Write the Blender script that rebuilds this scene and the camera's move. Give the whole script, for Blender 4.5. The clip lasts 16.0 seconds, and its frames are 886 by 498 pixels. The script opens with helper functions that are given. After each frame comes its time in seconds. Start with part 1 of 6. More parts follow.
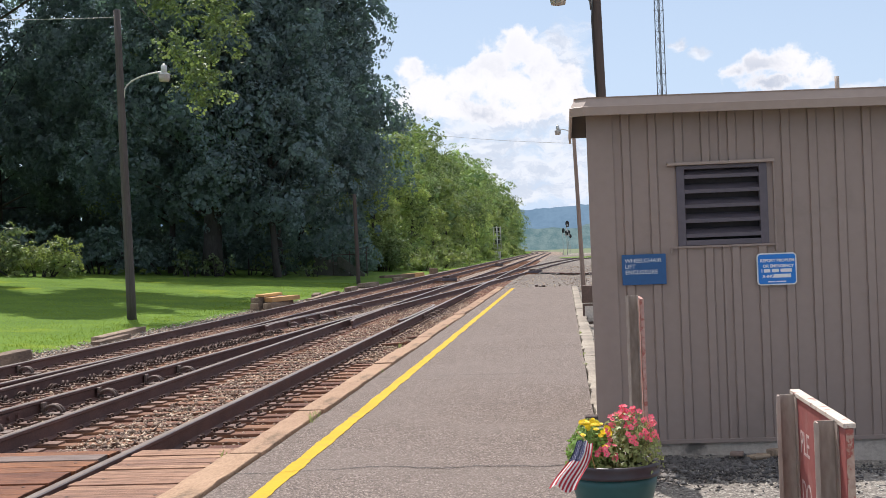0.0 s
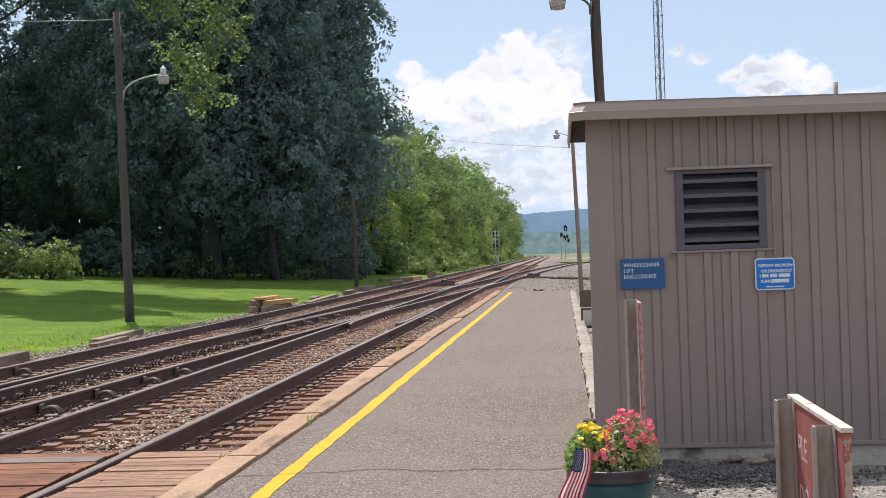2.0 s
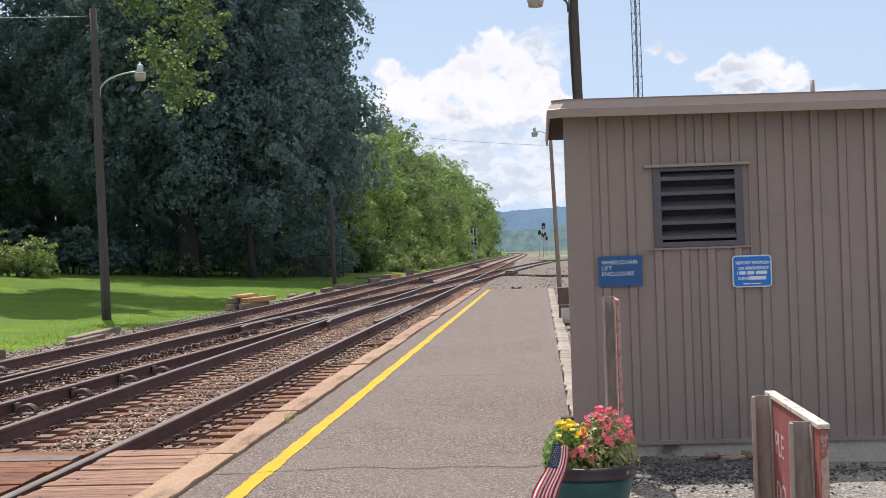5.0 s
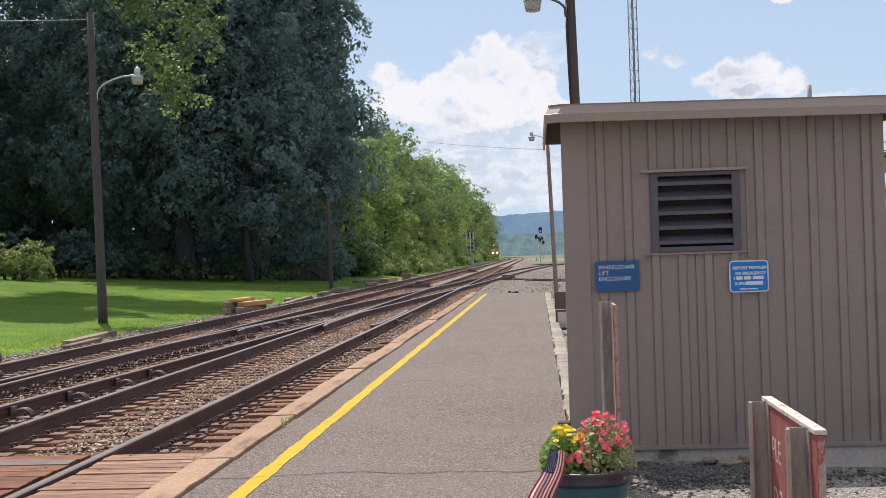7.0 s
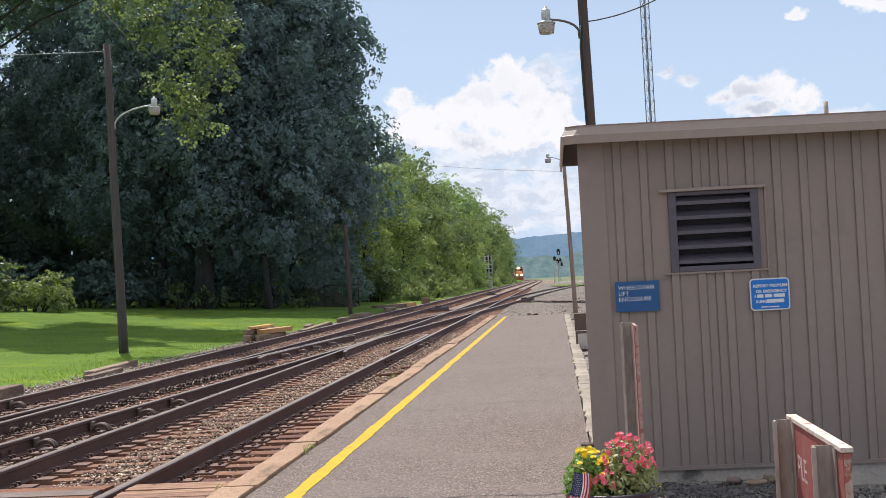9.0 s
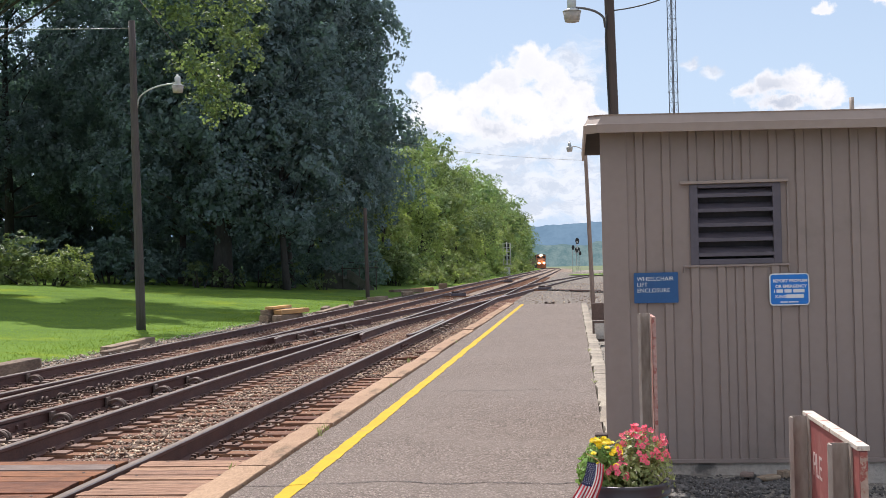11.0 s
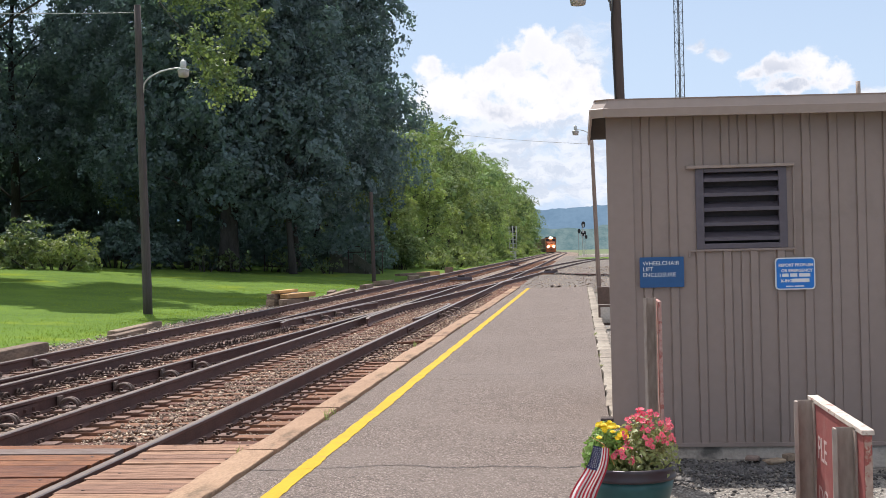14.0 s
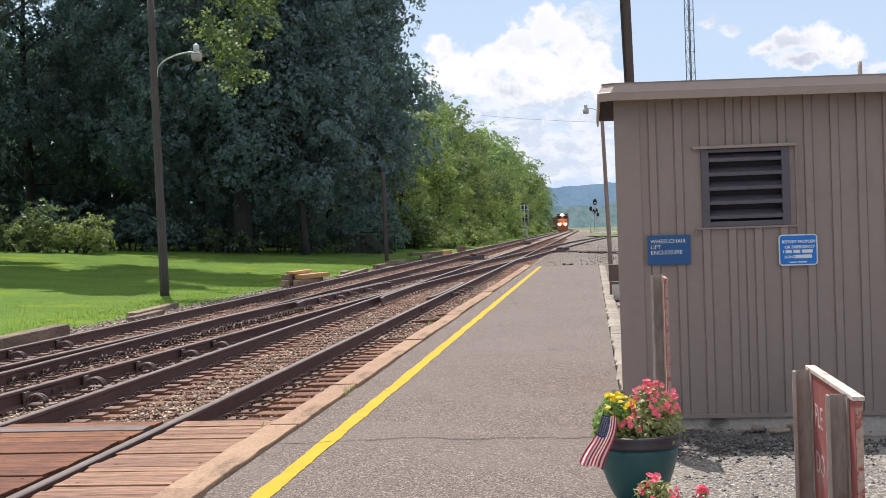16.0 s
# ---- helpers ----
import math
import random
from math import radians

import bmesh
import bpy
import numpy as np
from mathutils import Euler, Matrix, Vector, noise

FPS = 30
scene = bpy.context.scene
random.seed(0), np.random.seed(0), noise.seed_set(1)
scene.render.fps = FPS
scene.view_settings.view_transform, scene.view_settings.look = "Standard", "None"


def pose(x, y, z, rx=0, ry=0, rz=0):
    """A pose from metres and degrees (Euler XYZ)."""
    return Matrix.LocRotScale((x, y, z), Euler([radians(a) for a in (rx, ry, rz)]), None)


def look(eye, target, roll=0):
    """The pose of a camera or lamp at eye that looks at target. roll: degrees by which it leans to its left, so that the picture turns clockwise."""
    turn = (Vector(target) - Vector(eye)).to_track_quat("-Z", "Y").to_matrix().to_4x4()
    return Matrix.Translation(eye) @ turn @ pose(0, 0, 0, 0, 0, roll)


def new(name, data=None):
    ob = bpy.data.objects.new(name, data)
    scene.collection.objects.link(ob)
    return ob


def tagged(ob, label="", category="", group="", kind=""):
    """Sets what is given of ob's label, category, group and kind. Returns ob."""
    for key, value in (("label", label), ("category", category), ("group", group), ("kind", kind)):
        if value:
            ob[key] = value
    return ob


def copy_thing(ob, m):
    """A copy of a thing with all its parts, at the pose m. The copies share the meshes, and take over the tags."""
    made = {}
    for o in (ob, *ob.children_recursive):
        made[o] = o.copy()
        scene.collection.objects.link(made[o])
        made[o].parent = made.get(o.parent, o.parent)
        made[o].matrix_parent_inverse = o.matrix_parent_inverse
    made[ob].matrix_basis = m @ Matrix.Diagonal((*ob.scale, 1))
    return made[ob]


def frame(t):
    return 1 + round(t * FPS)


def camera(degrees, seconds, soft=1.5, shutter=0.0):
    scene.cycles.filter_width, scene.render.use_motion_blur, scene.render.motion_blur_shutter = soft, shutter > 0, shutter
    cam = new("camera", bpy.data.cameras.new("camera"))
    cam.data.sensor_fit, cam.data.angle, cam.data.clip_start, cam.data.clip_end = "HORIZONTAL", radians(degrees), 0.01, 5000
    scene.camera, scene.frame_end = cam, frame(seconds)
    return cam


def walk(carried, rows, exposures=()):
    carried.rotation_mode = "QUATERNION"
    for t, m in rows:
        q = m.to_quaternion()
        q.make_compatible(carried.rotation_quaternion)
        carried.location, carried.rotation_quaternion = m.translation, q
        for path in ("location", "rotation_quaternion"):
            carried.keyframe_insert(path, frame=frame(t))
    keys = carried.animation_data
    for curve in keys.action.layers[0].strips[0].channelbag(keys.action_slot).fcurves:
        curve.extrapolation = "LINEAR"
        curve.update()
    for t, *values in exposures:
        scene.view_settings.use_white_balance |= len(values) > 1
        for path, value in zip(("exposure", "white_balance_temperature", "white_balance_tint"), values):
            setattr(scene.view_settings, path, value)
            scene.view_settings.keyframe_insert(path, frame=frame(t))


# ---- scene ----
import itertools

# the eye stands on the platform, held by hand; x across the tracks, y along them, z = 0 on the asphalt
cam = camera(37.65, 16.0, soft=0.6)
ROWS = [
    (0.0, 0.009, 0.009, 1.420, 0.081, 2.211, 5.330),
    (0.5, 0.010, 0.002, 1.417, -0.014, 2.144, 4.860),
    (1.0, 0.008, 0.006, 1.414, -0.134, 2.376, 5.016),
    (1.5, 0.007, -0.006, 1.418, -0.038, 2.197, 5.199),
    (2.0, 0.004, -0.007, 1.418, 0.243, 1.942, 5.245),
    (2.5, 0.007, -0.012, 1.419, 0.188, 1.984, 4.841),
    (3.0, 0.004, -0.001, 1.416, 0.043, 2.129, 4.597),
    (3.5, 0.002, 0.007, 1.415, -0.285, 2.244, 4.893),
    (4.0, 0.005, 0.005, 1.415, 0.027, 2.028, 4.588),
    (6.5, 0.002, 0.004, 1.417, 0.169, 1.965, 4.169),
    (7.0, 0.002, 0.007, 1.420, 0.279, 1.851, 4.141),
    (7.5, 0.001, 0.012, 1.419, 0.478, 1.859, 3.156),
    (8.0, -0.000, 0.028, 1.420, 0.656, 1.888, 3.399),
    (8.5, -0.005, 0.013, 1.422, 1.302, 1.541, 4.075),
    (9.0, -0.005, 0.004, 1.420, 1.362, 2.936, 4.955),
    (9.5, -0.003, 0.003, 1.417, 1.203, 1.413, 5.970),
    (12.0, -0.015, 0.033, 1.424, 0.302, 1.355, 5.698),
    (12.5, -0.011, 0.034, 1.425, 0.108, 1.407, 5.822),
    (13.0, -0.012, 0.029, 1.426, 0.106, 1.202, 5.892),
    (13.5, -0.015, 0.030, 1.429, 0.189, 1.439, 5.993),
    (14.0, -0.009, -0.000, 1.428, 0.045, 1.391, 6.007),
    (14.25, 0.010, -0.330, 1.430, -0.060, 1.620, 6.180),
    (14.5, 0.016, -0.380, 1.432, -0.145, 1.800, 6.265),
    (15.0, 0.014, -0.380, 1.432, -0.495, 2.160, 6.410),
    (15.5, 0.013, -0.378, 1.434, -0.852, 2.050, 6.435),
    (16.0, 0.010, -0.355, 1.442, -0.864, 2.000, 6.527),
]
walk(cam, [(t, pose(x, y, z, 90 + pitch, roll, yaw)) for t, x, y, z, pitch, roll, yaw in ROWS],
     exposures=[(0.0, 0.0, 6330, 14), (4.2, 0.0, 6330, 14), (6.5, -0.10, 6330, 14), (7.5, -0.12, 6330, 14), (9.0, -0.05, 6330, 14), (12.0, 0.02, 6330, 14), (16.0, 0.02, 6330, 14)])

# ---- light ----
SUN_AZ, SUN_EL = 22.5, 58.5      # degrees left of the track's direction, degrees above the horizon
sun_way = Vector((-math.sin(radians(SUN_AZ)) * math.cos(radians(SUN_EL)), math.cos(radians(SUN_AZ)) * math.cos(radians(SUN_EL)), math.sin(radians(SUN_EL))))
sun_data = bpy.data.lights.new("sun", "SUN")
sun_data.energy, sun_data.angle, sun_data.color = 5.2, radians(0.55), (1.0, 0.955, 0.88)
sun = new("sun", sun_data)
sun.matrix_world = look(sun_way * 200, (0, 0, 0))
scene.view_settings.exposure = 0.0


def link(nt, a, b):
    nt.links.new(a, b)


def math_node(nt, op, a, b=None, c=None, clamp=False):
    n = nt.nodes.new("ShaderNodeMath")
    n.operation, n.use_clamp = op, clamp
    for i, v in enumerate((a, b, c)):
        if v is None:
            continue
        if isinstance(v, (int, float)):
            n.inputs[i].default_value = v
        else:
            link(nt, v, n.inputs[i])
    return n.outputs[0]


def mix_colour(nt, fac, a, b, blend="MIX"):
    n = nt.nodes.new("ShaderNodeMix")
    n.data_type, n.blend_type = "RGBA", blend
    n.clamp_factor = True
    for socket, v in ((n.inputs[0], fac), (n.inputs[6], a), (n.inputs[7], b)):
        if isinstance(v, (int, float)):
            socket.default_value = v
        elif isinstance(v, tuple):
            socket.default_value = (*v[:3], 1.0)
        else:
            link(nt, v, socket)
    return n.outputs[2]


def ramp(nt, v, lo, hi, a=0.0, b=1.0, smooth=True):
    n = nt.nodes.new("ShaderNodeMapRange")
    n.interpolation_type = "SMOOTHSTEP" if smooth else "LINEAR"
    n.inputs["From Min"].default_value, n.inputs["From Max"].default_value = lo, hi
    n.inputs["To Min"].default_value, n.inputs["To Max"].default_value = a, b
    link(nt, v, n.inputs["Value"])
    return n.outputs["Result"]


def noise_node(nt, vec, scale, detail=4.0, rough=0.55, distortion=0.0):
    n = nt.nodes.new("ShaderNodeTexNoise")
    n.inputs["Scale"].default_value, n.inputs["Detail"].default_value = scale, detail
    n.inputs["Roughness"].default_value, n.inputs["Distortion"].default_value = rough, distortion
    link(nt, vec, n.inputs["Vector"])
    return n.outputs["Fac"]


# summer sky with fair-weather cumulus
world = bpy.data.worlds.new("sky")
scene.world = world
world.use_nodes = True
wn = world.node_tree
wn.nodes.clear()
sky = wn.nodes.new("ShaderNodeTexSky")
sky.sky_type, sky.sun_disc = "NISHITA", False
sky.sun_elevation, sky.sun_rotation = radians(SUN_EL), radians(-SUN_AZ)
sky.air_density, sky.dust_density, sky.ozone_density = 1.0, 1.6, 1.0
coord = wn.nodes.new("ShaderNodeTexCoord")
sep = wn.nodes.new("ShaderNodeSeparateXYZ")
link(wn, coord.outputs["Generated"], sep.inputs[0])
# cumulus heaps: centre and half-size in the sky (tangents across and up)
HEAPS = [(0.186, 0.183, 0.012, 0.006), (0.225, 0.186, 0.02, 0.008), (0.246, 0.182, 0.024, 0.010), (0.268, 0.178, 0.026, 0.012), (0.290, 0.176, 0.03, 0.014), (-0.1108, 0.137, 0.0209, 0.0165), (-0.0958, 0.1195, 0.0326, 0.0196), (-0.0717, 0.1283, 0.0261, 0.0191), (-0.0504, 0.1414, 0.0226, 0.02), (-0.0289, 0.1539, 0.0226, 0.02), (-0.0132, 0.1397, 0.0217, 0.0243), (-0.0354, 0.1225, 0.0478, 0.0235), (-0.001, 0.123, 0.0252, 0.0252), (0.0125, 0.1075, 0.0243, 0.0191), (-0.047, 0.1038, 0.0435, 0.0113), (-0.0147, 0.1033, 0.0391, 0.0122), (-0.0812, 0.1095, 0.0348, 0.0122), (0.1312, 0.1237, 0.0148, 0.0113), (0.1495, 0.129, 0.0217, 0.0148), (0.1694, 0.1284, 0.0226, 0.0165), (0.1871, 0.1213, 0.0191, 0.0139), (0.1592, 0.1152, 0.0478, 0.0096)]
VEILS = [(-0.0625, 0.062, 0.05, 0.02), (-0.028, 0.062, 0.05, 0.022), (-0.002, 0.065, 0.04, 0.024), (0.006, 0.043, 0.05, 0.016), (-0.024, 0.041, 0.05, 0.014), (-0.0123, 0.082, 0.03, 0.012), (-0.0481, 0.0773, 0.0565, 0.0078), (-0.0141, 0.0637, 0.0348, 0.0122), (-0.0298, 0.0506, 0.0304, 0.0087), (-0.0019, 0.0438, 0.0348, 0.0113), (-0.0692, 0.0898, 0.0391, 0.007), (-0.0387, 0.0958, 0.0652, 0.0113), (-0.107, 0.1105, 0.0261, 0.0174), (0.0064, 0.1479, 0.0174, 0.0217), (0.0918, 0.1462, 0.0052, 0.0048), (0.1044, 0.1383, 0.0065, 0.0035), (0.2063, 0.106, 0.0261, 0.0043)]


def puffs(scale, smooth=0.6):
    """Rounded billows, 0 in the creases to about 0.5 on the crests."""
    n = wn.nodes.new("ShaderNodeTexVoronoi")
    n.feature = "SMOOTH_F1"
    n.inputs["Scale"].default_value, n.inputs["Smoothness"].default_value = scale, smooth
    link(wn, bent, n.inputs["Vector"])
    return math_node(wn, "SUBTRACT", 0.6, n.outputs["Distance"])


# the sky's directions, pushed about by turbulence
push = wn.nodes.new("ShaderNodeTexNoise")
push.inputs["Scale"].default_value, push.inputs["Detail"].default_value, push.inputs["Roughness"].default_value = 42.0, 5.0, 0.6
link(wn, coord.outputs["Generated"], push.inputs["Vector"])
shove = wn.nodes.new("ShaderNodeVectorMath")
shove.operation = "MULTIPLY_ADD"
link(wn, push.outputs["Color"], shove.inputs[0])
shove.inputs[1].default_value, shove.inputs[2].default_value = (0.022, 0.022, 0.022), (-0.011, -0.011, -0.011)
moved = wn.nodes.new("ShaderNodeVectorMath")
moved.operation = "ADD"
link(wn, coord.outputs["Generated"], moved.inputs[0])
link(wn, shove.outputs[0], moved.inputs[1])
bent = moved.outputs[0]
bent_xyz = wn.nodes.new("ShaderNodeSeparateXYZ")
link(wn, bent, bent_xyz.inputs[0])


def heaped(heaps):
    out = None
    for hx, hz, rx, rz in heaps:
        dx = math_node(wn, "DIVIDE", math_node(wn, "SUBTRACT", bent_xyz.outputs[0], hx), rx)
        dz = math_node(wn, "DIVIDE", math_node(wn, "SUBTRACT", bent_xyz.outputs[2], hz), rz)
        d = math_node(wn, "SUBTRACT", 1.0, math_node(wn, "SQRT", math_node(wn, "ADD", math_node(wn, "MULTIPLY", dx, dx), math_node(wn, "MULTIPLY", dz, dz))))
        out = d if out is None else math_node(wn, "SMOOTH_MAX", out, d, 0.35)
    return out


front = ramp(wn, sep.outputs[1], 0.0, 0.3)
billow = math_node(wn, "ADD", math_node(wn, "MULTIPLY", puffs(52.0), 0.50), math_node(wn, "MULTIPLY", puffs(130.0), 0.22))
heap = heaped(HEAPS)
cover = math_node(wn, "ADD", heap, math_node(wn, "ADD", billow, math_node(wn, "MULTIPLY_ADD", noise_node(wn, coord.outputs["Generated"], 170.0, 4.0, 0.65), 0.5, -0.55)))
mask = math_node(wn, "MULTIPLY", ramp(wn, cover, -0.04, 0.32), front)
# unseen cloud cover high up, added to brighten the light in the shade
over = noise_node(wn, coord.outputs["Generated"], 3.2, 6.0, 0.6)
mask = math_node(wn, "MAXIMUM", mask, math_node(wn, "MULTIPLY", ramp(wn, over, 0.41, 0.57), ramp(wn, sep.outputs[2], 0.24, 0.45)))
flatten = wn.nodes.new("ShaderNodeMapping")
flatten.inputs["Scale"].default_value = (1.0, 1.0, 2.2)
link(wn, bent, flatten.inputs["Vector"])
low_sky = flatten.outputs[0]
veil = math_node(wn, "ADD", heaped(VEILS), math_node(wn, "MULTIPLY_ADD", noise_node(wn, low_sky, 30.0, 5.0, 0.62), 3.0, -1.35))
veil = math_node(wn, "MULTIPLY", ramp(wn, veil, -0.2, 0.9, 0.0, 0.8), front)
streak = ramp(wn, noise_node(wn, low_sky, 44.0, 5.0, 0.6), 0.42, 0.60)
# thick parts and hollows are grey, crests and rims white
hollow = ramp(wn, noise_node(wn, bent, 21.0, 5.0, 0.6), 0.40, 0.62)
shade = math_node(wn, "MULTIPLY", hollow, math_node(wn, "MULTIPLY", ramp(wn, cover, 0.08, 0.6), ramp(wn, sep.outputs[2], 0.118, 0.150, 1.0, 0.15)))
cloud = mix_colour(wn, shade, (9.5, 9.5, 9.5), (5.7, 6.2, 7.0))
hazy = mix_colour(wn, ramp(wn, sep.outputs[2], 0.0, 0.30, 0.85, 0.40), sky.outputs[0], (6.0, 7.7, 9.75))
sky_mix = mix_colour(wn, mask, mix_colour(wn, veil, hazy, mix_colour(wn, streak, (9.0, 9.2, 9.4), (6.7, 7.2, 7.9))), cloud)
background = wn.nodes.new("ShaderNodeBackground")
background.inputs["Strength"].default_value = 0.105
link(wn, sky_mix, background.inputs["Color"])
world_out = wn.nodes.new("ShaderNodeOutputWorld")
link(wn, background.outputs[0], world_out.inputs["Surface"])


# ---- materials ----
def material(name, colour, other=None, rough=0.8, metal=0.0, coarse=1.5, fine=30.0, share=0.5, bump=0.0, bump_scale=60.0,
             piece=0.0, island=0.0, stain=None, stain_scale=0.6, stain_edge=(0.55, 0.7), through_light=0.0, gloss=0.5, stretch=(1, 1, 1), tint=(1.0, 1.0, 1.0)):
    """Two-scale noise between two colours, with bump, stains and a shift from piece to piece."""
    m = bpy.data.materials.new(name)
    m.use_nodes = True
    nt = m.node_tree
    bsdf = nt.nodes["Principled BSDF"]
    tc = nt.nodes.new("ShaderNodeTexCoord")
    mp = nt.nodes.new("ShaderNodeMapping")
    mp.inputs["Scale"].default_value = stretch
    link(nt, tc.outputs["Object"], mp.inputs["Vector"])
    vec = mp.outputs[0]
    other = other or tuple(c * 0.7 for c in colour)
    f = math_node(nt, "ADD", math_node(nt, "MULTIPLY", noise_node(nt, vec, coarse), 1 - share), math_node(nt, "MULTIPLY", noise_node(nt, vec, fine, 3.0), share))
    col = mix_colour(nt, ramp(nt, f, 0.34, 0.66), colour, other)
    if stain:
        col = mix_colour(nt, ramp(nt, noise_node(nt, vec, stain_scale, 6.0, 0.65), *stain_edge), col, stain)
    for amount, node, socket in ((piece, "ShaderNodeObjectInfo", "Random"), (island, "ShaderNodeNewGeometry", "Random Per Island")):
        if amount:
            src = nt.nodes.new(node).outputs[socket]
            hsv = nt.nodes.new("ShaderNodeHueSaturation")
            link(nt, math_node(nt, "MULTIPLY_ADD", src, 2 * amount, 1 - amount), hsv.inputs["Value"])
            link(nt, math_node(nt, "MULTIPLY_ADD", src, 0.05 * amount, 0.5 - 0.025 * amount), hsv.inputs["Hue"])
            link(nt, col, hsv.inputs["Color"])
            col = hsv.outputs[0]
    link(nt, col, bsdf.inputs["Base Color"])
    bsdf.inputs["Roughness"].default_value, bsdf.inputs["Metallic"].default_value = rough, metal
    bsdf.inputs["Specular IOR Level"].default_value = gloss
    if bump:
        b = nt.nodes.new("ShaderNodeBump")
        b.inputs["Strength"].default_value, b.inputs["Distance"].default_value = min(1.0, bump), 0.02
        link(nt, noise_node(nt, vec, bump_scale, 5.0, 0.6), b.inputs["Height"])
        link(nt, b.outputs[0], bsdf.inputs["Normal"])
    if through_light:
        tr = nt.nodes.new("ShaderNodeBsdfTranslucent")
        link(nt, mix_colour(nt, 1.0, col, tint, "MULTIPLY"), tr.inputs["Color"])
        mx = nt.nodes.new("ShaderNodeMixShader")
        mx.inputs[0].default_value = through_light
        link(nt, bsdf.outputs[0], mx.inputs[1])
        link(nt, tr.outputs[0], mx.inputs[2])
        link(nt, mx.outputs[0], nt.nodes["Material Output"].inputs["Surface"])
    return m


def glowing(name, colour, strength):
    m = bpy.data.materials.new(name)
    m.use_nodes = True
    bsdf = m.node_tree.nodes["Principled BSDF"]
    bsdf.inputs["Base Color"].default_value = (*colour, 1)
    bsdf.inputs["Emission Color"].default_value, bsdf.inputs["Emission Strength"].default_value = (*colour, 1), strength
    return m




def speckled(name, light, mid, dark, size, rough, wear, wear_scale=0.5, stain=None):
    """Aggregate in a binder: cells of several greys, fine grit, wide worn patches."""
    m = bpy.data.materials.new(name)
    m.use_nodes = True
    nt = m.node_tree
    bsdf = nt.nodes["Principled BSDF"]
    vec = nt.nodes.new("ShaderNodeTexCoord").outputs["Object"]
    cells = nt.nodes.new("ShaderNodeTexVoronoi")
    cells.inputs["Scale"].default_value = size
    link(nt, vec, cells.inputs["Vector"])
    tone = nt.nodes.new("ShaderNodeSeparateColor")
    link(nt, cells.outputs["Color"], tone.inputs[0])
    col = mix_colour(nt, ramp(nt, tone.outputs[0], 0.0, 0.75), dark, mid)
    col = mix_colour(nt, ramp(nt, tone.outputs[0], 0.72, 0.98), col, light)
    col = mix_colour(nt, ramp(nt, noise_node(nt, vec, size * 2.5, 2.0), 0.45, 0.75, 0.0, 0.5), col, dark)
    col = mix_colour(nt, ramp(nt, noise_node(nt, vec, wear_scale, 6.0, 0.65), 0.42, 0.62, 0.0, 0.45), col, wear)
    if stain:
        col = mix_colour(nt, ramp(nt, noise_node(nt, vec, wear_scale * 3.3, 5.0, 0.7), 0.60, 0.72, 0.0, 0.6), col, stain)
    link(nt, col, bsdf.inputs["Base Color"])
    bsdf.inputs["Roughness"].default_value, bsdf.inputs["Specular IOR Level"].default_value = rough, 0.2
    b = nt.nodes.new("ShaderNodeBump")
    b.inputs["Strength"].default_value, b.inputs["Distance"].default_value = 0.7, 0.012
    link(nt, math_node(nt, "ADD", cells.outputs["Distance"], noise_node(nt, vec, size * 0.5, 4.0)), b.inputs["Height"])
    link(nt, b.outputs[0], bsdf.inputs["Normal"])
    return m


ASPHALT = speckled("asphalt", (0.44, 0.365, 0.318), (0.232, 0.186, 0.160), (0.105, 0.084, 0.072), 105.0, 0.92, (0.232, 0.192, 0.168), 0.45, (0.165, 0.135, 0.118))
YELLOW = material("yellow_paint", (0.60, 0.385, 0.012), (0.50, 0.315, 0.015), 0.65, coarse=3.0, fine=60.0, stain=(0.36, 0.26, 0.09), stain_scale=6.0, stain_edge=(0.58, 0.72), gloss=0.15)
KERB = material("kerb_timber", (0.44, 0.292, 0.192), (0.325, 0.208, 0.134), 0.9, coarse=4.0, fine=55.0, share=0.65, bump=0.9, bump_scale=30.0, gloss=0.25, piece=0.16, stain=(0.17, 0.12, 0.08), stain_scale=2.5, stretch=(1, 0.35, 1))
KERB_PALE = material("kerb_stone", (0.37, 0.315, 0.25), (0.22, 0.185, 0.145), 0.9, coarse=2.5, fine=30.0, bump=0.6, bump_scale=30.0, piece=0.15)
BALLAST = speckled("ballast_bed", (0.48, 0.40, 0.34), (0.275, 0.205, 0.16), (0.09, 0.058, 0.042), 20.0, 0.95, (0.285, 0.215, 0.17), 0.7, (0.20, 0.125, 0.088))
STONE = material("ballast_stone", (0.44, 0.335, 0.26), (0.26, 0.185, 0.138), 0.9, coarse=3.0, fine=25.0, bump=0.4, island=0.65, gloss=0.2)
YARD = speckled("yard_gravel", (0.50, 0.46, 0.40), (0.26, 0.232, 0.20), (0.12, 0.105, 0.092), 75.0, 0.95, (0.33, 0.295, 0.25), 0.5, (0.17, 0.15, 0.13))
YARD_STONE = material("yard_stone", (0.42, 0.385, 0.34), (0.25, 0.225, 0.195), 0.9, coarse=4.0, fine=30.0, island=0.6, gloss=0.2)
DARK_STONE = material("dark_clod", (0.17, 0.155, 0.145), (0.10, 0.092, 0.086), 0.95, coarse=4.0, fine=30.0, bump=0.6, island=0.4)
EARTH = material("earth", (0.17, 0.165, 0.11), (0.11, 0.12, 0.065), 0.95, coarse=0.05, fine=3.0, bump=0.5, bump_scale=4.0, stain=(0.10, 0.15, 0.04), stain_scale=0.03, stain_edge=(0.42, 0.58))
LAWN = material("lawn", (0.145, 0.228, 0.042), (0.095, 0.160, 0.038), 0.98, coarse=0.4, fine=9.0, bump=0.7, bump_scale=14.0, stain=(0.205, 0.265, 0.028), stain_scale=0.25, gloss=0.05)
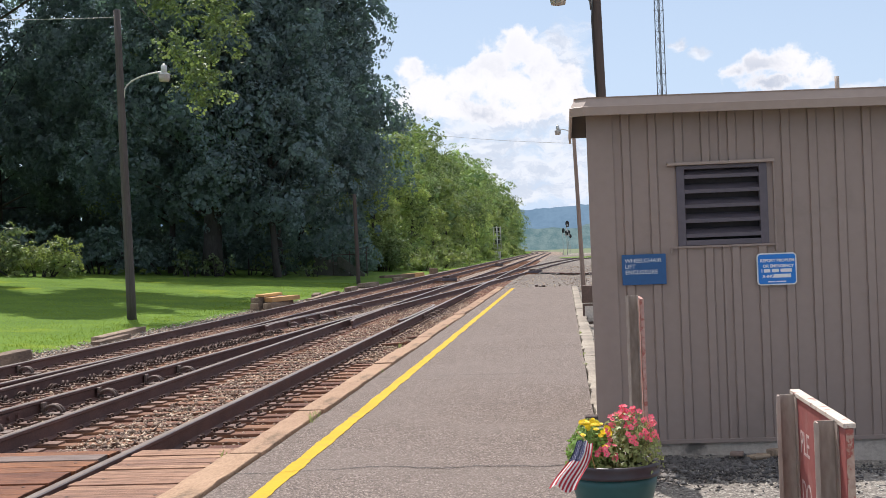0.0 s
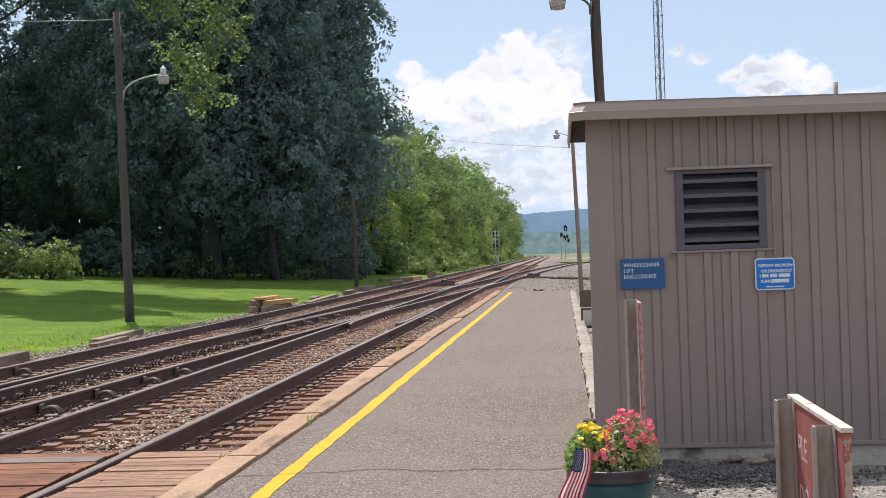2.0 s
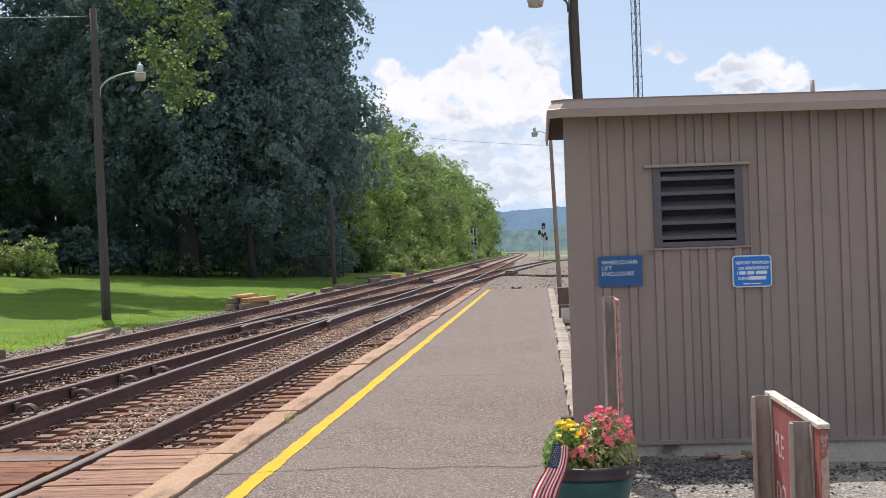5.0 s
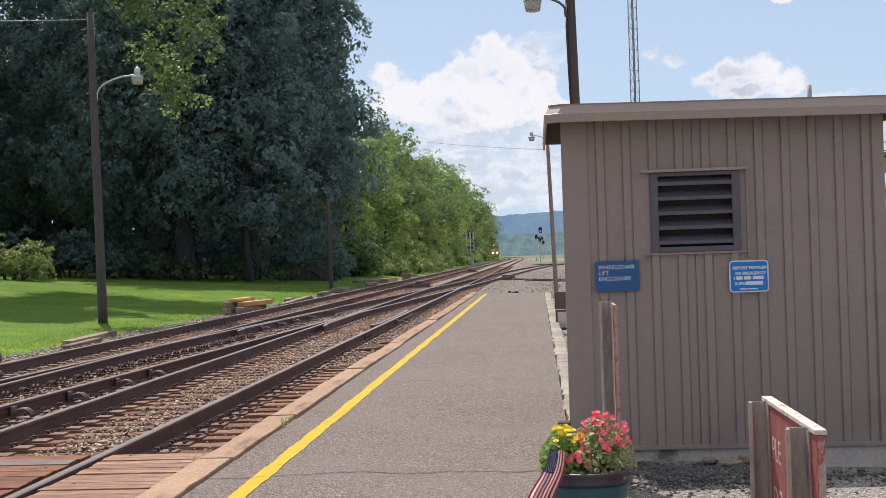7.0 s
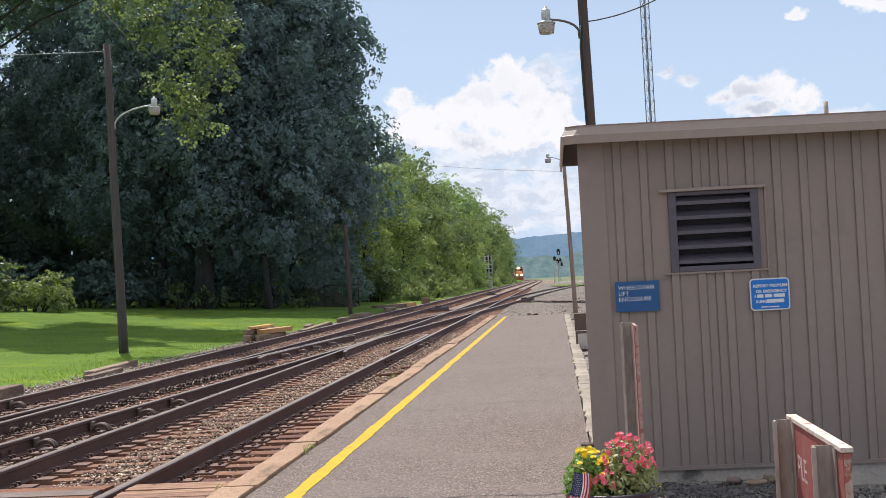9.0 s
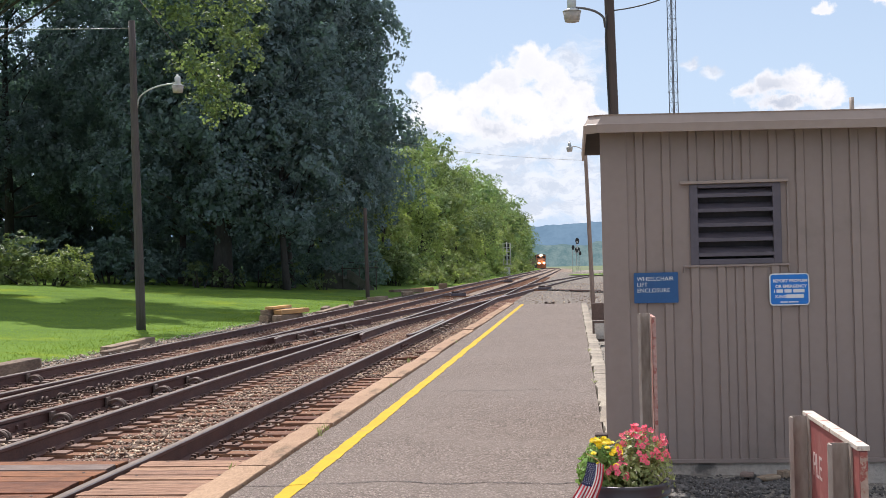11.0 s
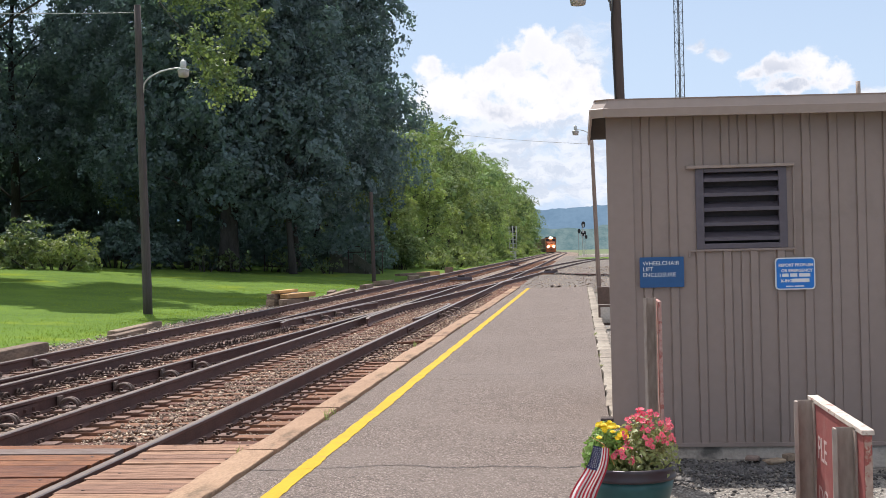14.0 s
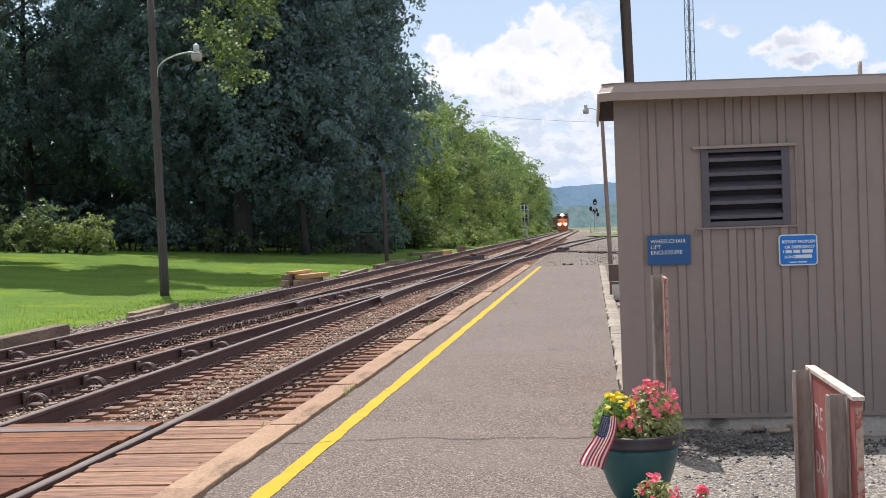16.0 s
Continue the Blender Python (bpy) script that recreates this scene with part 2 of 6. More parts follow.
GRASS = material("grass_blade", (0.25, 0.345, 0.035), (0.15, 0.24, 0.03), 0.8, gloss=0.1, coarse=0.3, fine=5.0, island=0.25, through_light=0.6)
RAIL = material("rail_steel", (0.135, 0.066, 0.054), (0.080, 0.039, 0.033), 0.7, 0.1, coarse=2.0, fine=50.0, bump=0.2, bump_scale=80.0)
RAIL_TOP = material("worn_rail_top", (0.30, 0.25, 0.225), (0.22, 0.175, 0.155), 0.38, 0.75, coarse=3.0, fine=60.0)
TIE = material("tie_timber", (0.235, 0.105, 0.060), (0.115, 0.055, 0.036), 0.92, coarse=3.0, fine=45.0, bump=0.8, bump_scale=45.0, piece=0.35, stretch=(0.2, 1, 1))
PLATE = material("tie_plate_rust", (0.215, 0.125, 0.092), (0.12, 0.068, 0.05), 0.8, 0.1, coarse=6.0, fine=60.0, piece=0.2, bump=0.3)
SPIKE = material("spike_iron", (0.12, 0.078, 0.062), (0.07, 0.046, 0.038), 0.7, 0.5, coarse=6.0, fine=60.0)
BRACE = material("brace_iron", (0.22, 0.165, 0.14), (0.12, 0.085, 0.072), 0.6, 0.4, coarse=6.0, fine=60.0)
PLANK_RED = material("crossing_plank_red", (0.255, 0.092, 0.036), (0.105, 0.038, 0.017), 0.85, coarse=2.5, fine=38.0, share=0.75, bump=0.9, bump_scale=40.0, piece=0.22, stretch=(0.12, 1, 1), stain=(0.16, 0.12, 0.10), stain_scale=1.6)
PLANK_GREY = material("crossing_plank_worn", (0.39, 0.222, 0.142), (0.165, 0.086, 0.052), 0.9, coarse=2.5, fine=38.0, share=0.75, bump=0.9, bump_scale=40.0, piece=0.20, stretch=(0.12, 1, 1), stain=(0.27, 0.225, 0.20), stain_scale=1.6)
OLD_TIMBER = material("old_timber", (0.36, 0.265, 0.185), (0.15, 0.105, 0.075), 0.92, coarse=3.0, fine=30.0, bump=0.6, bump_scale=40.0, piece=0.3, stretch=(1, 0.2, 1))
NEW_TIMBER = material("sawn_timber", (0.60, 0.36, 0.13), (0.42, 0.24, 0.10), 0.85, coarse=2.0, fine=30.0, piece=0.15, stretch=(1, 0.2, 1))
SIDING = material("brown_siding", (0.320, 0.244, 0.208), (0.295, 0.224, 0.191), 0.55, coarse=0.8, fine=14.0, bump=0.05, bump_scale=10.0, stain=(0.268, 0.206, 0.174), stain_scale=1.4)
TRIM = material("brown_trim", (0.375, 0.287, 0.240), (0.345, 0.262, 0.220), 0.5, coarse=0.8, fine=14.0, bump=0.04)
SOFFIT_SHADE = material("shaded_soffit", (0.055, 0.042, 0.036), (0.035, 0.027, 0.024), 0.9, coarse=2.0, fine=30.0)
CONCRETE = material("concrete", (0.60, 0.53, 0.46), (0.46, 0.40, 0.34), 0.9, coarse=2.0, fine=30.0, bump=0.4, stain=(0.16, 0.145, 0.13), stain_scale=2.2)
LOUVRE = material("louvre_metal", (0.13, 0.108, 0.124), (0.108, 0.09, 0.104), 0.5, 0.2, coarse=2.0, fine=20.0)
# near-black colour in place of the shade inside the shed
UNLIT = material("unlit_inside", (0.05, 0.045, 0.052), (0.036, 0.032, 0.038), 0.9)
SIGN_NAVY = material("sign_navy", (0.020, 0.098, 0.262), (0.018, 0.088, 0.235), 0.45, coarse=2.0, fine=20.0)
SIGN_BLUE = material("sign_blue", (0.012, 0.19, 0.62), (0.01, 0.175, 0.58), 0.4, coarse=2.0, fine=20.0)
WHITE = material("white_paint", (0.80, 0.80, 0.79), (0.74, 0.74, 0.72), 0.5, coarse=3.0, fine=30.0)
RED_BOARD = material("faded_red_board", (0.34, 0.090, 0.078), (0.27, 0.07, 0.062), 0.7, coarse=2.5, fine=25.0, stain=(0.36, 0.17, 0.14), stain_scale=4.0, stain_edge=(0.5, 0.7))
BOARD_EDGE = material("peeling_white_edge", (0.68, 0.59, 0.50), (0.56, 0.46, 0.38), 0.7, coarse=5.0, fine=40.0, stain=(0.36, 0.16, 0.12), stain_scale=18.0, stain_edge=(0.55, 0.62))
END_EDGE = material("peeling_red_edge", (0.50, 0.32, 0.27), (0.40, 0.20, 0.17), 0.7, coarse=5.0, fine=40.0, stain=(0.33, 0.10, 0.08), stain_scale=15.0, stain_edge=(0.53, 0.58))
RED_EDGE = material("chipped_red_edge", (0.52, 0.38, 0.30), (0.40, 0.26, 0.20), 0.7, coarse=5.0, fine=40.0, stain=(0.34, 0.09, 0.07), stain_scale=11.0, stain_edge=(0.50, 0.56))
SPREAD = speckled("platform_end_gravel", (0.36, 0.32, 0.28), (0.20, 0.172, 0.148), (0.09, 0.076, 0.066), 14.0, 0.95, (0.21, 0.175, 0.145), 0.25, (0.17, 0.12, 0.085))
GALV = material("weathered_channel", (0.46, 0.38, 0.32), (0.30, 0.235, 0.192), 0.6, 0.0, coarse=3.0, fine=30.0, stain=(0.24, 0.12, 0.075), stain_scale=5.0, stain_edge=(0.58, 0.75), stretch=(1, 1, 0.3))
POLE = material("pole_timber", (0.105, 0.086, 0.080), (0.062, 0.050, 0.047), 0.9, coarse=1.5, fine=30.0, bump=0.5, bump_scale=30.0, stretch=(1, 1, 0.08))
POLE_BROWN = material("brown_pole", (0.33, 0.24, 0.195), (0.22, 0.155, 0.125), 0.9, coarse=1.5, fine=30.0, bump=0.4, stretch=(1, 1, 0.08))
POLE_DARK = material("dark_pole", (0.10, 0.072, 0.062), (0.07, 0.05, 0.044), 0.9, coarse=1.5, fine=30.0, bump=0.4, stretch=(1, 1, 0.08))
LAMP_METAL = material("lamp_metal", (0.58, 0.58, 0.56), (0.48, 0.48, 0.46), 0.45, 0.3, coarse=4.0, fine=30.0)
LAMP_DARK = material("lamp_dark_metal", (0.16, 0.15, 0.15), (0.12, 0.11, 0.11), 0.5, 0.3)
REFRACTOR = material("lamp_refractor", (0.62, 0.56, 0.50), (0.52, 0.47, 0.43), 0.25, through_light=0.4)
WIRE = material("wire", (0.05, 0.05, 0.05), (0.04, 0.04, 0.04), 0.6)
WIRE_PALE = material("pale_wire", (0.34, 0.34, 0.33), (0.28, 0.28, 0.27), 0.5, 0.3)
TOWER = material("tower_steel", (0.22, 0.235, 0.26), (0.17, 0.18, 0.20), 0.6, 0.3)
SIGNAL_GREY = material("signal_silver", (0.55, 0.56, 0.55), (0.42, 0.43, 0.42), 0.5, 0.3)
SIGNAL_BLACK = material("signal_black", (0.018, 0.018, 0.02), (0.012, 0.012, 0.013), 0.6)
BARK = material("bark", (0.075, 0.065, 0.06), (0.042, 0.037, 0.035), 0.95, coarse=2.0, fine=16.0, bump=1.0, bump_scale=12.0, stretch=(1, 1, 0.25))
# blue veil of haze over the shaded trees is put into these two colours
LEAF_VEILED = material("leaf_veiled", (0.225, 0.290, 0.312), (0.180, 0.238, 0.262), 0.85, coarse=0.25, fine=3.0, island=0.15, piece=0.10, through_light=0.40, gloss=0.12, tint=(0.72, 0.95, 0.55))
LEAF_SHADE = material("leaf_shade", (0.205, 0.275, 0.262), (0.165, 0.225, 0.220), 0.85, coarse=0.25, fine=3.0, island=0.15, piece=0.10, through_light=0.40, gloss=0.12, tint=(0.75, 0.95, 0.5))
# paler than real leaves: sunlight and haze are put into these tones
LEAF_ROW = material("leaf_row", (0.300, 0.395, 0.165), (0.145, 0.220, 0.110), 0.6, coarse=0.4, fine=3.0, share=0.3, island=0.25, piece=0.25, through_light=0.36, gloss=0.2, tint=(1.0, 1.0, 0.55))
LEAF_MID = material("leaf_mid", (0.225, 0.295, 0.145), (0.165, 0.230, 0.118), 0.5, coarse=0.25, fine=3.0, island=0.22, piece=0.15, through_light=0.5, gloss=0.5, tint=(1.0, 1.0, 0.55))
LEAF_SUNLIT = material("leaf_sunlit", (0.36, 0.44, 0.18), (0.26, 0.34, 0.14), 0.5, coarse=0.25, fine=3.0, island=0.22, piece=0.18, through_light=0.5, gloss=0.5, tint=(1.0, 1.0, 0.55))
PLANTER = material("teal_planter", (0.022, 0.105, 0.105), (0.018, 0.09, 0.092), 0.42, coarse=3.0, fine=20.0)
PLANTER_RIM = material("dark_planter_rim", (0.055, 0.042, 0.048), (0.042, 0.033, 0.038), 0.42, coarse=3.0, fine=20.0)
SOIL = material("soil", (0.03, 0.022, 0.016), (0.02, 0.015, 0.011), 0.95, bump=1.0)
PETAL = material("pink_petal", (0.85, 0.10, 0.20), (0.84, 0.20, 0.27), 0.6, coarse=30.0, fine=90.0, island=0.22, through_light=0.3)
PETAL_EYE = material("pale_petal_eye", (0.85, 0.30, 0.32), (0.80, 0.24, 0.27), 0.6, island=0.2, through_light=0.3)
MARIGOLD = material("yellow_petal", (0.93, 0.72, 0.012), (0.88, 0.62, 0.012), 0.6, island=0.2, through_light=0.25)
PLANT_LEAF = material("bedding_leaf", (0.33, 0.47, 0.12), (0.18, 0.31, 0.065), 0.5, coarse=10.0, fine=60.0, island=0.4, through_light=0.35)
PLANT_PALE = material("pale_bedding_leaf", (0.43, 0.45, 0.17), (0.27, 0.31, 0.11), 0.5, coarse=10.0, fine=60.0, island=0.35, through_light=0.35)
FLAG_RED = material("flag_red", (0.50, 0.035, 0.05), (0.44, 0.03, 0.045), 0.75, through_light=0.25)
FLAG_WHITE = material("flag_white", (0.80, 0.78, 0.78), (0.75, 0.73, 0.73), 0.75, through_light=0.25)
FLAG_BLUE = material("flag_blue", (0.030, 0.032, 0.105), (0.025, 0.027, 0.09), 0.75, through_light=0.15)
LOCO_RED = material("loco_orange", (0.44, 0.135, 0.055), (0.33, 0.10, 0.045), 0.5, coarse=1.0, fine=10.0)
LOCO_BLACK = material("loco_black", (0.03, 0.027, 0.027), (0.022, 0.02, 0.02), 0.6)
HOPPER = material("freight_brown", (0.24, 0.17, 0.135), (0.16, 0.115, 0.095), 0.8, coarse=0.6, fine=8.0, piece=0.25)
GLASS_DARK = material("cab_glass", (0.015, 0.018, 0.02), (0.012, 0.014, 0.016), 0.1)
HEADLIGHT = glowing("headlight_glow", (1.0, 0.72, 0.40), 32.0)
BROWN_ROOF = material("brown_roof", (0.24, 0.14, 0.09), (0.17, 0.10, 0.07), 0.8, coarse=1.0, fine=14.0)
CANOPY = material("canopy_tan", (0.40, 0.31, 0.215), (0.33, 0.255, 0.18), 0.75)
FENCE = material("tan_fence", (0.56, 0.43, 0.24), (0.46, 0.35, 0.20), 0.7, piece=0.1)
BLUE_GREY = material("blue_grey_wall", (0.40, 0.43, 0.50), (0.34, 0.37, 0.43), 0.7)
TANK = material("pale_tank", (0.62, 0.67, 0.72), (0.54, 0.59, 0.64), 0.5)


def hazed_distance(name, colour, other, scale):
    """Distant hills: a self-lit plain backdrop with the air's haze put into its colours."""
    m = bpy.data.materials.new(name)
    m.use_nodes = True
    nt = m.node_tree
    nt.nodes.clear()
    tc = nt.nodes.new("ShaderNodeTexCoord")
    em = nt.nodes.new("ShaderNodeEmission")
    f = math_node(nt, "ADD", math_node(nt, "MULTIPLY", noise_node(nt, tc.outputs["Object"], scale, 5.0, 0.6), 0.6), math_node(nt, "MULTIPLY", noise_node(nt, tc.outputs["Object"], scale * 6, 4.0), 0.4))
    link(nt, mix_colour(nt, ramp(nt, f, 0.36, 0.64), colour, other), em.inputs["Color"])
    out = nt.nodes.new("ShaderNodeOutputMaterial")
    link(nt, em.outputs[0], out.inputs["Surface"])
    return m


HILL_FAR = hazed_distance("far_ridge", (0.235, 0.36, 0.49), (0.19, 0.305, 0.425), 0.012)
HILL_NEAR = hazed_distance("near_ridge", (0.26, 0.355, 0.35), (0.145, 0.245, 0.26), 0.16)


# ---- mesh helpers ----
def mesh_of(name, bm, mat):
    me = bpy.data.meshes.new(name)
    bm.normal_update()
    bm.to_mesh(me)
    bm.free()
    for m in mat if isinstance(mat, (list, tuple)) else [mat]:
        me.materials.append(m)
    return me


def part(name, bm, mat, parent, label="", smooth=False):
    me = mesh_of(name, bm, mat)
    if smooth:
        me.shade_smooth()
    ob = new(name, me)
    ob.parent = parent
    return tagged(ob, label)


def piece(name, me, parent, m):
    ob = new(name, me)
    ob.parent = parent
    ob.matrix_basis = m
    return ob


def thing(name, at, label, category, group="", turn=0.0):
    ob = new(name)
    ob.empty_display_size = 0.1
    ob.matrix_basis = pose(*at, 0, 0, turn)
    return tagged(ob, label, category, group)


def structure(name, bm, mat, label, category, smooth=False):
    me = mesh_of(name, bm, mat)
    if smooth:
        me.shade_smooth()
    return tagged(new(name, me), label, category, "", "structure")


def box(bm, x0, x1, y0, y1, z0, z1, bevel=0.0, mat=0):
    vs = [bm.verts.new((x, y, z)) for x in (x0, x1) for y in (y0, y1) for z in (z0, z1)]
    fs = [bm.faces.new([vs[i] for i in f]) for f in ((0, 1, 3, 2), (4, 6, 7, 5), (0, 4, 5, 1), (2, 3, 7, 6), (0, 2, 6, 4), (1, 5, 7, 3))]
    for f in fs:
        f.material_index = mat
    if bevel:
        es = list({e for f in fs for e in f.edges})
        out = bmesh.ops.bevel(bm, geom=es, offset=bevel, segments=2, affect="EDGES", profile=0.6)
        for f in out["faces"]:
            f.material_index = mat
    return bm


def boxed(*args, **kw):
    return box(bmesh.new(), *args, **kw)


def tube(bm, points, radius, sides=8, mat=0, cap=True):
    """A tapered tube through points; radius a number or one for each point."""
    points = [Vector(p) for p in points]
    radii = [radius] * len(points) if isinstance(radius, (int, float)) else radius
    rings = []
    for i, (p, r) in enumerate(zip(points, radii)):
        way = (points[min(i + 1, len(points) - 1)] - points[max(i - 1, 0)]).normalized()
        side = way.orthogonal().normalized() if abs(way.z) > 0.9 or abs(way.z) < 0.1 else way.cross(Vector((0, 0, 1))).normalized()
        if rings:
            side = (last - way * last.dot(way)).normalized()
        last = side
        up = way.cross(side)
        rings.append([bm.verts.new(p + side * (r * math.cos(a)) + up * (r * math.sin(a))) for a in (2 * math.pi * k / sides for k in range(sides))])
    for a, b in zip(rings, rings[1:]):
        for k in range(sides):
            f = bm.faces.new((a[k], a[(k + 1) % sides], b[(k + 1) % sides], b[k]))
            f.material_index, f.smooth = mat, True
    if cap:
        bm.faces.new(rings[0][::-1]).material_index = mat
        bm.faces.new(rings[-1]).material_index = mat
    return bm


def lathe(bm, profile, sides=32, mat=0, at=(0, 0, 0)):
    rings = []
    for r, z in profile:
        rings.append([bm.verts.new((at[0] + r * math.cos(2 * math.pi * k / sides), at[1] + r * math.sin(2 * math.pi * k / sides), at[2] + z)) for k in range(sides)])
    for a, b in zip(rings, rings[1:]):
        for k in range(sides):
            f = bm.faces.new((a[k], a[(k + 1) % sides], b[(k + 1) % sides], b[k]))
            f.material_index, f.smooth = mat, True
    bm.faces.new(rings[0][::-1]).material_index = mat
    bm.faces.new(rings[-1]).material_index = mat
    return bm


def sweep(bm, profile, path, mat_of=None):
    """Carries a closed profile of (across, up) along level points (x, y, z)."""
    rings = []
    for i, p in enumerate(path):
        a, b = Vector(path[max(i - 1, 0)]), Vector(path[min(i + 1, len(path) - 1)])
        way = (b - a).normalized()
        right = Vector((way.y, -way.x, 0)).normalized()
        rings.append([bm.verts.new(Vector(p) + right * u + Vector((0, 0, v))) for u, v in profile])
    n = len(profile)
    for a, b in zip(rings, rings[1:]):
        for k in range(n):
            f = bm.faces.new((a[k], b[k], b[(k + 1) % n], a[(k + 1) % n]))
            f.material_index = mat_of(k) if mat_of else 0
    bm.faces.new(rings[0])
    bm.faces.new(rings[-1][::-1])
    return bm


def arrays_mesh(name, verts, faces, mat):
    """verts (n, 3), faces (m, k) as numpy arrays."""
    me = bpy.data.meshes.new(name)
    m, k = faces.shape
    me.vertices.add(len(verts))
    me.vertices.foreach_set("co", verts.astype(np.float32).ravel())
    me.loops.add(m * k)
    me.loops.foreach_set("vertex_index", faces.astype(np.int32).ravel())
    me.polygons.add(m)
    me.polygons.foreach_set("loop_start", np.arange(0, m * k, k, dtype=np.int32))
    me.update(calc_edges=True)
    for one in mat if isinstance(mat, (list, tuple)) else [mat]:
        me.materials.append(one)
    return me


def words(text, size, mat, parent, m, name="lettering", spacing=1.0, bold=0.0):
    cu = bpy.data.curves.new(name, "FONT")
    cu.body, cu.size, cu.extrude, cu.space_character, cu.offset = text, size, 0.0006, spacing, bold
    tmp = bpy.data.objects.new(name, cu)
    scene.collection.objects.link(tmp)
    bpy.context.view_layer.update()
    me = bpy.data.meshes.new_from_object(tmp)
    bpy.data.objects.remove(tmp)
    me.materials.clear()
    me.materials.append(mat)
    return piece(name, me, parent, m)


rng = np.random.default_rng(7)


def stones(name, spots, sizes, mat):
    """Broken stones: jittered octahedra, one island each."""
    n = len(spots)
    base = np.array([(1, 0, 0), (-1, 0, 0), (0, 1, 0), (0, -1, 0), (0, 0, 1), (0, 0, -1)], float)
    tri = np.array([(0, 2, 4), (2, 1, 4), (1, 3, 4), (3, 0, 4), (2, 0, 5), (1, 2, 5), (3, 1, 5), (0, 3, 5)])
    v = np.repeat(base[None], n, 0) * rng.uniform(0.55, 1.15, (n, 6, 1)) + rng.normal(0, 0.28, (n, 6, 3))
    v[:, :, 2] *= 0.65
    a = rng.uniform(0, 6.283, n)
    c, s = np.cos(a)[:, None], np.sin(a)[:, None]
    v = np.stack([v[:, :, 0] * c - v[:, :, 1] * s, v[:, :, 0] * s + v[:, :, 1] * c, v[:, :, 2]], -1)
    v = v * sizes[:, None, None] + spots[:, None, :]
    f = tri[None] + 6 * np.arange(n)[:, None, None]
    return arrays_mesh(name, v.reshape(-1, 3), f.reshape(-1, 3), mat)


def leaves(name, spots, out, sizes, mat, long=1.5):
    """Folded kite-shaped leaves at spots that face roughly out."""
    n = len(spots)
    nrm = out + rng.normal(0, 0.55, (n, 3))
    nrm /= np.linalg.norm(nrm, axis=1)[:, None] + 1e-9
    t = rng.normal(0, 1, (n, 3)) + np.array((0, 0, -0.5))
    t -= nrm * (t * nrm).sum(1)[:, None]
    t /= np.linalg.norm(t, axis=1)[:, None] + 1e-9
    b = np.cross(nrm, t)
    s = sizes[:, None]
    v = np.stack([spots - t * s * long * 0.5, spots + b * s * 0.5 + nrm * s * 0.12, spots + t * s * long * 0.5, spots - b * s * 0.5 + nrm * s * 0.12], 1)
    f = np.arange(4)[None] + 4 * np.arange(n)[:, None]
    return arrays_mesh(name, v.reshape(-1, 3), f, mat)


# ---- ground, platform, tracks ----
RAIL_Z, TIE_Z = -0.06, -0.24      # rail head, top of the ties
NEAR_X, FAR_X = -4.225, -7.70     # track centres


def bend(y):
    """How far the main line swings to the left beyond the straight."""
    return -max(0.0, y - 340.0) ** 2 / 2700.0


def grid_sheet(xs, ys, height):
    bm = bmesh.new()
    rows = [[bm.verts.new((x, y, height(x, y))) for x in xs] for y in ys]
    for a, b in zip(rows, rows[1:]):
        for i in range(len(xs) - 1):
            bm.faces.new((a[i], a[i + 1], b[i + 1], b[i]))
    return bm


structure("ground", grid_sheet([-4000, -600, -120, -40, 40, 120, 600, 4000], [-400, -40, 0, 40, 120, 400, 1200, 4500], lambda x, y: -0.42), EARTH, "bare earth and weeds reaching the horizon", "ground")


def lawn_height(x, y):
    d = max(0.0, -x - 10.0)
    rise = 0.06 * d if d < 30 else 1.8 + 0.012 * (d - 30)
    return -0.27 + 0.07 * min(1.0, max(0.0, (d - 0.2) / 0.8)) + rise * min(1.0, max(0.0, (y + 10) / 40.0)) + 0.05 * noise.noise(Vector((x * 0.25, y * 0.25, 0)))


structure("lawn", grid_sheet([-10.0 - 0.9 * i if i < 36 else -42 - 12 * (i - 36) for i in range(46)][::-1], [-30 + 2.0 * i if i < 75 else 120 + 12 * (i - 75) for i in range(105)], lawn_height),
          LAWN, "sunlit mown green lawn rising to the trees", "lawn", True)


def bed_height(x, y):
    z = -0.275 + 0.02 * noise.noise(Vector((x * 2.0, y * 0.8, 3.0)))
    if x < -9.3:
        z += (-9.3 - x) * 0.02
    return z


bed = structure("track_bed", grid_sheet([-10.4, -9.9, -9.4, -8.8, -8.2, -7.6, -7.0, -6.5, -6.0, -5.5, -5.0, -4.5, -4.0, -3.5, -3.0, -2.5], [-20 + i * 0.8 for i in range(150)], bed_height), BALLAST, "brown stone ballast under the tracks", "track bed")
far_bed = bmesh.new()
sweep(far_bed, [(-3.2, -0.28), (6.5, -0.28), (6.7, -0.6), (-3.4, -0.6)], [(-6.9 + bend(y), y, 0) for y in range(99, 760, 8)])
structure("track_bed_far", far_bed, BALLAST, "brown stone ballast under the distant tracks", "track bed")


def yard_height(x, y):
    z = -0.135 - 0.10 * min(1.0, max(0.0, (y - 8.2) / 1.8)) + 0.03 * noise.noise(Vector((x * 1.3, y * 1.3, 9.0)))
    z += 0.05 * max(0.0, 1 - abs(y - 9.55) / 0.7) * max(0.0, noise.noise(Vector((x * 2.1, y * 1.0, 4.0))) + 0.35)
    return z - 0.12 * min(1.0, max(0.0, (x - 1.75) / 0.3)) * max(0.0, 1 - abs(y - 9.9) / 0.9)


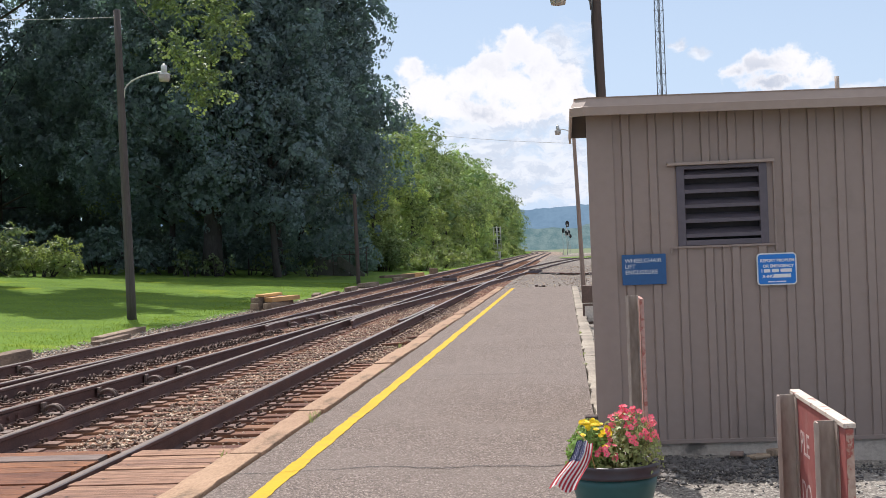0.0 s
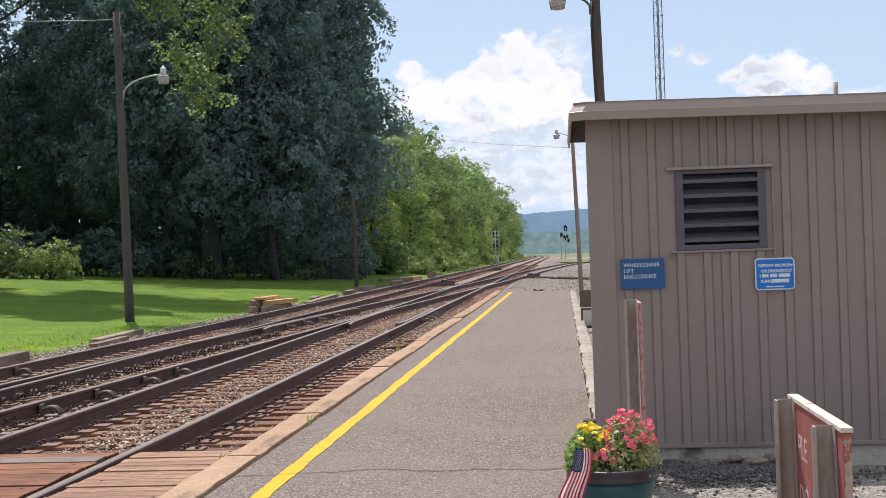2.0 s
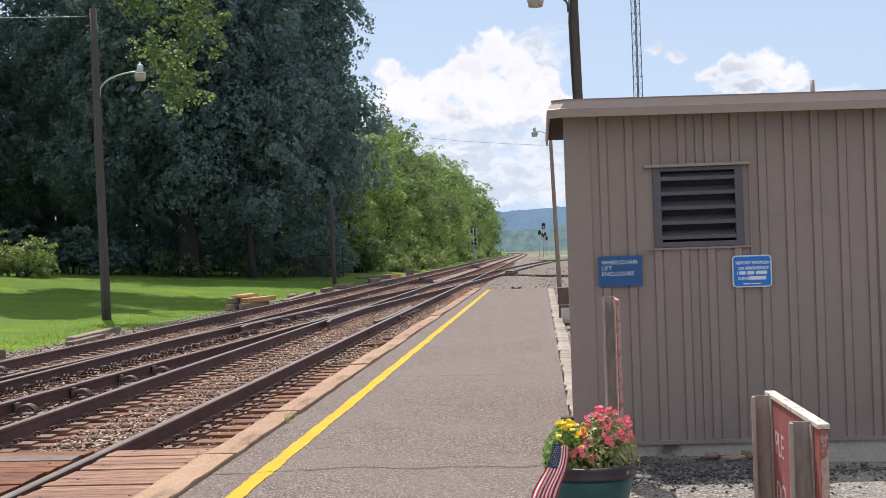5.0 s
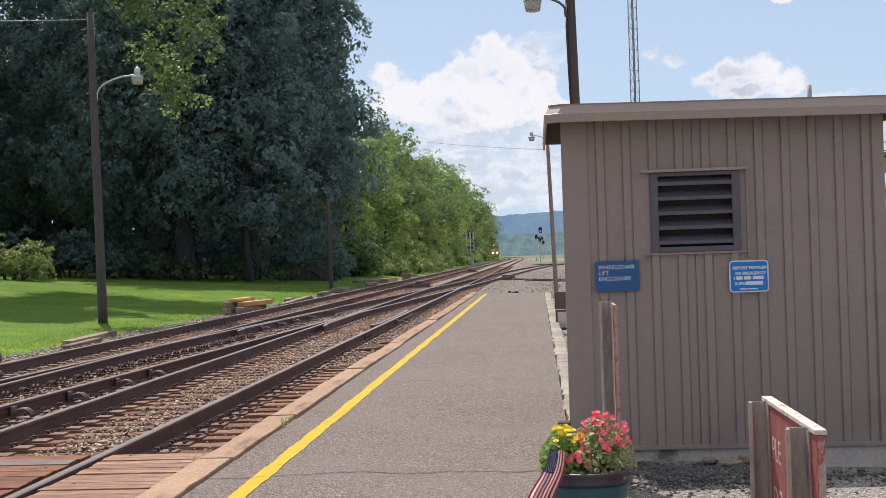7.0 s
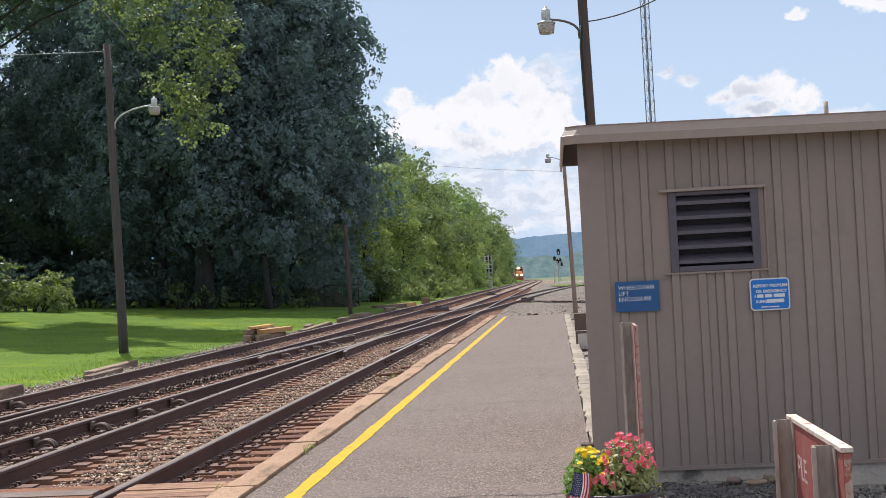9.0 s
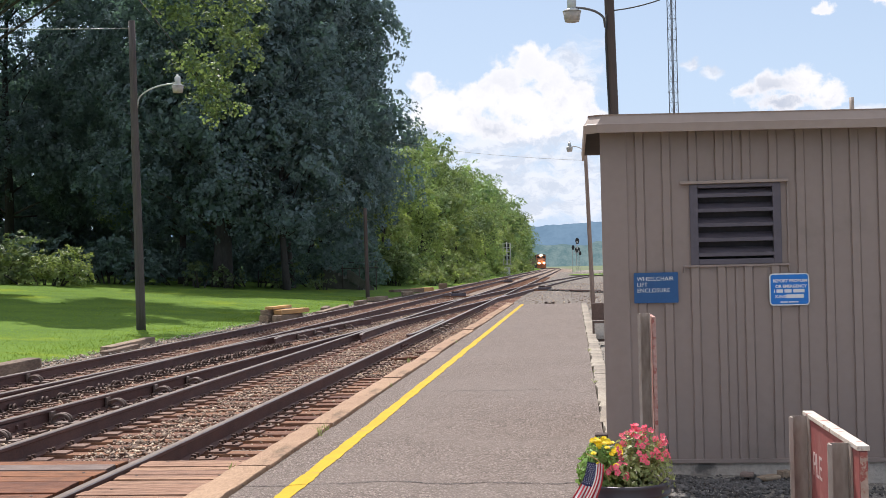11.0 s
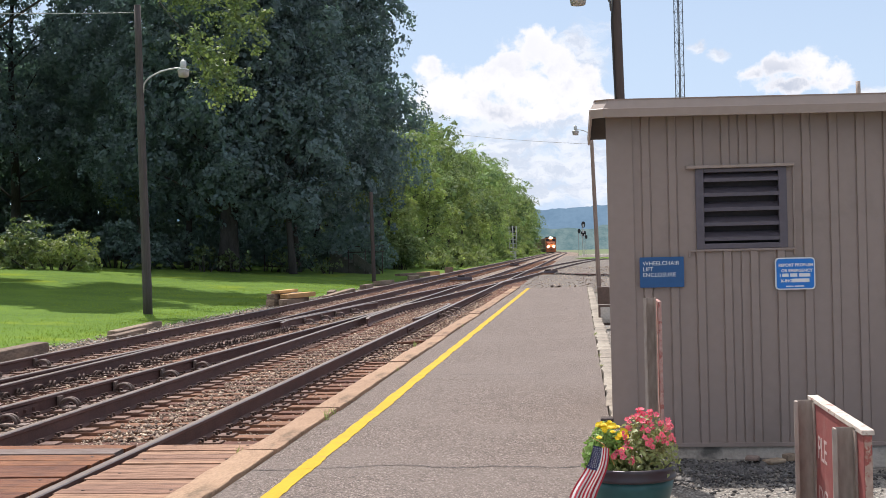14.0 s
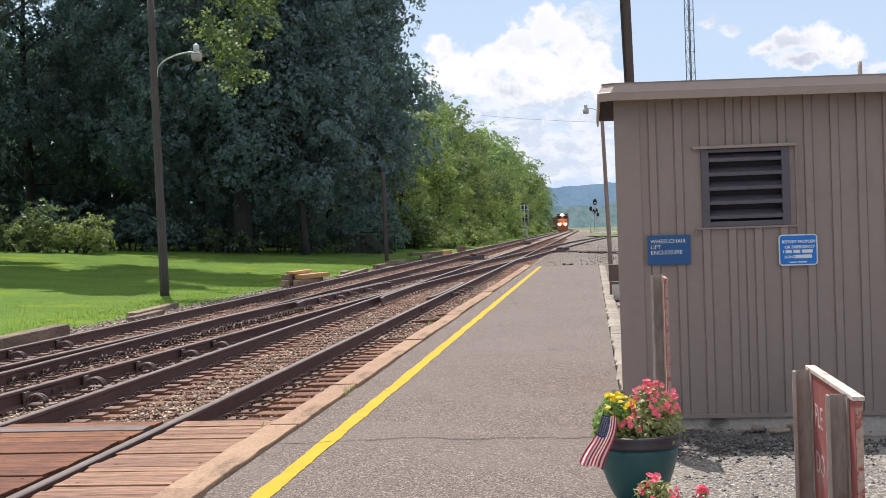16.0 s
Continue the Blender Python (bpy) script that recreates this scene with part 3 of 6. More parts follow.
structure("yard", grid_sheet([0.42 + 0.16 * i if i < 25 else 4.42 + 2.2 * (i - 25) for i in range(50)], [-6 + 0.2 * i if i < 100 else 14 + 4 * (i - 100) for i in range(170)], yard_height), YARD, "loose grey gravel yard beside the platform", "gravel", True)
structure("ballast_spread", grid_sheet([-2.6, -1, 0.5, 2, 5, 10, 20, 40], [46.7, 52, 60, 80, 110, 160, 240], lambda x, y: -0.20 + 0.04 * noise.noise(Vector((x * 0.5, y * 0.2, 2)))), SPREAD, "grey gravel beyond the end of the platform", "gravel")
green = bmesh.new()
for cx, cy, rx, ry in ((5.0, 172, 5.5, 14), (11.0, 176, 5.0, 12)):
    ring = [green.verts.new((cx + rx * math.cos(a) * (1 + 0.15 * math.sin(3 * a)), cy + ry * math.sin(a), -0.10)) for a in (k * math.pi / 12 for k in range(24))]
    green.faces.new(ring)
structure("grass_patch", green, LAWN, "low green grass patch on the gravel", "grass")

# platform
PLAT_L, PLAT_R, PLAT_END = -2.205, 0.20, 46.4
platform = bmesh.new()
box(platform, PLAT_L, PLAT_R, -6.0, PLAT_END, -0.5, 0.0)
structure("platform", platform, ASPHALT, "worn grey asphalt railway platform with fine cracks", "platform")
line = bmesh.new()
prev = None
for i in range(0, 640):
    y = -3.0 + i * 0.0778
    if y > PLAT_END - 0.1:
        break
    w = 0.052 + 0.012 * noise.noise(Vector((y * 1.7, 0, 0)))
    c = -1.85 + 0.012 * noise.noise(Vector((y * 0.8, 5, 0)))
    cur = [line.verts.new((c - w - 0.010 * random.random() - 0.006 * noise.noise(Vector((y * 9, 1, 0))), y, 0.004)), line.verts.new((c + w + 0.010 * random.random() + 0.006 * noise.noise(Vector((y * 9, 4, 0))), y, 0.004))]
    if prev:
        line.faces.new((prev[0], prev[1], cur[1], cur[0]))
    prev = cur
structure("yellow_line", line, YELLOW, "faded hand-painted yellow safety line on asphalt", "line marking")
CRACK = material("crack_tar", (0.055, 0.05, 0.048), (0.04, 0.037, 0.035), 0.95)
cracks = bmesh.new()


def crack(points, width):
    prev = None
    for x, y in points:
        cur = [cracks.verts.new((x, y - width * (0.5 + random.random()), 0.004)), cracks.verts.new((x, y + width * (0.5 + random.random()), 0.004))]
        if prev:
            cracks.faces.new((prev[0], cur[0], cur[1], prev[1]))
        prev = cur


for y0, width, x0, x1 in ((8.48, 0.007, -2.3, 0.18), (11.9, 0.004, -1.1, 0.1), (14.7, 0.008, -2.3, 0.0), (18.6, 0.008, -1.2, 0.15), (24.0, 0.012, -2.3, -0.4), (30.0, 0.012, -1.6, 0.15), (37.5, 0.014, -2.0, 0.1)):
    n = 46
    crack([(x0 + (x1 - x0) * k / n, y0 + 0.14 * noise.noise(Vector((k * 0.13, y0, 0))) + 0.05 * noise.noise(Vector((k * 0.55, y0, 7)))) for k in range(n + 1)], width)
structure("platform_crack", cracks, CRACK, "thin dark cracks across the asphalt", "crack")

# platform edges in pieces
kerb = thing("platform_kerb", (-2.328, 0, 0), "weathered tan timber kerb along the platform edge", "kerb")
kerb["kind"] = "structure"
KERB_MESHES = []
for k in range(4):
    bm = bmesh.new()
    box(bm, -0.12, 0.12, -1.18, 1.18, -0.34, 0.03, 0.012)
    bmesh.ops.subdivide_edges(bm, edges=[e for e in bm.edges if e.calc_length() > 1.5], cuts=10)
    for v in bm.verts:
        v.co.x += 0.007 * noise.noise(v.co * 2.3 + Vector((k * 9, 0, 0)))
        v.co.z += 0.012 * noise.noise(v.co * 3.1 + Vector((0, k * 7, 0))) if v.co.z > -0.1 else 0
    KERB_MESHES.append(mesh_of("kerb_timber", bm, KERB))
for i in range(22):
    piece("kerb_timber", KERB_MESHES[i % 4], kerb, pose(0.012 * math.sin(i * 2.1), -4.0 + i * 2.39, 0.008 * math.sin(i * 3.7), 0, 0, 0.25 * math.sin(i * 1.3)))
edge = thing("platform_edging", (0.31, 0, 0), "pale broken stone edging along the back of the platform", "edging")
edge["kind"] = "structure"
EDGE_MESHES = []
for k in range(4):
    bm = boxed(-0.095, 0.095, -0.62, 0.62, -0.4, 0.012, 0.018)
    bmesh.ops.subdivide_edges(bm, edges=[e for e in bm.edges if e.calc_length() > 1.0], cuts=8)
    for v in bm.verts:
        v.co += Vector((0.030, 0.02, 0.014)) * noise.noise(v.co * 4 + Vector((k * 5, 1, 0)))
    EDGE_MESHES.append(mesh_of("edging_stone", bm, KERB_PALE))
for i in range(40):
    piece("edging_stone", EDGE_MESHES[i % 4], edge, pose(-0.006 + 0.010 * math.sin(i * 2.7), -4.0 + i * 1.255, 0.004 * math.sin(i * 1.9), 0, 0, 0.5 * math.sin(i * 2.3)))

# rails
RAIL_SHAPE = [(-0.07, 0.0), (0.07, 0.0), (0.07, 0.012), (0.012, 0.03), (0.012, 0.128), (0.036, 0.142), (0.036, 0.168), (0.028, 0.176), (-0.028, 0.176), (-0.036, 0.168), (-0.036, 0.142), (-0.012, 0.128), (-0.012, 0.03), (-0.07, 0.012)]
RAIL_FOOT = RAIL_Z - 0.176


def rail_mat(k):
    return 1 if k in (6, 7, 8) else 0


def rail(parent, path, label=""):
    bm = sweep(bmesh.new(), RAIL_SHAPE, path, rail_mat)
    bmesh.ops.recalc_face_normals(bm, faces=bm.faces)
    return part("rail", bm, [RAIL, RAIL_TOP], parent, label)


def steps(a, b, first=1.0, grow=1.06):
    out, y, d = [], a, first
    while y < b:
        out.append(y)
        y += d
        d = min(d * grow, 9.0)
    return out + [b]


near_track = thing("railway_track", (0, 0, 0), "rusty steel rails on dark timber ties beside the platform", "railway track", "railway tracks")
far_track = thing("railway_track", (0, 0, 0), "rusty steel main line rails on timber ties beside the lawn", "railway track", "railway tracks")
turnout = thing("railway_track", (0, 0, 0), "rusty crossover rails running between the two tracks", "railway track", "railway tracks")
for side in (-0.7525, 0.7525):
    rail(near_track, [(NEAR_X + side + bend(y), y, RAIL_FOOT) for y in steps(-6.0, 740)])
    rail(far_track, [(FAR_X + side + bend(y), y, RAIL_FOOT) for y in steps(-6.0, 740)])
# crossover: right-hand rail's line across the plan
CROSS = [(-6.0, -6.75), (5.0, -6.22), (13.0, -5.90), (20.0, -5.58), (27.0, -5.27), (34.0, -4.93), (42.0, -4.48), (50.0, -4.00), (60.0, -3.35), (80.0, -2.35), (100.0, -1.40), (120.0, -0.30), (150.0, 1.90), (200.0, 7.0)]


def cross_x(y):
    for (y0, x0), (y1, x1) in zip(CROSS, CROSS[1:]):
        if y <= y1:
            u = (y - y0) / (y1 - y0)
            return x0 + (x1 - x0) * u
    return CROSS[-1][1]


def smooth_cross(y):
    return sum(cross_x(y + d) for d in (-6, -3, 0, 3, 6)) / 5.0


for side, z in ((0.0, 0.002), (-1.505, 0.003)):
    rail(turnout, [(smooth_cross(y) + side, y, RAIL_FOOT + z) for y in steps(-2.0, 195)], "worn crossover rail")
# guard and wing rails by the frogs; both ends flare away from the running rail
def guard_rail(parent, line_x, y0, y1, off, flare):
    ys = [y0, y0 + 0.45, y0 + 1.1] + steps(y0 + 2.0, y1 - 2.0, 1.5, 1.0) + [y1 - 1.1, y1 - 0.45, y1]
    bm = sweep(bmesh.new(), RAIL_SHAPE, [(line_x(y) + off + math.copysign(flare, off) * max(0.0, 1 - min(y - y0, y1 - y) / 1.1) ** 1.5, y, RAIL_FOOT + 0.004) for y in ys], rail_mat)
    bmesh.ops.recalc_face_normals(bm, faces=bm.faces)
    part("guard_rail", bm, [RAIL, RAIL_TOP], parent, "short guard rail")


guard_rail(turnout, smooth_cross, 57.5, 63.5, -0.10, 0.06)
guard_rail(turnout, lambda y: smooth_cross(y) - 1.505, 27.5, 37.5, 0.13, 0.17)
guard_rail(near_track, lambda y: NEAR_X - 0.7525, 28.5, 37.0, 0.12, 0.12)
guard_rail(near_track, lambda y: NEAR_X + 0.7525, 28.3, 36.0, -0.115, 0.08)

# joint bars
for parent, x, y in ((near_track, NEAR_X + 0.7525, 26.0), (far_track, FAR_X + 0.7525, 24.6), (far_track, FAR_X + 0.7525, 33.0), (turnout, smooth_cross(13.0), 13.0)):
    bm = bmesh.new()
    for s in (-1, 1):
        box(bm, x + s * 0.014 - (0.022 if s < 0 else 0), x + s * 0.014 + (0.022 if s > 0 else 0), y - 0.45, y + 0.45, RAIL_FOOT + 0.03, RAIL_FOOT + 0.125, 0.004)
        for k in range(4):
            yy = y - 0.33 + 0.22 * k
            box(bm, x + s * 0.036 - (0.03 if s < 0 else 0), x + s * 0.036 + (0.03 if s > 0 else 0), yy - 0.018, yy + 0.018, RAIL_FOOT + 0.06, RAIL_FOOT + 0.095)
    part("joint_bar", bm, RAIL, parent, "bolted rail joint bar")

# ties, tie plates with spikes
TIE_STEP = 0.45
TIE_MESHES = []
for k in range(4):
    bm = boxed(-1.42, 1.58, -0.11, 0.11, -0.17, 0.0, 0.012)
    for v in bm.verts:
        v.co += Vector((0.03, 0.012, 0.010)) * noise.noise(v.co * 2 + Vector((k * 4, 0, 0)))
    TIE_MESHES.append(mesh_of("tie", bm, TIE))


def plate_mesh(detail):
    bm = bmesh.new()
    box(bm, -0.27, 0.27, -0.095, 0.095, 0.0, 0.022, 0.004 if detail else 0)
    if detail:
        for x, y in ((-0.105, -0.05), (0.105, 0.05), (-0.105, 0.05), (0.105, -0.05)):
            box(bm, x - 0.011, x + 0.011, y - 0.011, y + 0.011, 0.02, 0.052, 0, 1)
            s = 1 if x > 0 else -1
            box(bm, x - 0.020 - 0.01 * s, x + 0.020 - 0.01 * s, y - 0.014, y + 0.014, 0.042, 0.056, 0, 1)
        for s in (-1, 1):
            box(bm, s * 0.092 - 0.012, s * 0.092 + 0.012, -0.094, 0.094, 0.015, 0.034, 0)
        for y in (-0.045, 0.045):
            box(bm, 0.200, 0.226, y - 0.013, y + 0.013, 0.02, 0.040, 0, 1)
    return mesh_of("tie_plate", bm, [PLATE, SPIKE])


PLATE_NEAR = plate_mesh(True)
for i in range(125):
    y = 10.35 + i * TIE_STEP
    j = 0.02 * math.sin(i * 7.3)
    piece("tie", TIE_MESHES[i % 4], near_track, pose(NEAR_X + 0.04 + j, y, TIE_Z, 0, 0, 0.8 * math.sin(i * 3.3)))
    if y < 48:
        for s in (-0.7525, 0.7525):
            piece("tie_plate", PLATE_NEAR, near_track, pose(NEAR_X + s, y, TIE_Z - 0.002, 0, 0, 0 if s > 0 else 180))
for i in range(120):
    y = 13.0 + i * TIE_STEP
    piece("tie", TIE_MESHES[(i + 1) % 4], far_track, pose(FAR_X + 0.02 * math.sin(i * 5.1), y, TIE_Z, 0, 0, 0.8 * math.sin(i * 2.3)))
    if y < 48:
        for s in (-0.7525, 0.7525):
            piece("tie_plate", PLATE_NEAR, far_track, pose(FAR_X + s, y, TIE_Z - 0.002, 0, 0, 0 if s > 0 else 180))
for i in range(60):
    y = 12.8 + i * TIE_STEP
    piece("tie_plate", PLATE_NEAR, turnout, pose(smooth_cross(y), y, TIE_Z - 0.001, 0, 0, 0))
    piece("tie_plate", PLATE_NEAR, turnout, pose(smooth_cross(y) - 1.505, y, TIE_Z - 0.001, 0, 0, 180))
far_ties = bmesh.new()
for i in range(150):
    y = 66.6 + i * 0.62
    box(far_ties, NEAR_X - 1.35 + bend(y), NEAR_X + 1.35 + bend(y), y - 0.11, y + 0.11, TIE_Z - 0.15, TIE_Z)
    box(far_ties, FAR_X - 1.35 + bend(y), FAR_X + 1.35 + bend(y), y - 0.11, y + 0.11, TIE_Z - 0.15, TIE_Z)
tagged(part("distant_tie", far_ties, TIE, far_track), kind="stuff")

# rail braces: bent iron straps
bm = bmesh.new()
arc = [(0.02 + 0.105 * (1 - math.cos(a)), 0.0, 0.02 + 0.09 * math.sin(a)) for a in (k * math.pi / 10 for k in range(1, 11))]
for dy in (-0.035, 0.035):
    tube(bm, [(x, dy, z) for x, y, z in arc], 0.017, 6)
box(bm, 0.0, 0.03, -0.06, 0.06, 0.02, 0.14, 0.005)
box(bm, -0.05, 0.34, -0.09, 0.09, 0.0, 0.018)
BRACE_MESH = mesh_of("rail_brace", bm, BRACE)
for y in (12.5, 13.95, 15.5, 17.1, 18.4):
    piece("rail_brace", BRACE_MESH, turnout, pose(smooth_cross(y) + 0.03, y, TIE_Z + 0.01, 0, 0, 0))
for y in (29.9, 31.5, 33.0, 34.8):
    piece("rail_brace", BRACE_MESH, turnout, pose(smooth_cross(y) - 1.34, y, TIE_Z + 0.01, 0, 0, 0))
bm = bmesh.new()
for dx in (0.0, 0.055):
    tube(bm, [(dx, 0.0, 0.0), (dx, 0.015, 0.038), (dx, 0.045, 0.056), (dx, 0.085, 0.056), (dx, 0.115, 0.038), (dx, 0.13, 0.0)], 0.017, 6)
box(bm, -0.14, 0.10, -0.04, 0.18, -0.02, 0.006)
CLIP_MESH = mesh_of("rail_clip", bm, SPIKE)
for k in range(34):
    y = 13.0 + 0.45 * k
    piece("rail_clip", CLIP_MESH, turnout, pose(smooth_cross(y) - 1.10, y, TIE_Z + 0.03, 0, 0, 20 * math.sin(k * 3.0)))
for y in (31.2, 32.3, 33.4, 34.5):
    piece("rail_brace", BRACE_MESH, near_track, pose(NEAR_X + 0.7825, y, TIE_Z + 0.01, 0, 0, 0))
for y in (17.6, 19.3):
    piece("rail_brace", BRACE_MESH, far_track, pose(FAR_X - 0.72, y, TIE_Z + 0.01, 0, 0, 0))

# plank crossing
crossing = thing("plank_crossing", (0, 0, 0), "timber plank crossing laid between and beside the rails", "crossing")
PLANK_STEEL = material("crossing_plank_grey", (0.22, 0.165, 0.14), (0.13, 0.09, 0.075), 0.85, coarse=2.5, fine=38.0, share=0.7, bump=0.7, bump_scale=40.0, stretch=(0.12, 1, 1))
WIDTHS = (0.172, 0.128, 0.15, 0.205, 0.118, 0.16, 0.14, 0.19, 0.125, 0.155, 0.148, 0.21)
for mat, x0, x1, y_end, n in ((PLANK_RED, NEAR_X - 0.68, NEAR_X + 0.63, 10.12, 46), (PLANK_GREY, NEAR_X + 0.83, -2.51, 10.10, 46)):
    meshes = {}
    wide = 1.45 if mat is PLANK_RED else 1.0
    for k, w in enumerate(WIDTHS):
        w *= wide
        bm = boxed(x0, x1, -w / 2 + 0.005, w / 2 - 0.005, -0.15, 0.0, 0.005)
        for v in bm.verts:
            v.co += Vector((0.035, 0.005, 0.003)) * noise.noise(v.co * 2.2 + Vector((0, k * 6, 0)))
        # bolt heads sunk in the planks
        for hx in () if k % 4 else (x0 + 0.16 + 0.02 * math.sin(k * 3), x1 - 0.14 + 0.03 * math.sin(k * 5)):
            tube(bm, [(hx, 0.01, -0.01), (hx, 0.01, 0.004)], 0.013, 6, 1)
        meshes[k] = mesh_of("plank", bm, [PLANK_STEEL if mat is PLANK_RED and k == 7 else mat, SPIKE])
    y = y_end
    for i in range(n):
        k = (i * 5 + (2 if mat is PLANK_RED else 0)) % 12
        piece("plank", meshes[k], crossing, pose(0.010 * math.sin(i * 4.1), y - WIDTHS[k] * wide / 2, RAIL_Z - 0.014 + 0.0025 * math.sin(i * 2.9), 0, 0.06 * math.sin(i * 1.7), 0.15 * math.sin(i * 5.3)))
        y -= WIDTHS[k] * wide

# loose ballast
def scatter(n, x0, x1, y0, y1, z, lo, hi, power=1.0):
    x = rng.uniform(x0, x1, n)
    y = y0 + (y1 - y0) * rng.uniform(0, 1, n) ** power
    return np.stack([x, y, np.full(n, z) + rng.uniform(-0.012, 0.02, n)], 1), rng.uniform(lo, hi, n)


spots = [scatter(8000, NEAR_X - 0.36, NEAR_X + 0.62, 9.9, 40, -0.250, 0.016, 0.034, 1.6), scatter(6500, -6.9, -5.1, 9, 42, -0.25, 0.016, 0.036, 1.5),
         scatter(4500, -8.35, -7.05, 12, 44, -0.25, 0.016, 0.034, 1.5), scatter(2500, -10.3, -8.6, 14, 50, -0.25, 0.018, 0.04, 1.4), scatter(3500, -3.35, -2.5, 19.5, 40, -0.24, 0.016, 0.034, 1.3), scatter(700, -3.35, -2.5, 9.9, 19.5, -0.255, 0.012, 0.024, 1.0),
         scatter(3500, -9.5, -2.8, 38, 75, -0.245, 0.02, 0.045, 1.4)]
ballast = new("ballast", stones("ballast", np.concatenate([s[0] for s in spots]), np.concatenate([s[1] for s in spots]), STONE))
pale = scatter(4200, -10.6, -9.15, 16, 60, -0.245, 0.014, 0.034, 1.4)
pale_gravel = new("gravel", stones("gravel", pale[0], pale[1], YARD_STONE))
tagged(pale_gravel, "pale gravel strip between the track and lawn", "gravel", "", "stuff")
tagged(ballast, "loose brown broken stones between the ties", "ballast", "", "stuff")
x = rng.uniform(0.45, 4.5, 15000)
y = 4.4 + 9.0 * rng.uniform(0, 1, 15000) ** 1.3
z = np.array([yard_height(a, b) for a, b in zip(x, y)])
keep = ~((y > 10.1) & (x < 2.75))
gravel = new("gravel", stones("gravel", np.stack([x, y, z], 1)[keep], rng.uniform(0.006, 0.019, keep.sum()), YARD_STONE))
tagged(gravel, "loose pale gravel stones beside the platform", "gravel", "", "stuff")
# rough clods by the wall; their dark tone carries the shed's shadow
x = np.where(rng.uniform(0, 1, 3400) < 0.8, rng.uniform(0.5, 1.85, 3400), rng.uniform(1.85, 2.9, 3400))
y = np.where(rng.uniform(0, 1, 3400) < 0.5, rng.normal(9.62, 0.26, 3400), rng.normal(9.2, 0.42, 3400))
z = np.array([yard_height(a, b) for a, b in zip(x, y)]) + 0.01
clods = new("clods", stones("clods", np.stack([x, np.minimum(y, 10.05), z], 1), rng.uniform(0.008, 0.022, 3400) * (1 + 1.3 * (rng.uniform(0, 1, 3400) > 0.97)), DARK_STONE))
tagged(clods, "broken clods and stones along the shed wall, toned dark for its shadow", "rubble", "", "stuff")
x = rng.uniform(-2.4, 14, 5200)
y = 46.8 + 60 * rng.uniform(0, 1, 5200) ** 1.3
end_gravel = new("gravel", stones("gravel", np.stack([x, y, np.full(5200, -0.19)], 1), rng.uniform(0.02, 0.05, 5200), STONE))
tagged(end_gravel, "grey gravel stones beyond the platform end", "gravel", "", "stuff")

# grass blades on the lawn
n = 90000
x = -10.35 - 22.0 * rng.uniform(0, 1, n) ** 1.4
y = 19.0 + 50.0 * rng.uniform(0, 1, n) ** 1.3
z = np.array([lawn_height(a, b) for a, b in zip(x, y)])
a = rng.uniform(0, 6.283, n)
h = rng.uniform(0.02, 0.055, n) * np.where(x > -11.0, 1.5, 1.0)
root = np.stack([x, y, z - 0.01], 1)
wide = np.stack([np.cos(a), np.sin(a), np.zeros(n)], 1) * 0.007
tip = root + np.stack([rng.normal(0, 0.03, n), rng.normal(0, 0.03, n), h], 1)
tris = np.stack([root - wide, root + wide, tip], 1).reshape(-1, 3)
grass = new("grass", arrays_mesh("grass", tris, np.arange(3 * n).reshape(-1, 3), GRASS))
tagged(grass, "short bright green grass blades on the lawn", "grass", "", "stuff")


# ---- shed ----
SHED_L, SHED_R, SHED_Y, SHED_BACK = 0.215, 2.68, 10.20, 12.5
SID_Z0, SID_Z1 = -0.115, 2.46
shed = thing("shed", (SHED_L, SHED_Y, -0.3), "small brown metal-clad lift enclosure with flat overhanging roof", "shed")
base = Vector((SHED_L, SHED_Y, -0.3))


def local(bm):
    bmesh.ops.translate(bm, verts=bm.verts, vec=-base)
    return bm


def ribbed(bm, x0, x1, y, z0, z1, depth):
    """Front sheet with raised narrow ribs and lap seams; y faces the viewer, proud towards -y."""
    marks = [("rib", 0.480 + 0.2027 * k) for k in range(12)] + [("lap", s) for s in (0.421, 1.2225)]
    outline = [(x0, y)]
    for kind, a in sorted(marks, key=lambda q: q[1]):
        if a < x0 + 0.012 or a + 0.07 > x1 - 0.004:
            continue
        if kind == "lap":
            outline += [(a - 0.006, y), (a - 0.004, y + 0.008), (a + 0.004, y + 0.008), (a + 0.006, y - 0.003), (a + 0.02, y)]
        else:
            outline += [(a - 0.006, y), (a - 0.004, y + 0.003), (a + 0.001, y + 0.003), (a + 0.006, y - depth), (a + 0.061, y - depth), (a + 0.066, y + 0.003), (a + 0.071, y + 0.003), (a + 0.073, y)]
    outline.append((x1, y))
    low = [bm.verts.new((x, yy, z0)) for x, yy in outline]
    top = [bm.verts.new((x, yy, z1)) for x, yy in outline]
    for i in range(len(outline) - 1):
        bm.faces.new((low[i], low[i + 1], top[i + 1], top[i]))
    return bm


bm = bmesh.new()
LV = (0.89, 1.58, 1.385, 2.005)     # louvre opening x0, x1, z0, z1
ribbed(bm, 0.415, LV[0], SHED_Y, LV[2], LV[3], 0.015)
ribbed(bm, 0.415, SHED_R - 0.09, SHED_Y, SID_Z0, LV[2], 0.015)
ribbed(bm, 0.415, SHED_R - 0.09, SHED_Y, LV[3], SID_Z1, 0.015)
ribbed(bm, LV[1], SHED_R - 0.09, SHED_Y, LV[2], LV[3], 0.015)
part("siding", local(bm), SIDING, shed, "brown ribbed metal siding")
bm = bmesh.new()
box(bm, SHED_L, 0.415, SHED_Y - 0.012, SHED_Y + 0.06, SID_Z0, SID_Z1, 0.004)
part("corner_trim", local(bm), SIDING, shed)
bm = bmesh.new()
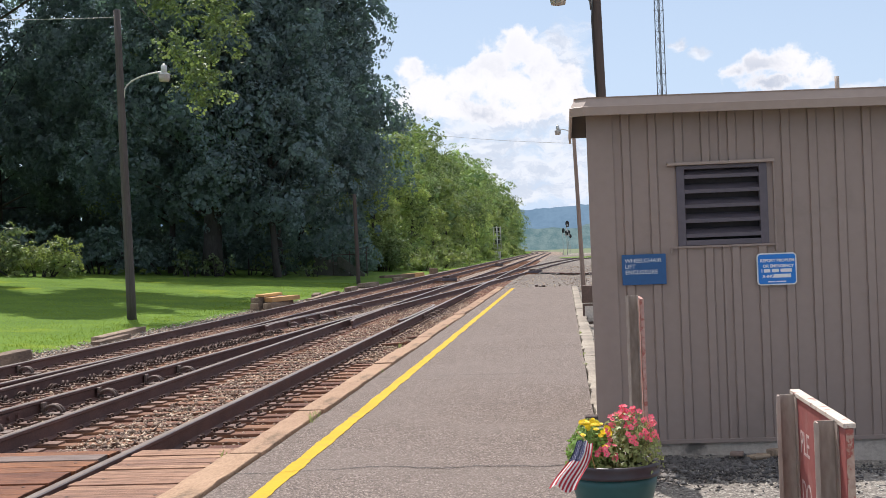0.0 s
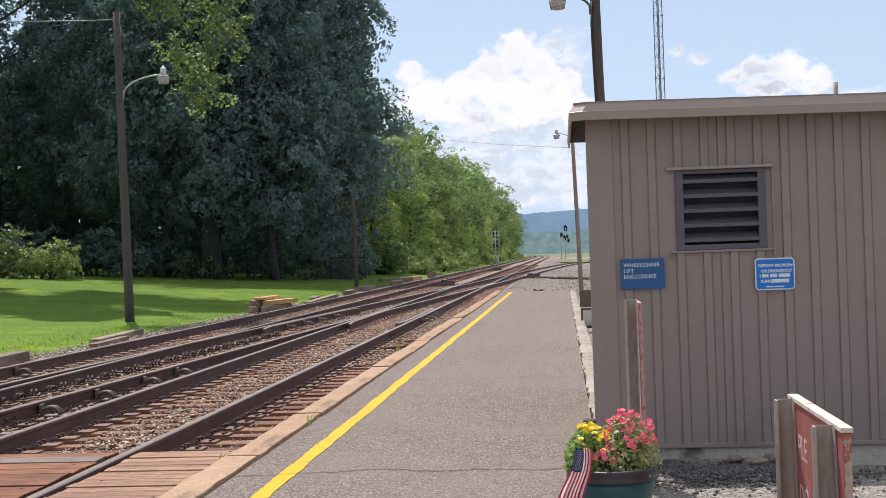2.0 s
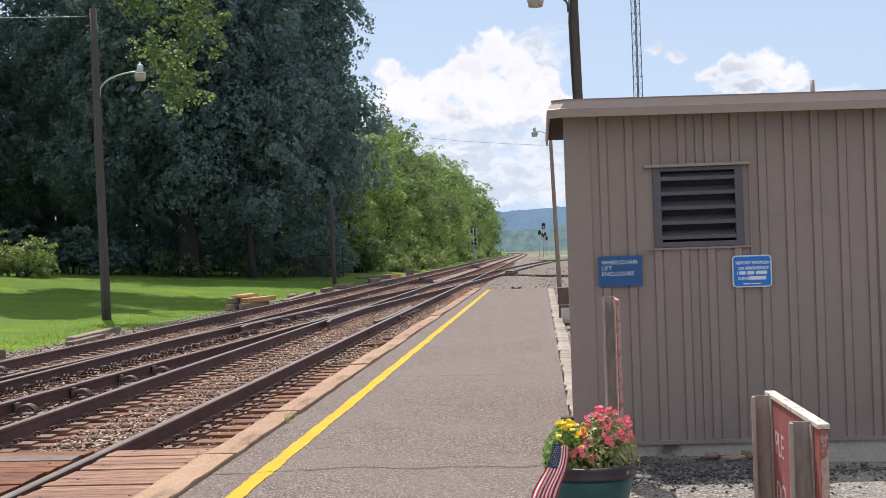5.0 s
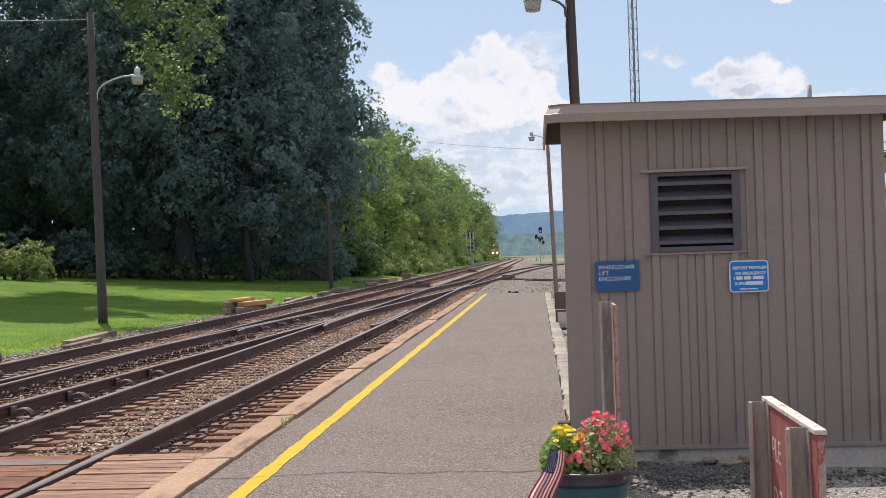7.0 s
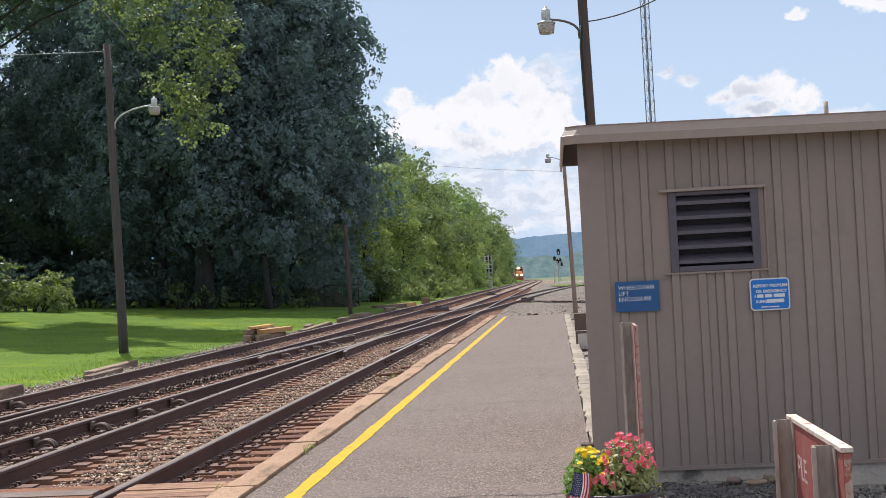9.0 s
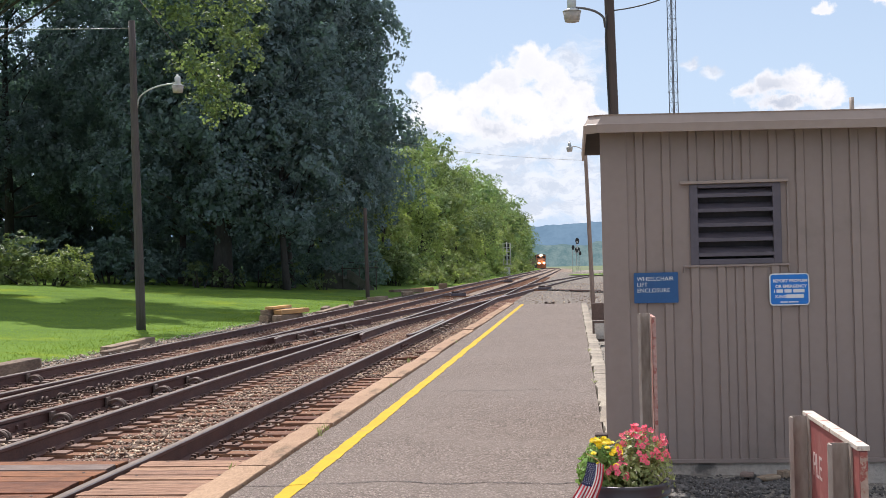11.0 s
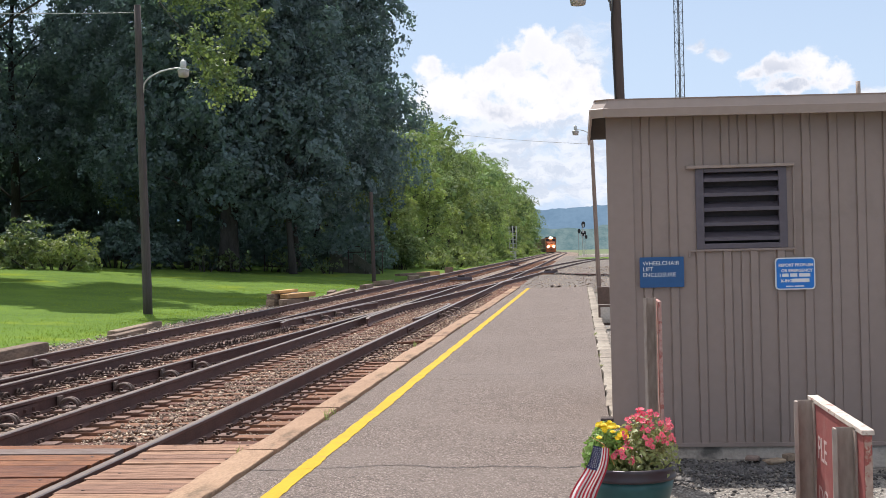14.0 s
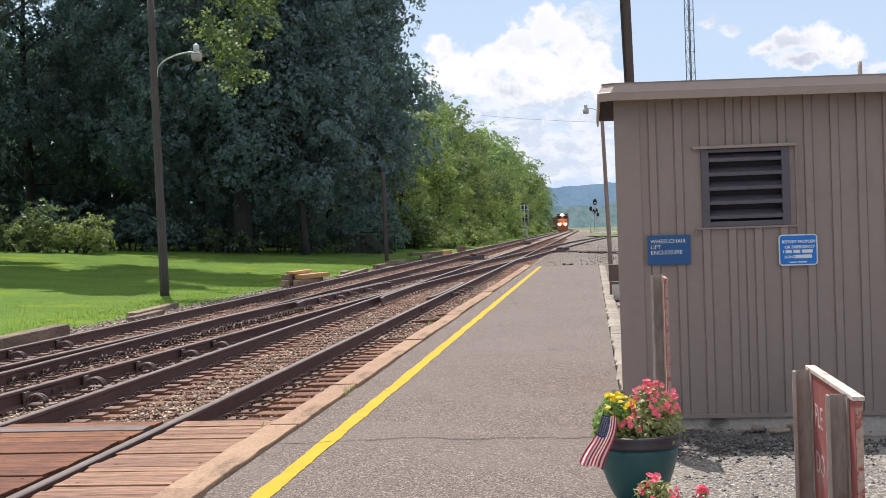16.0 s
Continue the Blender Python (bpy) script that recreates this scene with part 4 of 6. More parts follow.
box(bm, SHED_R - 0.09, SHED_R, SHED_Y - 0.012, SHED_Y + 0.06, SID_Z0, SID_Z1, 0.004)
part("corner_trim", local(bm), SIDING, shed)
for x0, x1 in ((SHED_L, SHED_L + 0.16), (SHED_R - 0.16, SHED_R)):
    part("side_wall", local(boxed(x0 + 0.055, x1 - 0.055, SHED_Y + 0.062, SHED_BACK, SID_Z0, SID_Z1)), SIDING, shed)
part("back_wall", local(boxed(SHED_L + 0.11, SHED_R - 0.11, SHED_BACK - 0.06, SHED_BACK - 0.004, SID_Z0, SID_Z1)), SIDING, shed)
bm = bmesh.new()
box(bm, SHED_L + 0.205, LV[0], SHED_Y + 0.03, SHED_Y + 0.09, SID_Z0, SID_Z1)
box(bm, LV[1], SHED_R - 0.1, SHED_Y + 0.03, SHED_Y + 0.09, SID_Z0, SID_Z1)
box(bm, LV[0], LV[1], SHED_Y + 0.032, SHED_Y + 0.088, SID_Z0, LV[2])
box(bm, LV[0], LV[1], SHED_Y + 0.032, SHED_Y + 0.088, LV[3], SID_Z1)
part("inner_wall", local(bm), UNLIT, shed)
bm = bmesh.new()
box(bm, SHED_L - 0.002, SHED_R + 0.008, SHED_Y - 0.03, SHED_Y - 0.004, SID_Z0 - 0.025, SID_Z0 + 0.006, 0.003)
part("base_flashing", local(bm), SIDING, shed)
bm = boxed(SHED_L + 0.01, SHED_R - 0.005, SHED_Y + 0.005, SHED_BACK - 0.01, -0.5, SID_Z0 - 0.02, 0.01)
part("foundation", local(bm), CONCRETE, shed, "stained concrete foundation")
# roof with folded fascia, mitred at the ends
EAVE = 0.22
bm = bmesh.new()
x0, x1, yf, yb = 0.095, SHED_R + 0.125, SHED_Y - EAVE, SHED_BACK + 0.2
# upper fold leans back, lower fold stands upright, then a lip turns in under a raised soffit
prof = [(0.018, 2.475), (0.016, 2.410), (0.0, 2.410), (-0.006, 2.474), (0.0, 2.480), (0.036, 2.542), (0.030, 2.552), (0.05, 2.552)]
FALL = 0.012                       # the roof drains towards the far end
rings = []
for d, zz in prof:
    rings.append([bm.verts.new((px, py, zz - FALL * (px - x0))) for px, py in ((x0 + d + 0.0, yb), (x0 + d, yf + d + 0.075), (x0 + d + 0.1, yf + d), (x1 - d - 0.1, yf + d), (x1 - d, yf + d + 0.075), (x1 - d, yb))])
for a, b in zip(rings, rings[1:]):
    for k in range(5):
        bm.faces.new((a[k], a[k + 1], b[k + 1], b[k]))
bm.faces.new(rings[-1])
bm.faces.new(rings[0][::-1])
part("roof", local(bm), TRIM, shed, "folded brown metal roof edge")
# near-black colour puts the shade under the eaves into the soffit
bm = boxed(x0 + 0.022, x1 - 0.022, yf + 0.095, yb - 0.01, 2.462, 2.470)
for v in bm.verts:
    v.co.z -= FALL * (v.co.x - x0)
part("soffit", local(bm), SOFFIT_SHADE, shed, "boards under the eaves, coloured dark for the shade there")
# louvre; a near-black sheet behind the slats stands for the unlit inside
louvre = part("louvre", local(boxed(LV[0] + 0.005, LV[1] - 0.005, SHED_Y + 0.085, SHED_Y + 0.095, LV[2], LV[3])), UNLIT, shed, "dark metal louvre vent")
bm = bmesh.new()
for a, b, c, d in ((LV[0], LV[0] + 0.062, LV[2], LV[3]), (LV[1] - 0.062, LV[1], LV[2], LV[3]), (LV[0] + 0.062, LV[1] - 0.062, LV[2], LV[2] + 0.042), (LV[0] + 0.062, LV[1] - 0.062, LV[3] - 0.03, LV[3])):
    box(bm, a, b, SHED_Y - 0.022, SHED_Y + 0.05, c, d, 0.004)
part("frame", local(bm), LOUVRE, louvre)
for k in range(5):
    zc = LV[2] + 0.088 + 0.114 * k
    bm = bmesh.new()
    pts = [(0.060, 0.040), (0.056, 0.046), (-0.018, 0.002), (-0.018, -0.026), (-0.012, -0.026), (-0.012, -0.002)]
    ends = [[bm.verts.new((xx, SHED_Y + u, zc + v)) for u, v in pts] for xx in (LV[0] + 0.06, LV[1] - 0.06)]
    for i in range(6):
        bm.faces.new((ends[0][i], ends[0][(i + 1) % 6], ends[1][(i + 1) % 6], ends[1][i]))
    part("slat", local(bm), LOUVRE, louvre)
bm = boxed(LV[0] - 0.07, LV[1] + 0.055, SHED_Y - 0.055, SHED_Y + 0.01, LV[3] + 0.002, LV[3] + 0.026, 0.004)
part("drip_cap", local(bm), TRIM, shed)
bm = boxed(LV[0] - 0.045, LV[1] + 0.06, SHED_Y - 0.026, SHED_Y + 0.01, LV[2] - 0.018, LV[2] - 0.002, 0.003)
part("drip_cap", local(bm), SIDING, shed)
for xx in (LV[0] - 0.058, LV[1] + 0.045):
    part("side_trim", local(boxed(xx, xx + 0.013, SHED_Y - 0.022, SHED_Y + 0.01, LV[2] - 0.06, LV[2] - 0.002 if xx < LV[0] else LV[3], 0.002)), SIDING, shed)
bm = tube(bmesh.new(), [(2.47, 11.8, 2.5), (2.47, 11.8, 2.83)], 0.021, 10)
part("vent_pipe", local(bm), GALV, shed, "short metal vent pipe")


# ---- signs on the shed ----
def plate(name, x0, x1, z0, z1, y, colour, label, category, rim=None, corner=0.006):
    ob = thing(name, (x0, y, z0), label, category, "signs on the shed")
    w, h = x1 - x0, z1 - z0

    def rounded(inset, depth):
        bm = bmesh.new()
        r = max(corner - inset, 0.003)
        pts = []
        for cx, cz, a0 in ((w - inset - r, h - inset - r, 0), (inset + r, h - inset - r, 90), (inset + r, inset + r, 180), (w - inset - r, inset + r, 270)):
            pts += [(cx + r * math.cos(radians(a0 + k * 22.5)), cz + r * math.sin(radians(a0 + k * 22.5))) for k in range(5)]
        f = bm.faces.new([bm.verts.new((px, 0, pz)) for px, pz in pts])
        out = bmesh.ops.extrude_face_region(bm, geom=[f])
        bmesh.ops.translate(bm, verts=[g for g in out["geom"] if isinstance(g, bmesh.types.BMVert)], vec=(0, -depth, 0))
        bmesh.ops.recalc_face_normals(bm, faces=bm.faces)
        return bm
    part("panel", rounded(0, 0.006), rim or colour, ob)
    if rim:
        part("face", rounded(0.010, 0.0085), colour, ob)
    return ob


FACE = pose(0, 0, 0, 90, 0, 0)
YS = SHED_Y - 0.026
lift_sign = plate("wall_sign", 0.449, 0.787, 1.098, 1.333, YS, SIGN_NAVY, "dark blue panel lettered wheelchair lift enclosure", "sign")
for k, text in enumerate(("WHEELCHAIR", "LIFT", "ENCLOSURE")):
    words(text, 0.0445, WHITE, lift_sign, pose(0.023, -0.0068, 0.172 - 0.0445 * k) @ FACE, spacing=1.02)
help_sign = plate("wall_sign", 1.475, 1.775, 1.060, 1.306, YS, SIGN_BLUE, "bright blue emergency notice with white border", "sign", WHITE, 0.03)
for k, text in enumerate(("REPORT PROBLEM", "OR EMERGENCY")):
    words(text, 0.0315, WHITE, help_sign, pose((0.026, 0.045)[k], -0.0092, 0.178 - 0.042 * k) @ FACE, spacing=1.0, bold=0.0011)
words("X-ING", 0.031, WHITE, help_sign, pose(0.040, -0.0092, 0.058) @ FACE, bold=0.0011)
for x0, x1, z0, z1 in ((0.034, 0.040, 0.098, 0.124), (0.052, 0.100, 0.098, 0.124), (0.112, 0.165, 0.098, 0.124), (0.177, 0.262, 0.098, 0.124), (0.126, 0.255, 0.056, 0.084), (0.08, 0.135, 0.022, 0.031), (0.143, 0.215, 0.022, 0.031)):
    part("bar", boxed(x0, x1, -0.0095, -0.008, z0, z1), WHITE, help_sign)


# ---- notice boards on steel channel posts ----
def channel(bm, x, y, w, d, z0, z1):
    """Open channel post whose web faces the viewer."""
    t = 0.007
    box(bm, x - w / 2, x + w / 2, y, y + t, z0, z1)
    box(bm, x - w / 2, x - w / 2 + t, y - d, y, z0, z1)
    box(bm, x + w / 2 - t, x + w / 2, y - d, y, z0, z1)
    box(bm, x - w / 2 - 0.012, x - w / 2, y - d, y - d + t, z0, z1)


def notice_board(x, y0, y1, top, ground, label, text, thick=0.033, off=-0.060, width=0.085, cap=True, posts=2):
    ob = thing("notice_board", (x, y0, ground), label, "notice board", "notice boards")
    z1 = top - ground
    ln = y1 - y0
    h = thick / 2
    part("board", boxed(-h, h, 0.0, ln, z1 - (0.78 if cap else 1.0), z1 - 0.02, 0.003), RED_BOARD if cap else END_EDGE, ob)
    if cap:
        part("cap", boxed(-h - 0.008, h + 0.008, -0.008, ln + 0.008, z1 - 0.02, z1, 0.003), BOARD_EDGE, ob, "peeling white top edge")
        part("end_strip", boxed(-h + 0.002, h - 0.002, -0.009, -0.001, z1 - 0.78, z1 - 0.024, 0.002), RED_EDGE, ob, "chipped red end")
    for yy in (0.17, ln - 0.10)[:posts] if cap else (0.10,):
        bm = bmesh.new()
        channel(bm, off, yy, width, 0.055, 0.0, z1 - 0.012 if cap else z1)
        part("post", bm, GALV, ob, "weathered steel channel post")
    for k, line_text in enumerate(text):
        words(line_text, 0.155, FADED_WHITE, ob, pose(-h - 0.0005, ln - 0.20, z1 - 0.27 - 0.23 * k) @ pose(0, 0, 0, 90, 0, -90), spacing=0.95)
    return ob


FADED_WHITE = material("faded_white_lettering", (0.62, 0.50, 0.46), (0.45, 0.28, 0.25), 0.7, coarse=8.0, fine=50.0)
notice_board(1.092, 5.22, 6.42, 0.685, -0.16, "faded red notice board with peeling white edge on channel posts", ("PLE", "DO"))
notice_board(0.496, 8.50, 8.94, 1.082, -0.18, "weathered red board seen edge-on with a rusty channel post", (), 0.022, -0.056, 0.070, False)


# ---- planters with flowers ----
def flower_mesh(name, spots, ways, size, petals, mats, cup=0.35):
    """Open five-lobed flowers, one fan each with a paler eye."""
    bm = bmesh.new()
    for p, w in zip(spots, ways):
        w = Vector(w).normalized()
        u = w.orthogonal().normalized()
        v = w.cross(u)
        s = size * random.uniform(0.75, 1.2)
        p = Vector(p)
        a0 = random.random() * 6.28
        eye = bm.verts.new(p - w * s * cup)
        ring = []
        for k in range(petals * 3):
            a = a0 + 2 * math.pi * k / (petals * 3)
            r = s * (1.0 if k % 3 == 1 else 0.9 if k % 3 == 0 else 0.72)
            ring.append(bm.verts.new(p + (u * math.cos(a) + v * math.sin(a)) * r + w * s * random.uniform(-0.12, 0.12)))
        inner = [bm.verts.new(eye.co.lerp(q.co, 0.38) - w * s * 0.06) for q in ring]
        n = len(ring)
        for k in range(n):
            f = bm.faces.new((eye, inner[k], inner[(k + 1) % n]))
            f.material_index = 1
            bm.faces.new((inner[k], ring[k], ring[(k + 1) % n], inner[(k + 1) % n]))
    return mesh_of(name, bm, mats)


def marigold_mesh():
    bm = bmesh.new()
    for ring_r, lift, cnt in ((0.0145, 0.0, 9), (0.010, 0.005, 7), (0.006, 0.008, 5)):
        a0 = random.random() * 6.28
        for k in range(cnt):
            a = a0 + 2 * math.pi * k / cnt
            o = Vector((0, 0, lift))
            d = Vector((math.cos(a), math.sin(a), 0.22))
            e = Vector((-math.sin(a), math.cos(a), 0)) * ring_r * 0.42
            bm.faces.new([bm.verts.new(q) for q in (o, o + d * ring_r * 0.75 + e, o + d * ring_r * 1.1, o + d * ring_r * 0.75 - e)])
    return mesh_of("marigold_flower", bm, MARIGOLD)


MARIGOLDS = [marigold_mesh() for _ in range(3)]
PETUNIAS = [flower_mesh("petunia_flower", [(0, 0, 0)], [(0, 0, 1)], size, 5, [PETAL, PETAL_EYE]) for size in (0.015, 0.018, 0.021, 0.016)]


def planter(at, label, rows, S=1.26, H=1.2):
    """rows: what grows in it, as (kind, x, y, z, spread, height, number)."""
    ob = thing("planter", at, label, "planter", "planters")
    prof = [(r * S, z * H) for r, z in ((0.098, 0.0), (0.108, 0.010), (0.134, 0.08), (0.158, 0.17), (0.174, 0.25), (0.181, 0.305))]
    part("pot", lathe(bmesh.new(), prof, 48), PLANTER, ob, "teal glazed plastic pot", True)
    rim = [(r * S, z * H) for r, z in ((0.180, 0.300), (0.190, 0.303), (0.191, 0.318), (0.186, 0.324), (0.192, 0.352), (0.193, 0.366), (0.186, 0.372), (0.172, 0.368), (0.168, 0.33), (0.168, 0.318))]
    part("rim", lathe(bmesh.new(), rim, 48), PLANTER_RIM, ob, "dark brown rolled rim", True)
    part("soil", lathe(bmesh.new(), [(0.165 * S, 0.325 * H), (0.166 * S, 0.338 * H), (0.09, 0.348 * H), (0.01, 0.35 * H)], 24), SOIL, ob)
    for kind, x, y, z, spread, height, n in rows:
        c = np.array((x, y, z))
        g = rng.normal(0, 1, (n, 3))
        g /= np.linalg.norm(g, axis=1)[:, None]
        g[:, 2] = np.abs(g[:, 2]) * 1.15 - 0.12
        r = rng.uniform(0.35, 1.0, n) ** 0.6
        pts = c + g * r[:, None] * np.array((spread, spread, height))
        if kind == "marigold":
            me = leaves("foliage", pts, g, rng.uniform(0.012, 0.024, n), PLANT_LEAF, 1.9)
            piece("marigold_foliage", me, ob, Matrix.Identity(4))
            top = [(x + min(0.09, max(-0.085, random.gauss(0.02, spread * 0.34))), y + random.gauss(-0.02, spread * 0.3), 0.0) for _ in range(34)]
            top = [(px, py, z + height * random.uniform(0.95, 1.05) * math.sqrt(max(0.15, 1 - ((px - x) ** 2 + (py - y) ** 2) / (spread * 1.05) ** 2))) for px, py, pz in top]
            top += [(x - 0.02, y - spread * 0.85, z + height * 0.45), (x + 0.065, y - spread * 0.8, z + height * 0.42)]
            for p in top:
                piece("marigold_flower", random.choice(MARIGOLDS), ob, Matrix.Translation(p) @ pose(0, 0, 0, random.gauss(42, 15), random.gauss(0, 16), 0) @ pose(0, 0, 0, 0, 0, random.uniform(0, 360)))
        else:
            me = leaves("foliage", pts, g, rng.uniform(0.009, 0.018, n), PLANT_PALE, 2.4)
            piece("petunia_foliage", me, ob, Matrix.Identity(4))
            stems = bmesh.new()
            heads, ways = [], []
            for k in range(max(9, n // 17)):
                a = random.uniform(3.0, 6.5) if random.random() < 0.7 else random.uniform(0, 6.28)
                tilt = random.uniform(0.05, 1.15)
                out = Vector((math.cos(a) * math.sin(tilt), math.sin(a) * math.sin(tilt), math.cos(tilt)))
                tip_at = Vector((x, y, z)) + Vector((out.x * spread, out.y * spread, out.z * height)) * random.uniform(0.85, 1.12)
                mid = Vector((x, y, z)).lerp(tip_at, 0.55) + Vector((random.gauss(0, 0.012), random.gauss(0, 0.012), 0.012))
                tube(stems, [(x + out.x * 0.03, y + out.y * 0.03, z - 0.02), mid, tip_at], [0.0022, 0.0018, 0.0013], 5)
                heads.append(tip_at)
                ways.append(out + Vector((random.gauss(0, 0.45), -0.55 + random.gauss(0, 0.4), random.gauss(0, 0.3))))
            tagged(part("petunia_stem", stems, PLANT_PALE, ob), kind="stuff")
            for p, w in zip(heads, ways):
                turn = w.normalized().to_track_quat("Z", "Y").to_matrix().to_4x4()
                piece("petunia_flower", random.choice(PETUNIAS), ob, Matrix.Translation(p) @ turn @ pose(0, 0, 0, 0, 0, random.uniform(0, 360)))
    return ob


planter((0.210, 6.45, 0.016), "teal round planter with yellow marigolds and pink petunias",
        [("marigold", -0.108, -0.028, 0.345, 0.126, 0.200, 1250), ("petunia", 0.078, 0.0, 0.326, 0.172, 0.258, 1150), ("petunia", -0.028, -0.13, 0.326, 0.068, 0.115, 130)], 1.18, 0.914)
planter((0.264, 4.535, 0.016), "teal round planter full of pink petunias", [("petunia", -0.053, 0.044, 0.316, 0.097, 0.150, 330), ("petunia", 0.114, 0.0, 0.316, 0.036, 0.123, 60)], 0.88, 0.88)

# small flag that hangs from a stick in the planter, stripes downward
FLAG_AT = (0.092, 6.17, 0.490)
flag = thing("small_flag", FLAG_AT, "small striped flag hanging from a thin stick in the planter", "flag")
flag.scale = (0.95, 0.95, 0.95)


def cloth(u, v):
    """u across the stripes 0..1, v down the fly 0..1."""
    fold = 0.020 * math.sin(u * 9.0 + v * 2.2) * (0.35 + v) + 0.010 * math.sin(u * 17 + 1.0)
    return Vector((-0.035 + (u - 0.35) * (0.080 + 0.045 * v) - 0.050 * v + 0.012 * math.sin(v * 5), -0.02 + fold, -0.28 * v + 0.020 * (u - 0.5) - 0.02 * u))


def cloth_patch(u0, u1, v0, v1, nu, nv, lift=0.0):
    bm = bmesh.new()
    g = [[bm.verts.new(cloth(u0 + (u1 - u0) * i / nu, v0 + (v1 - v0) * j / nv) + Vector((0, -lift, 0))) for i in range(nu + 1)] for j in range(nv + 1)]
    for a, b in zip(g, g[1:]):
        for i in range(nu):
            bm.faces.new((a[i], a[i + 1], b[i + 1], b[i])).smooth = True
    return bm


for k in range(13):
    v0 = 0.42 if k < 7 else 0.0
    part("stripe", cloth_patch(k / 13, (k + 1) / 13, v0, 1.0, 3, 18), FLAG_RED if k % 2 == 0 else FLAG_WHITE, flag)
part("canton", cloth_patch(0, 7 / 13, 0, 0.42, 16, 12), FLAG_BLUE, flag, "dark blue corner with white stars")
stars = bmesh.new()
for i in range(9):
    for j in range(6 if i % 2 == 0 else 5):
        c = cloth((0.045 + 0.056 * i), 0.035 + (0.068 * j if i % 2 == 0 else 0.034 + 0.068 * j)) + Vector((0, -0.0015, 0))
        pts = [stars.verts.new(c + Vector(((0.0042 if q % 2 == 0 else 0.0018) * math.sin(q * math.pi / 5), 0, (0.0042 if q % 2 == 0 else 0.0018) * math.cos(q * math.pi / 5)))) for q in range(10)]
        stars.faces.new(pts)
part("stars", stars, FLAG_WHITE, flag)
part("stick", tube(bmesh.new(), [(0.06, 0.06, -0.10), (-0.01, 0.0, 0.0), (-0.075, -0.02, 0.03)], 0.0025, 6), NEW_TIMBER, flag)


# ---- poles, lamps, wires ----
def lamp_head(parent, at, mat_top, scale=1.0):
    x, y, z = at
    s = scale
    part("housing", lathe(bmesh.new(), [(0.075 * s, 0.0), (0.10 * s, 0.02 * s), (0.10 * s, 0.24 * s), (0.07 * s, 0.27 * s), (0.035 * s, 0.275 * s), (0.035 * s, 0.33 * s)], 16, 0, (x, y, z)), mat_top, parent, "lamp housing with photocell", True)
    part("reflector", lathe(bmesh.new(), [(0.205 * s, -0.06 * s), (0.21 * s, -0.05 * s), (0.13 * s, 0.0), (0.08 * s, 0.02 * s)], 20, 0, (x, y, z)), LAMP_METAL, parent, "", True)
    part("refractor", lathe(bmesh.new(), [(0.12 * s, -0.29 * s), (0.16 * s, -0.28 * s), (0.20 * s, -0.062 * s)], 20, 0, (x, y, z)), REFRACTOR, parent, "pale ribbed lamp glass", True)


def utility_pole(at, height, r0, r1, label, mat, lean=0.0, arm=None, head_scale=1.0, head_mat=None, arm_mat=None):
    ob = thing("lamp_post" if arm else "utility_pole", at, label, "street lamp" if arm else "utility pole", "poles along the railway", 0)
    n = 8
    part("pole", tube(bmesh.new(), [(lean * k / n, 0.01 * math.sin(k), -0.3 + (height + 0.3) * k / n) for k in range(n + 1)], [r0 + (r1 - r0) * k / n for k in range(n + 1)], 18), mat, ob)
    if arm:
        reach, z = arm
        top = lean * z / height
        rise = 0.42 * abs(reach)
        pts = [(top + math.copysign(r1 * 1.05, reach), 0, z - rise - 0.12)] + [(top + math.copysign(r1 * 1.05, reach) + (reach - math.copysign(r1, reach)) * (1 - math.cos(a)), 0, z - rise + rise * math.sin(a)) for a in (k * math.pi / 16 for k in range(1, 9))]
        part("arm", tube(bmesh.new(), pts, 0.028 * head_scale, 8), arm_mat or LAMP_METAL, ob, "curved lamp arm")
        lamp_head(ob, (top + reach, 0, z - 0.03), head_mat or LAMP_METAL, head_scale)
    return ob


utility_pole((-11.62, 34.0, -0.12), 8.35, 0.130, 0.090, "weathered grey timber pole with a curved-arm lamp on the lawn", POLE, -0.10, (1.22, 6.62), 0.8)
utility_pole((-10.75, 67.2, -0.15), 4.7, 0.11, 0.09, "dark timber pole standing at the edge of the trees", POLE_DARK, -0.05)
utility_pole((1.02, 29.0, -0.2), 10.5, 0.125, 0.10, "tall dark timber pole with a barn lamp behind the shed", POLE_DARK, -0.15, (-0.83, 7.30), 1.0, LAMP_METAL, LAMP_DARK)
utility_pole((0.66, 47.2, -0.2), 5.85, 0.085, 0.062, "brown timber pole with a curved-arm lamp at the platform end", POLE_BROWN, -0.16, (-0.56, 5.86), 0.6)
# a conduit on the tall pole
conduit = thing("conduit", (0.88, 28.9, -0.2), "thin dark cable run down the tall pole", "cable")
part("cable", tube(bmesh.new(), [(0.0, 0, 4.0), (-0.05, 0, 5.6), (-0.07, 0, 6.6), (-0.04, 0, 7.1)], 0.018, 6), WIRE, conduit)


def hung_wire(a, b, sag, r, label, mat=WIRE):
    ob = thing("wire", a, label, "wire", "overhead wires")
    a, b = Vector(a), Vector(b)
    part("strand", tube(bmesh.new(), [(b - a) * (k / 20) + Vector((0, 0, -4 * sag * (k / 20) * (1 - k / 20))) for k in range(21)], r, 5), mat, ob)


hung_wire((-11.7, 34.0, 8.03), (-34.0, 38.0, 11.2), 0.5, 0.012, "thin pale overhead wire from the lamp pole", WIRE_PALE)
hung_wire((0.50, 47.2, 5.12), (-16.0, 95.0, 11.5), 0.35, 0.007, "thin overhead wire from the platform lamp to the trees", WIRE_PALE)
hung_wire((-10.8, 67.2, 4.5), (-22.0, 62.0, 9.6), 1.4, 0.008, "thin slack wire in front of the dark trees", WIRE)
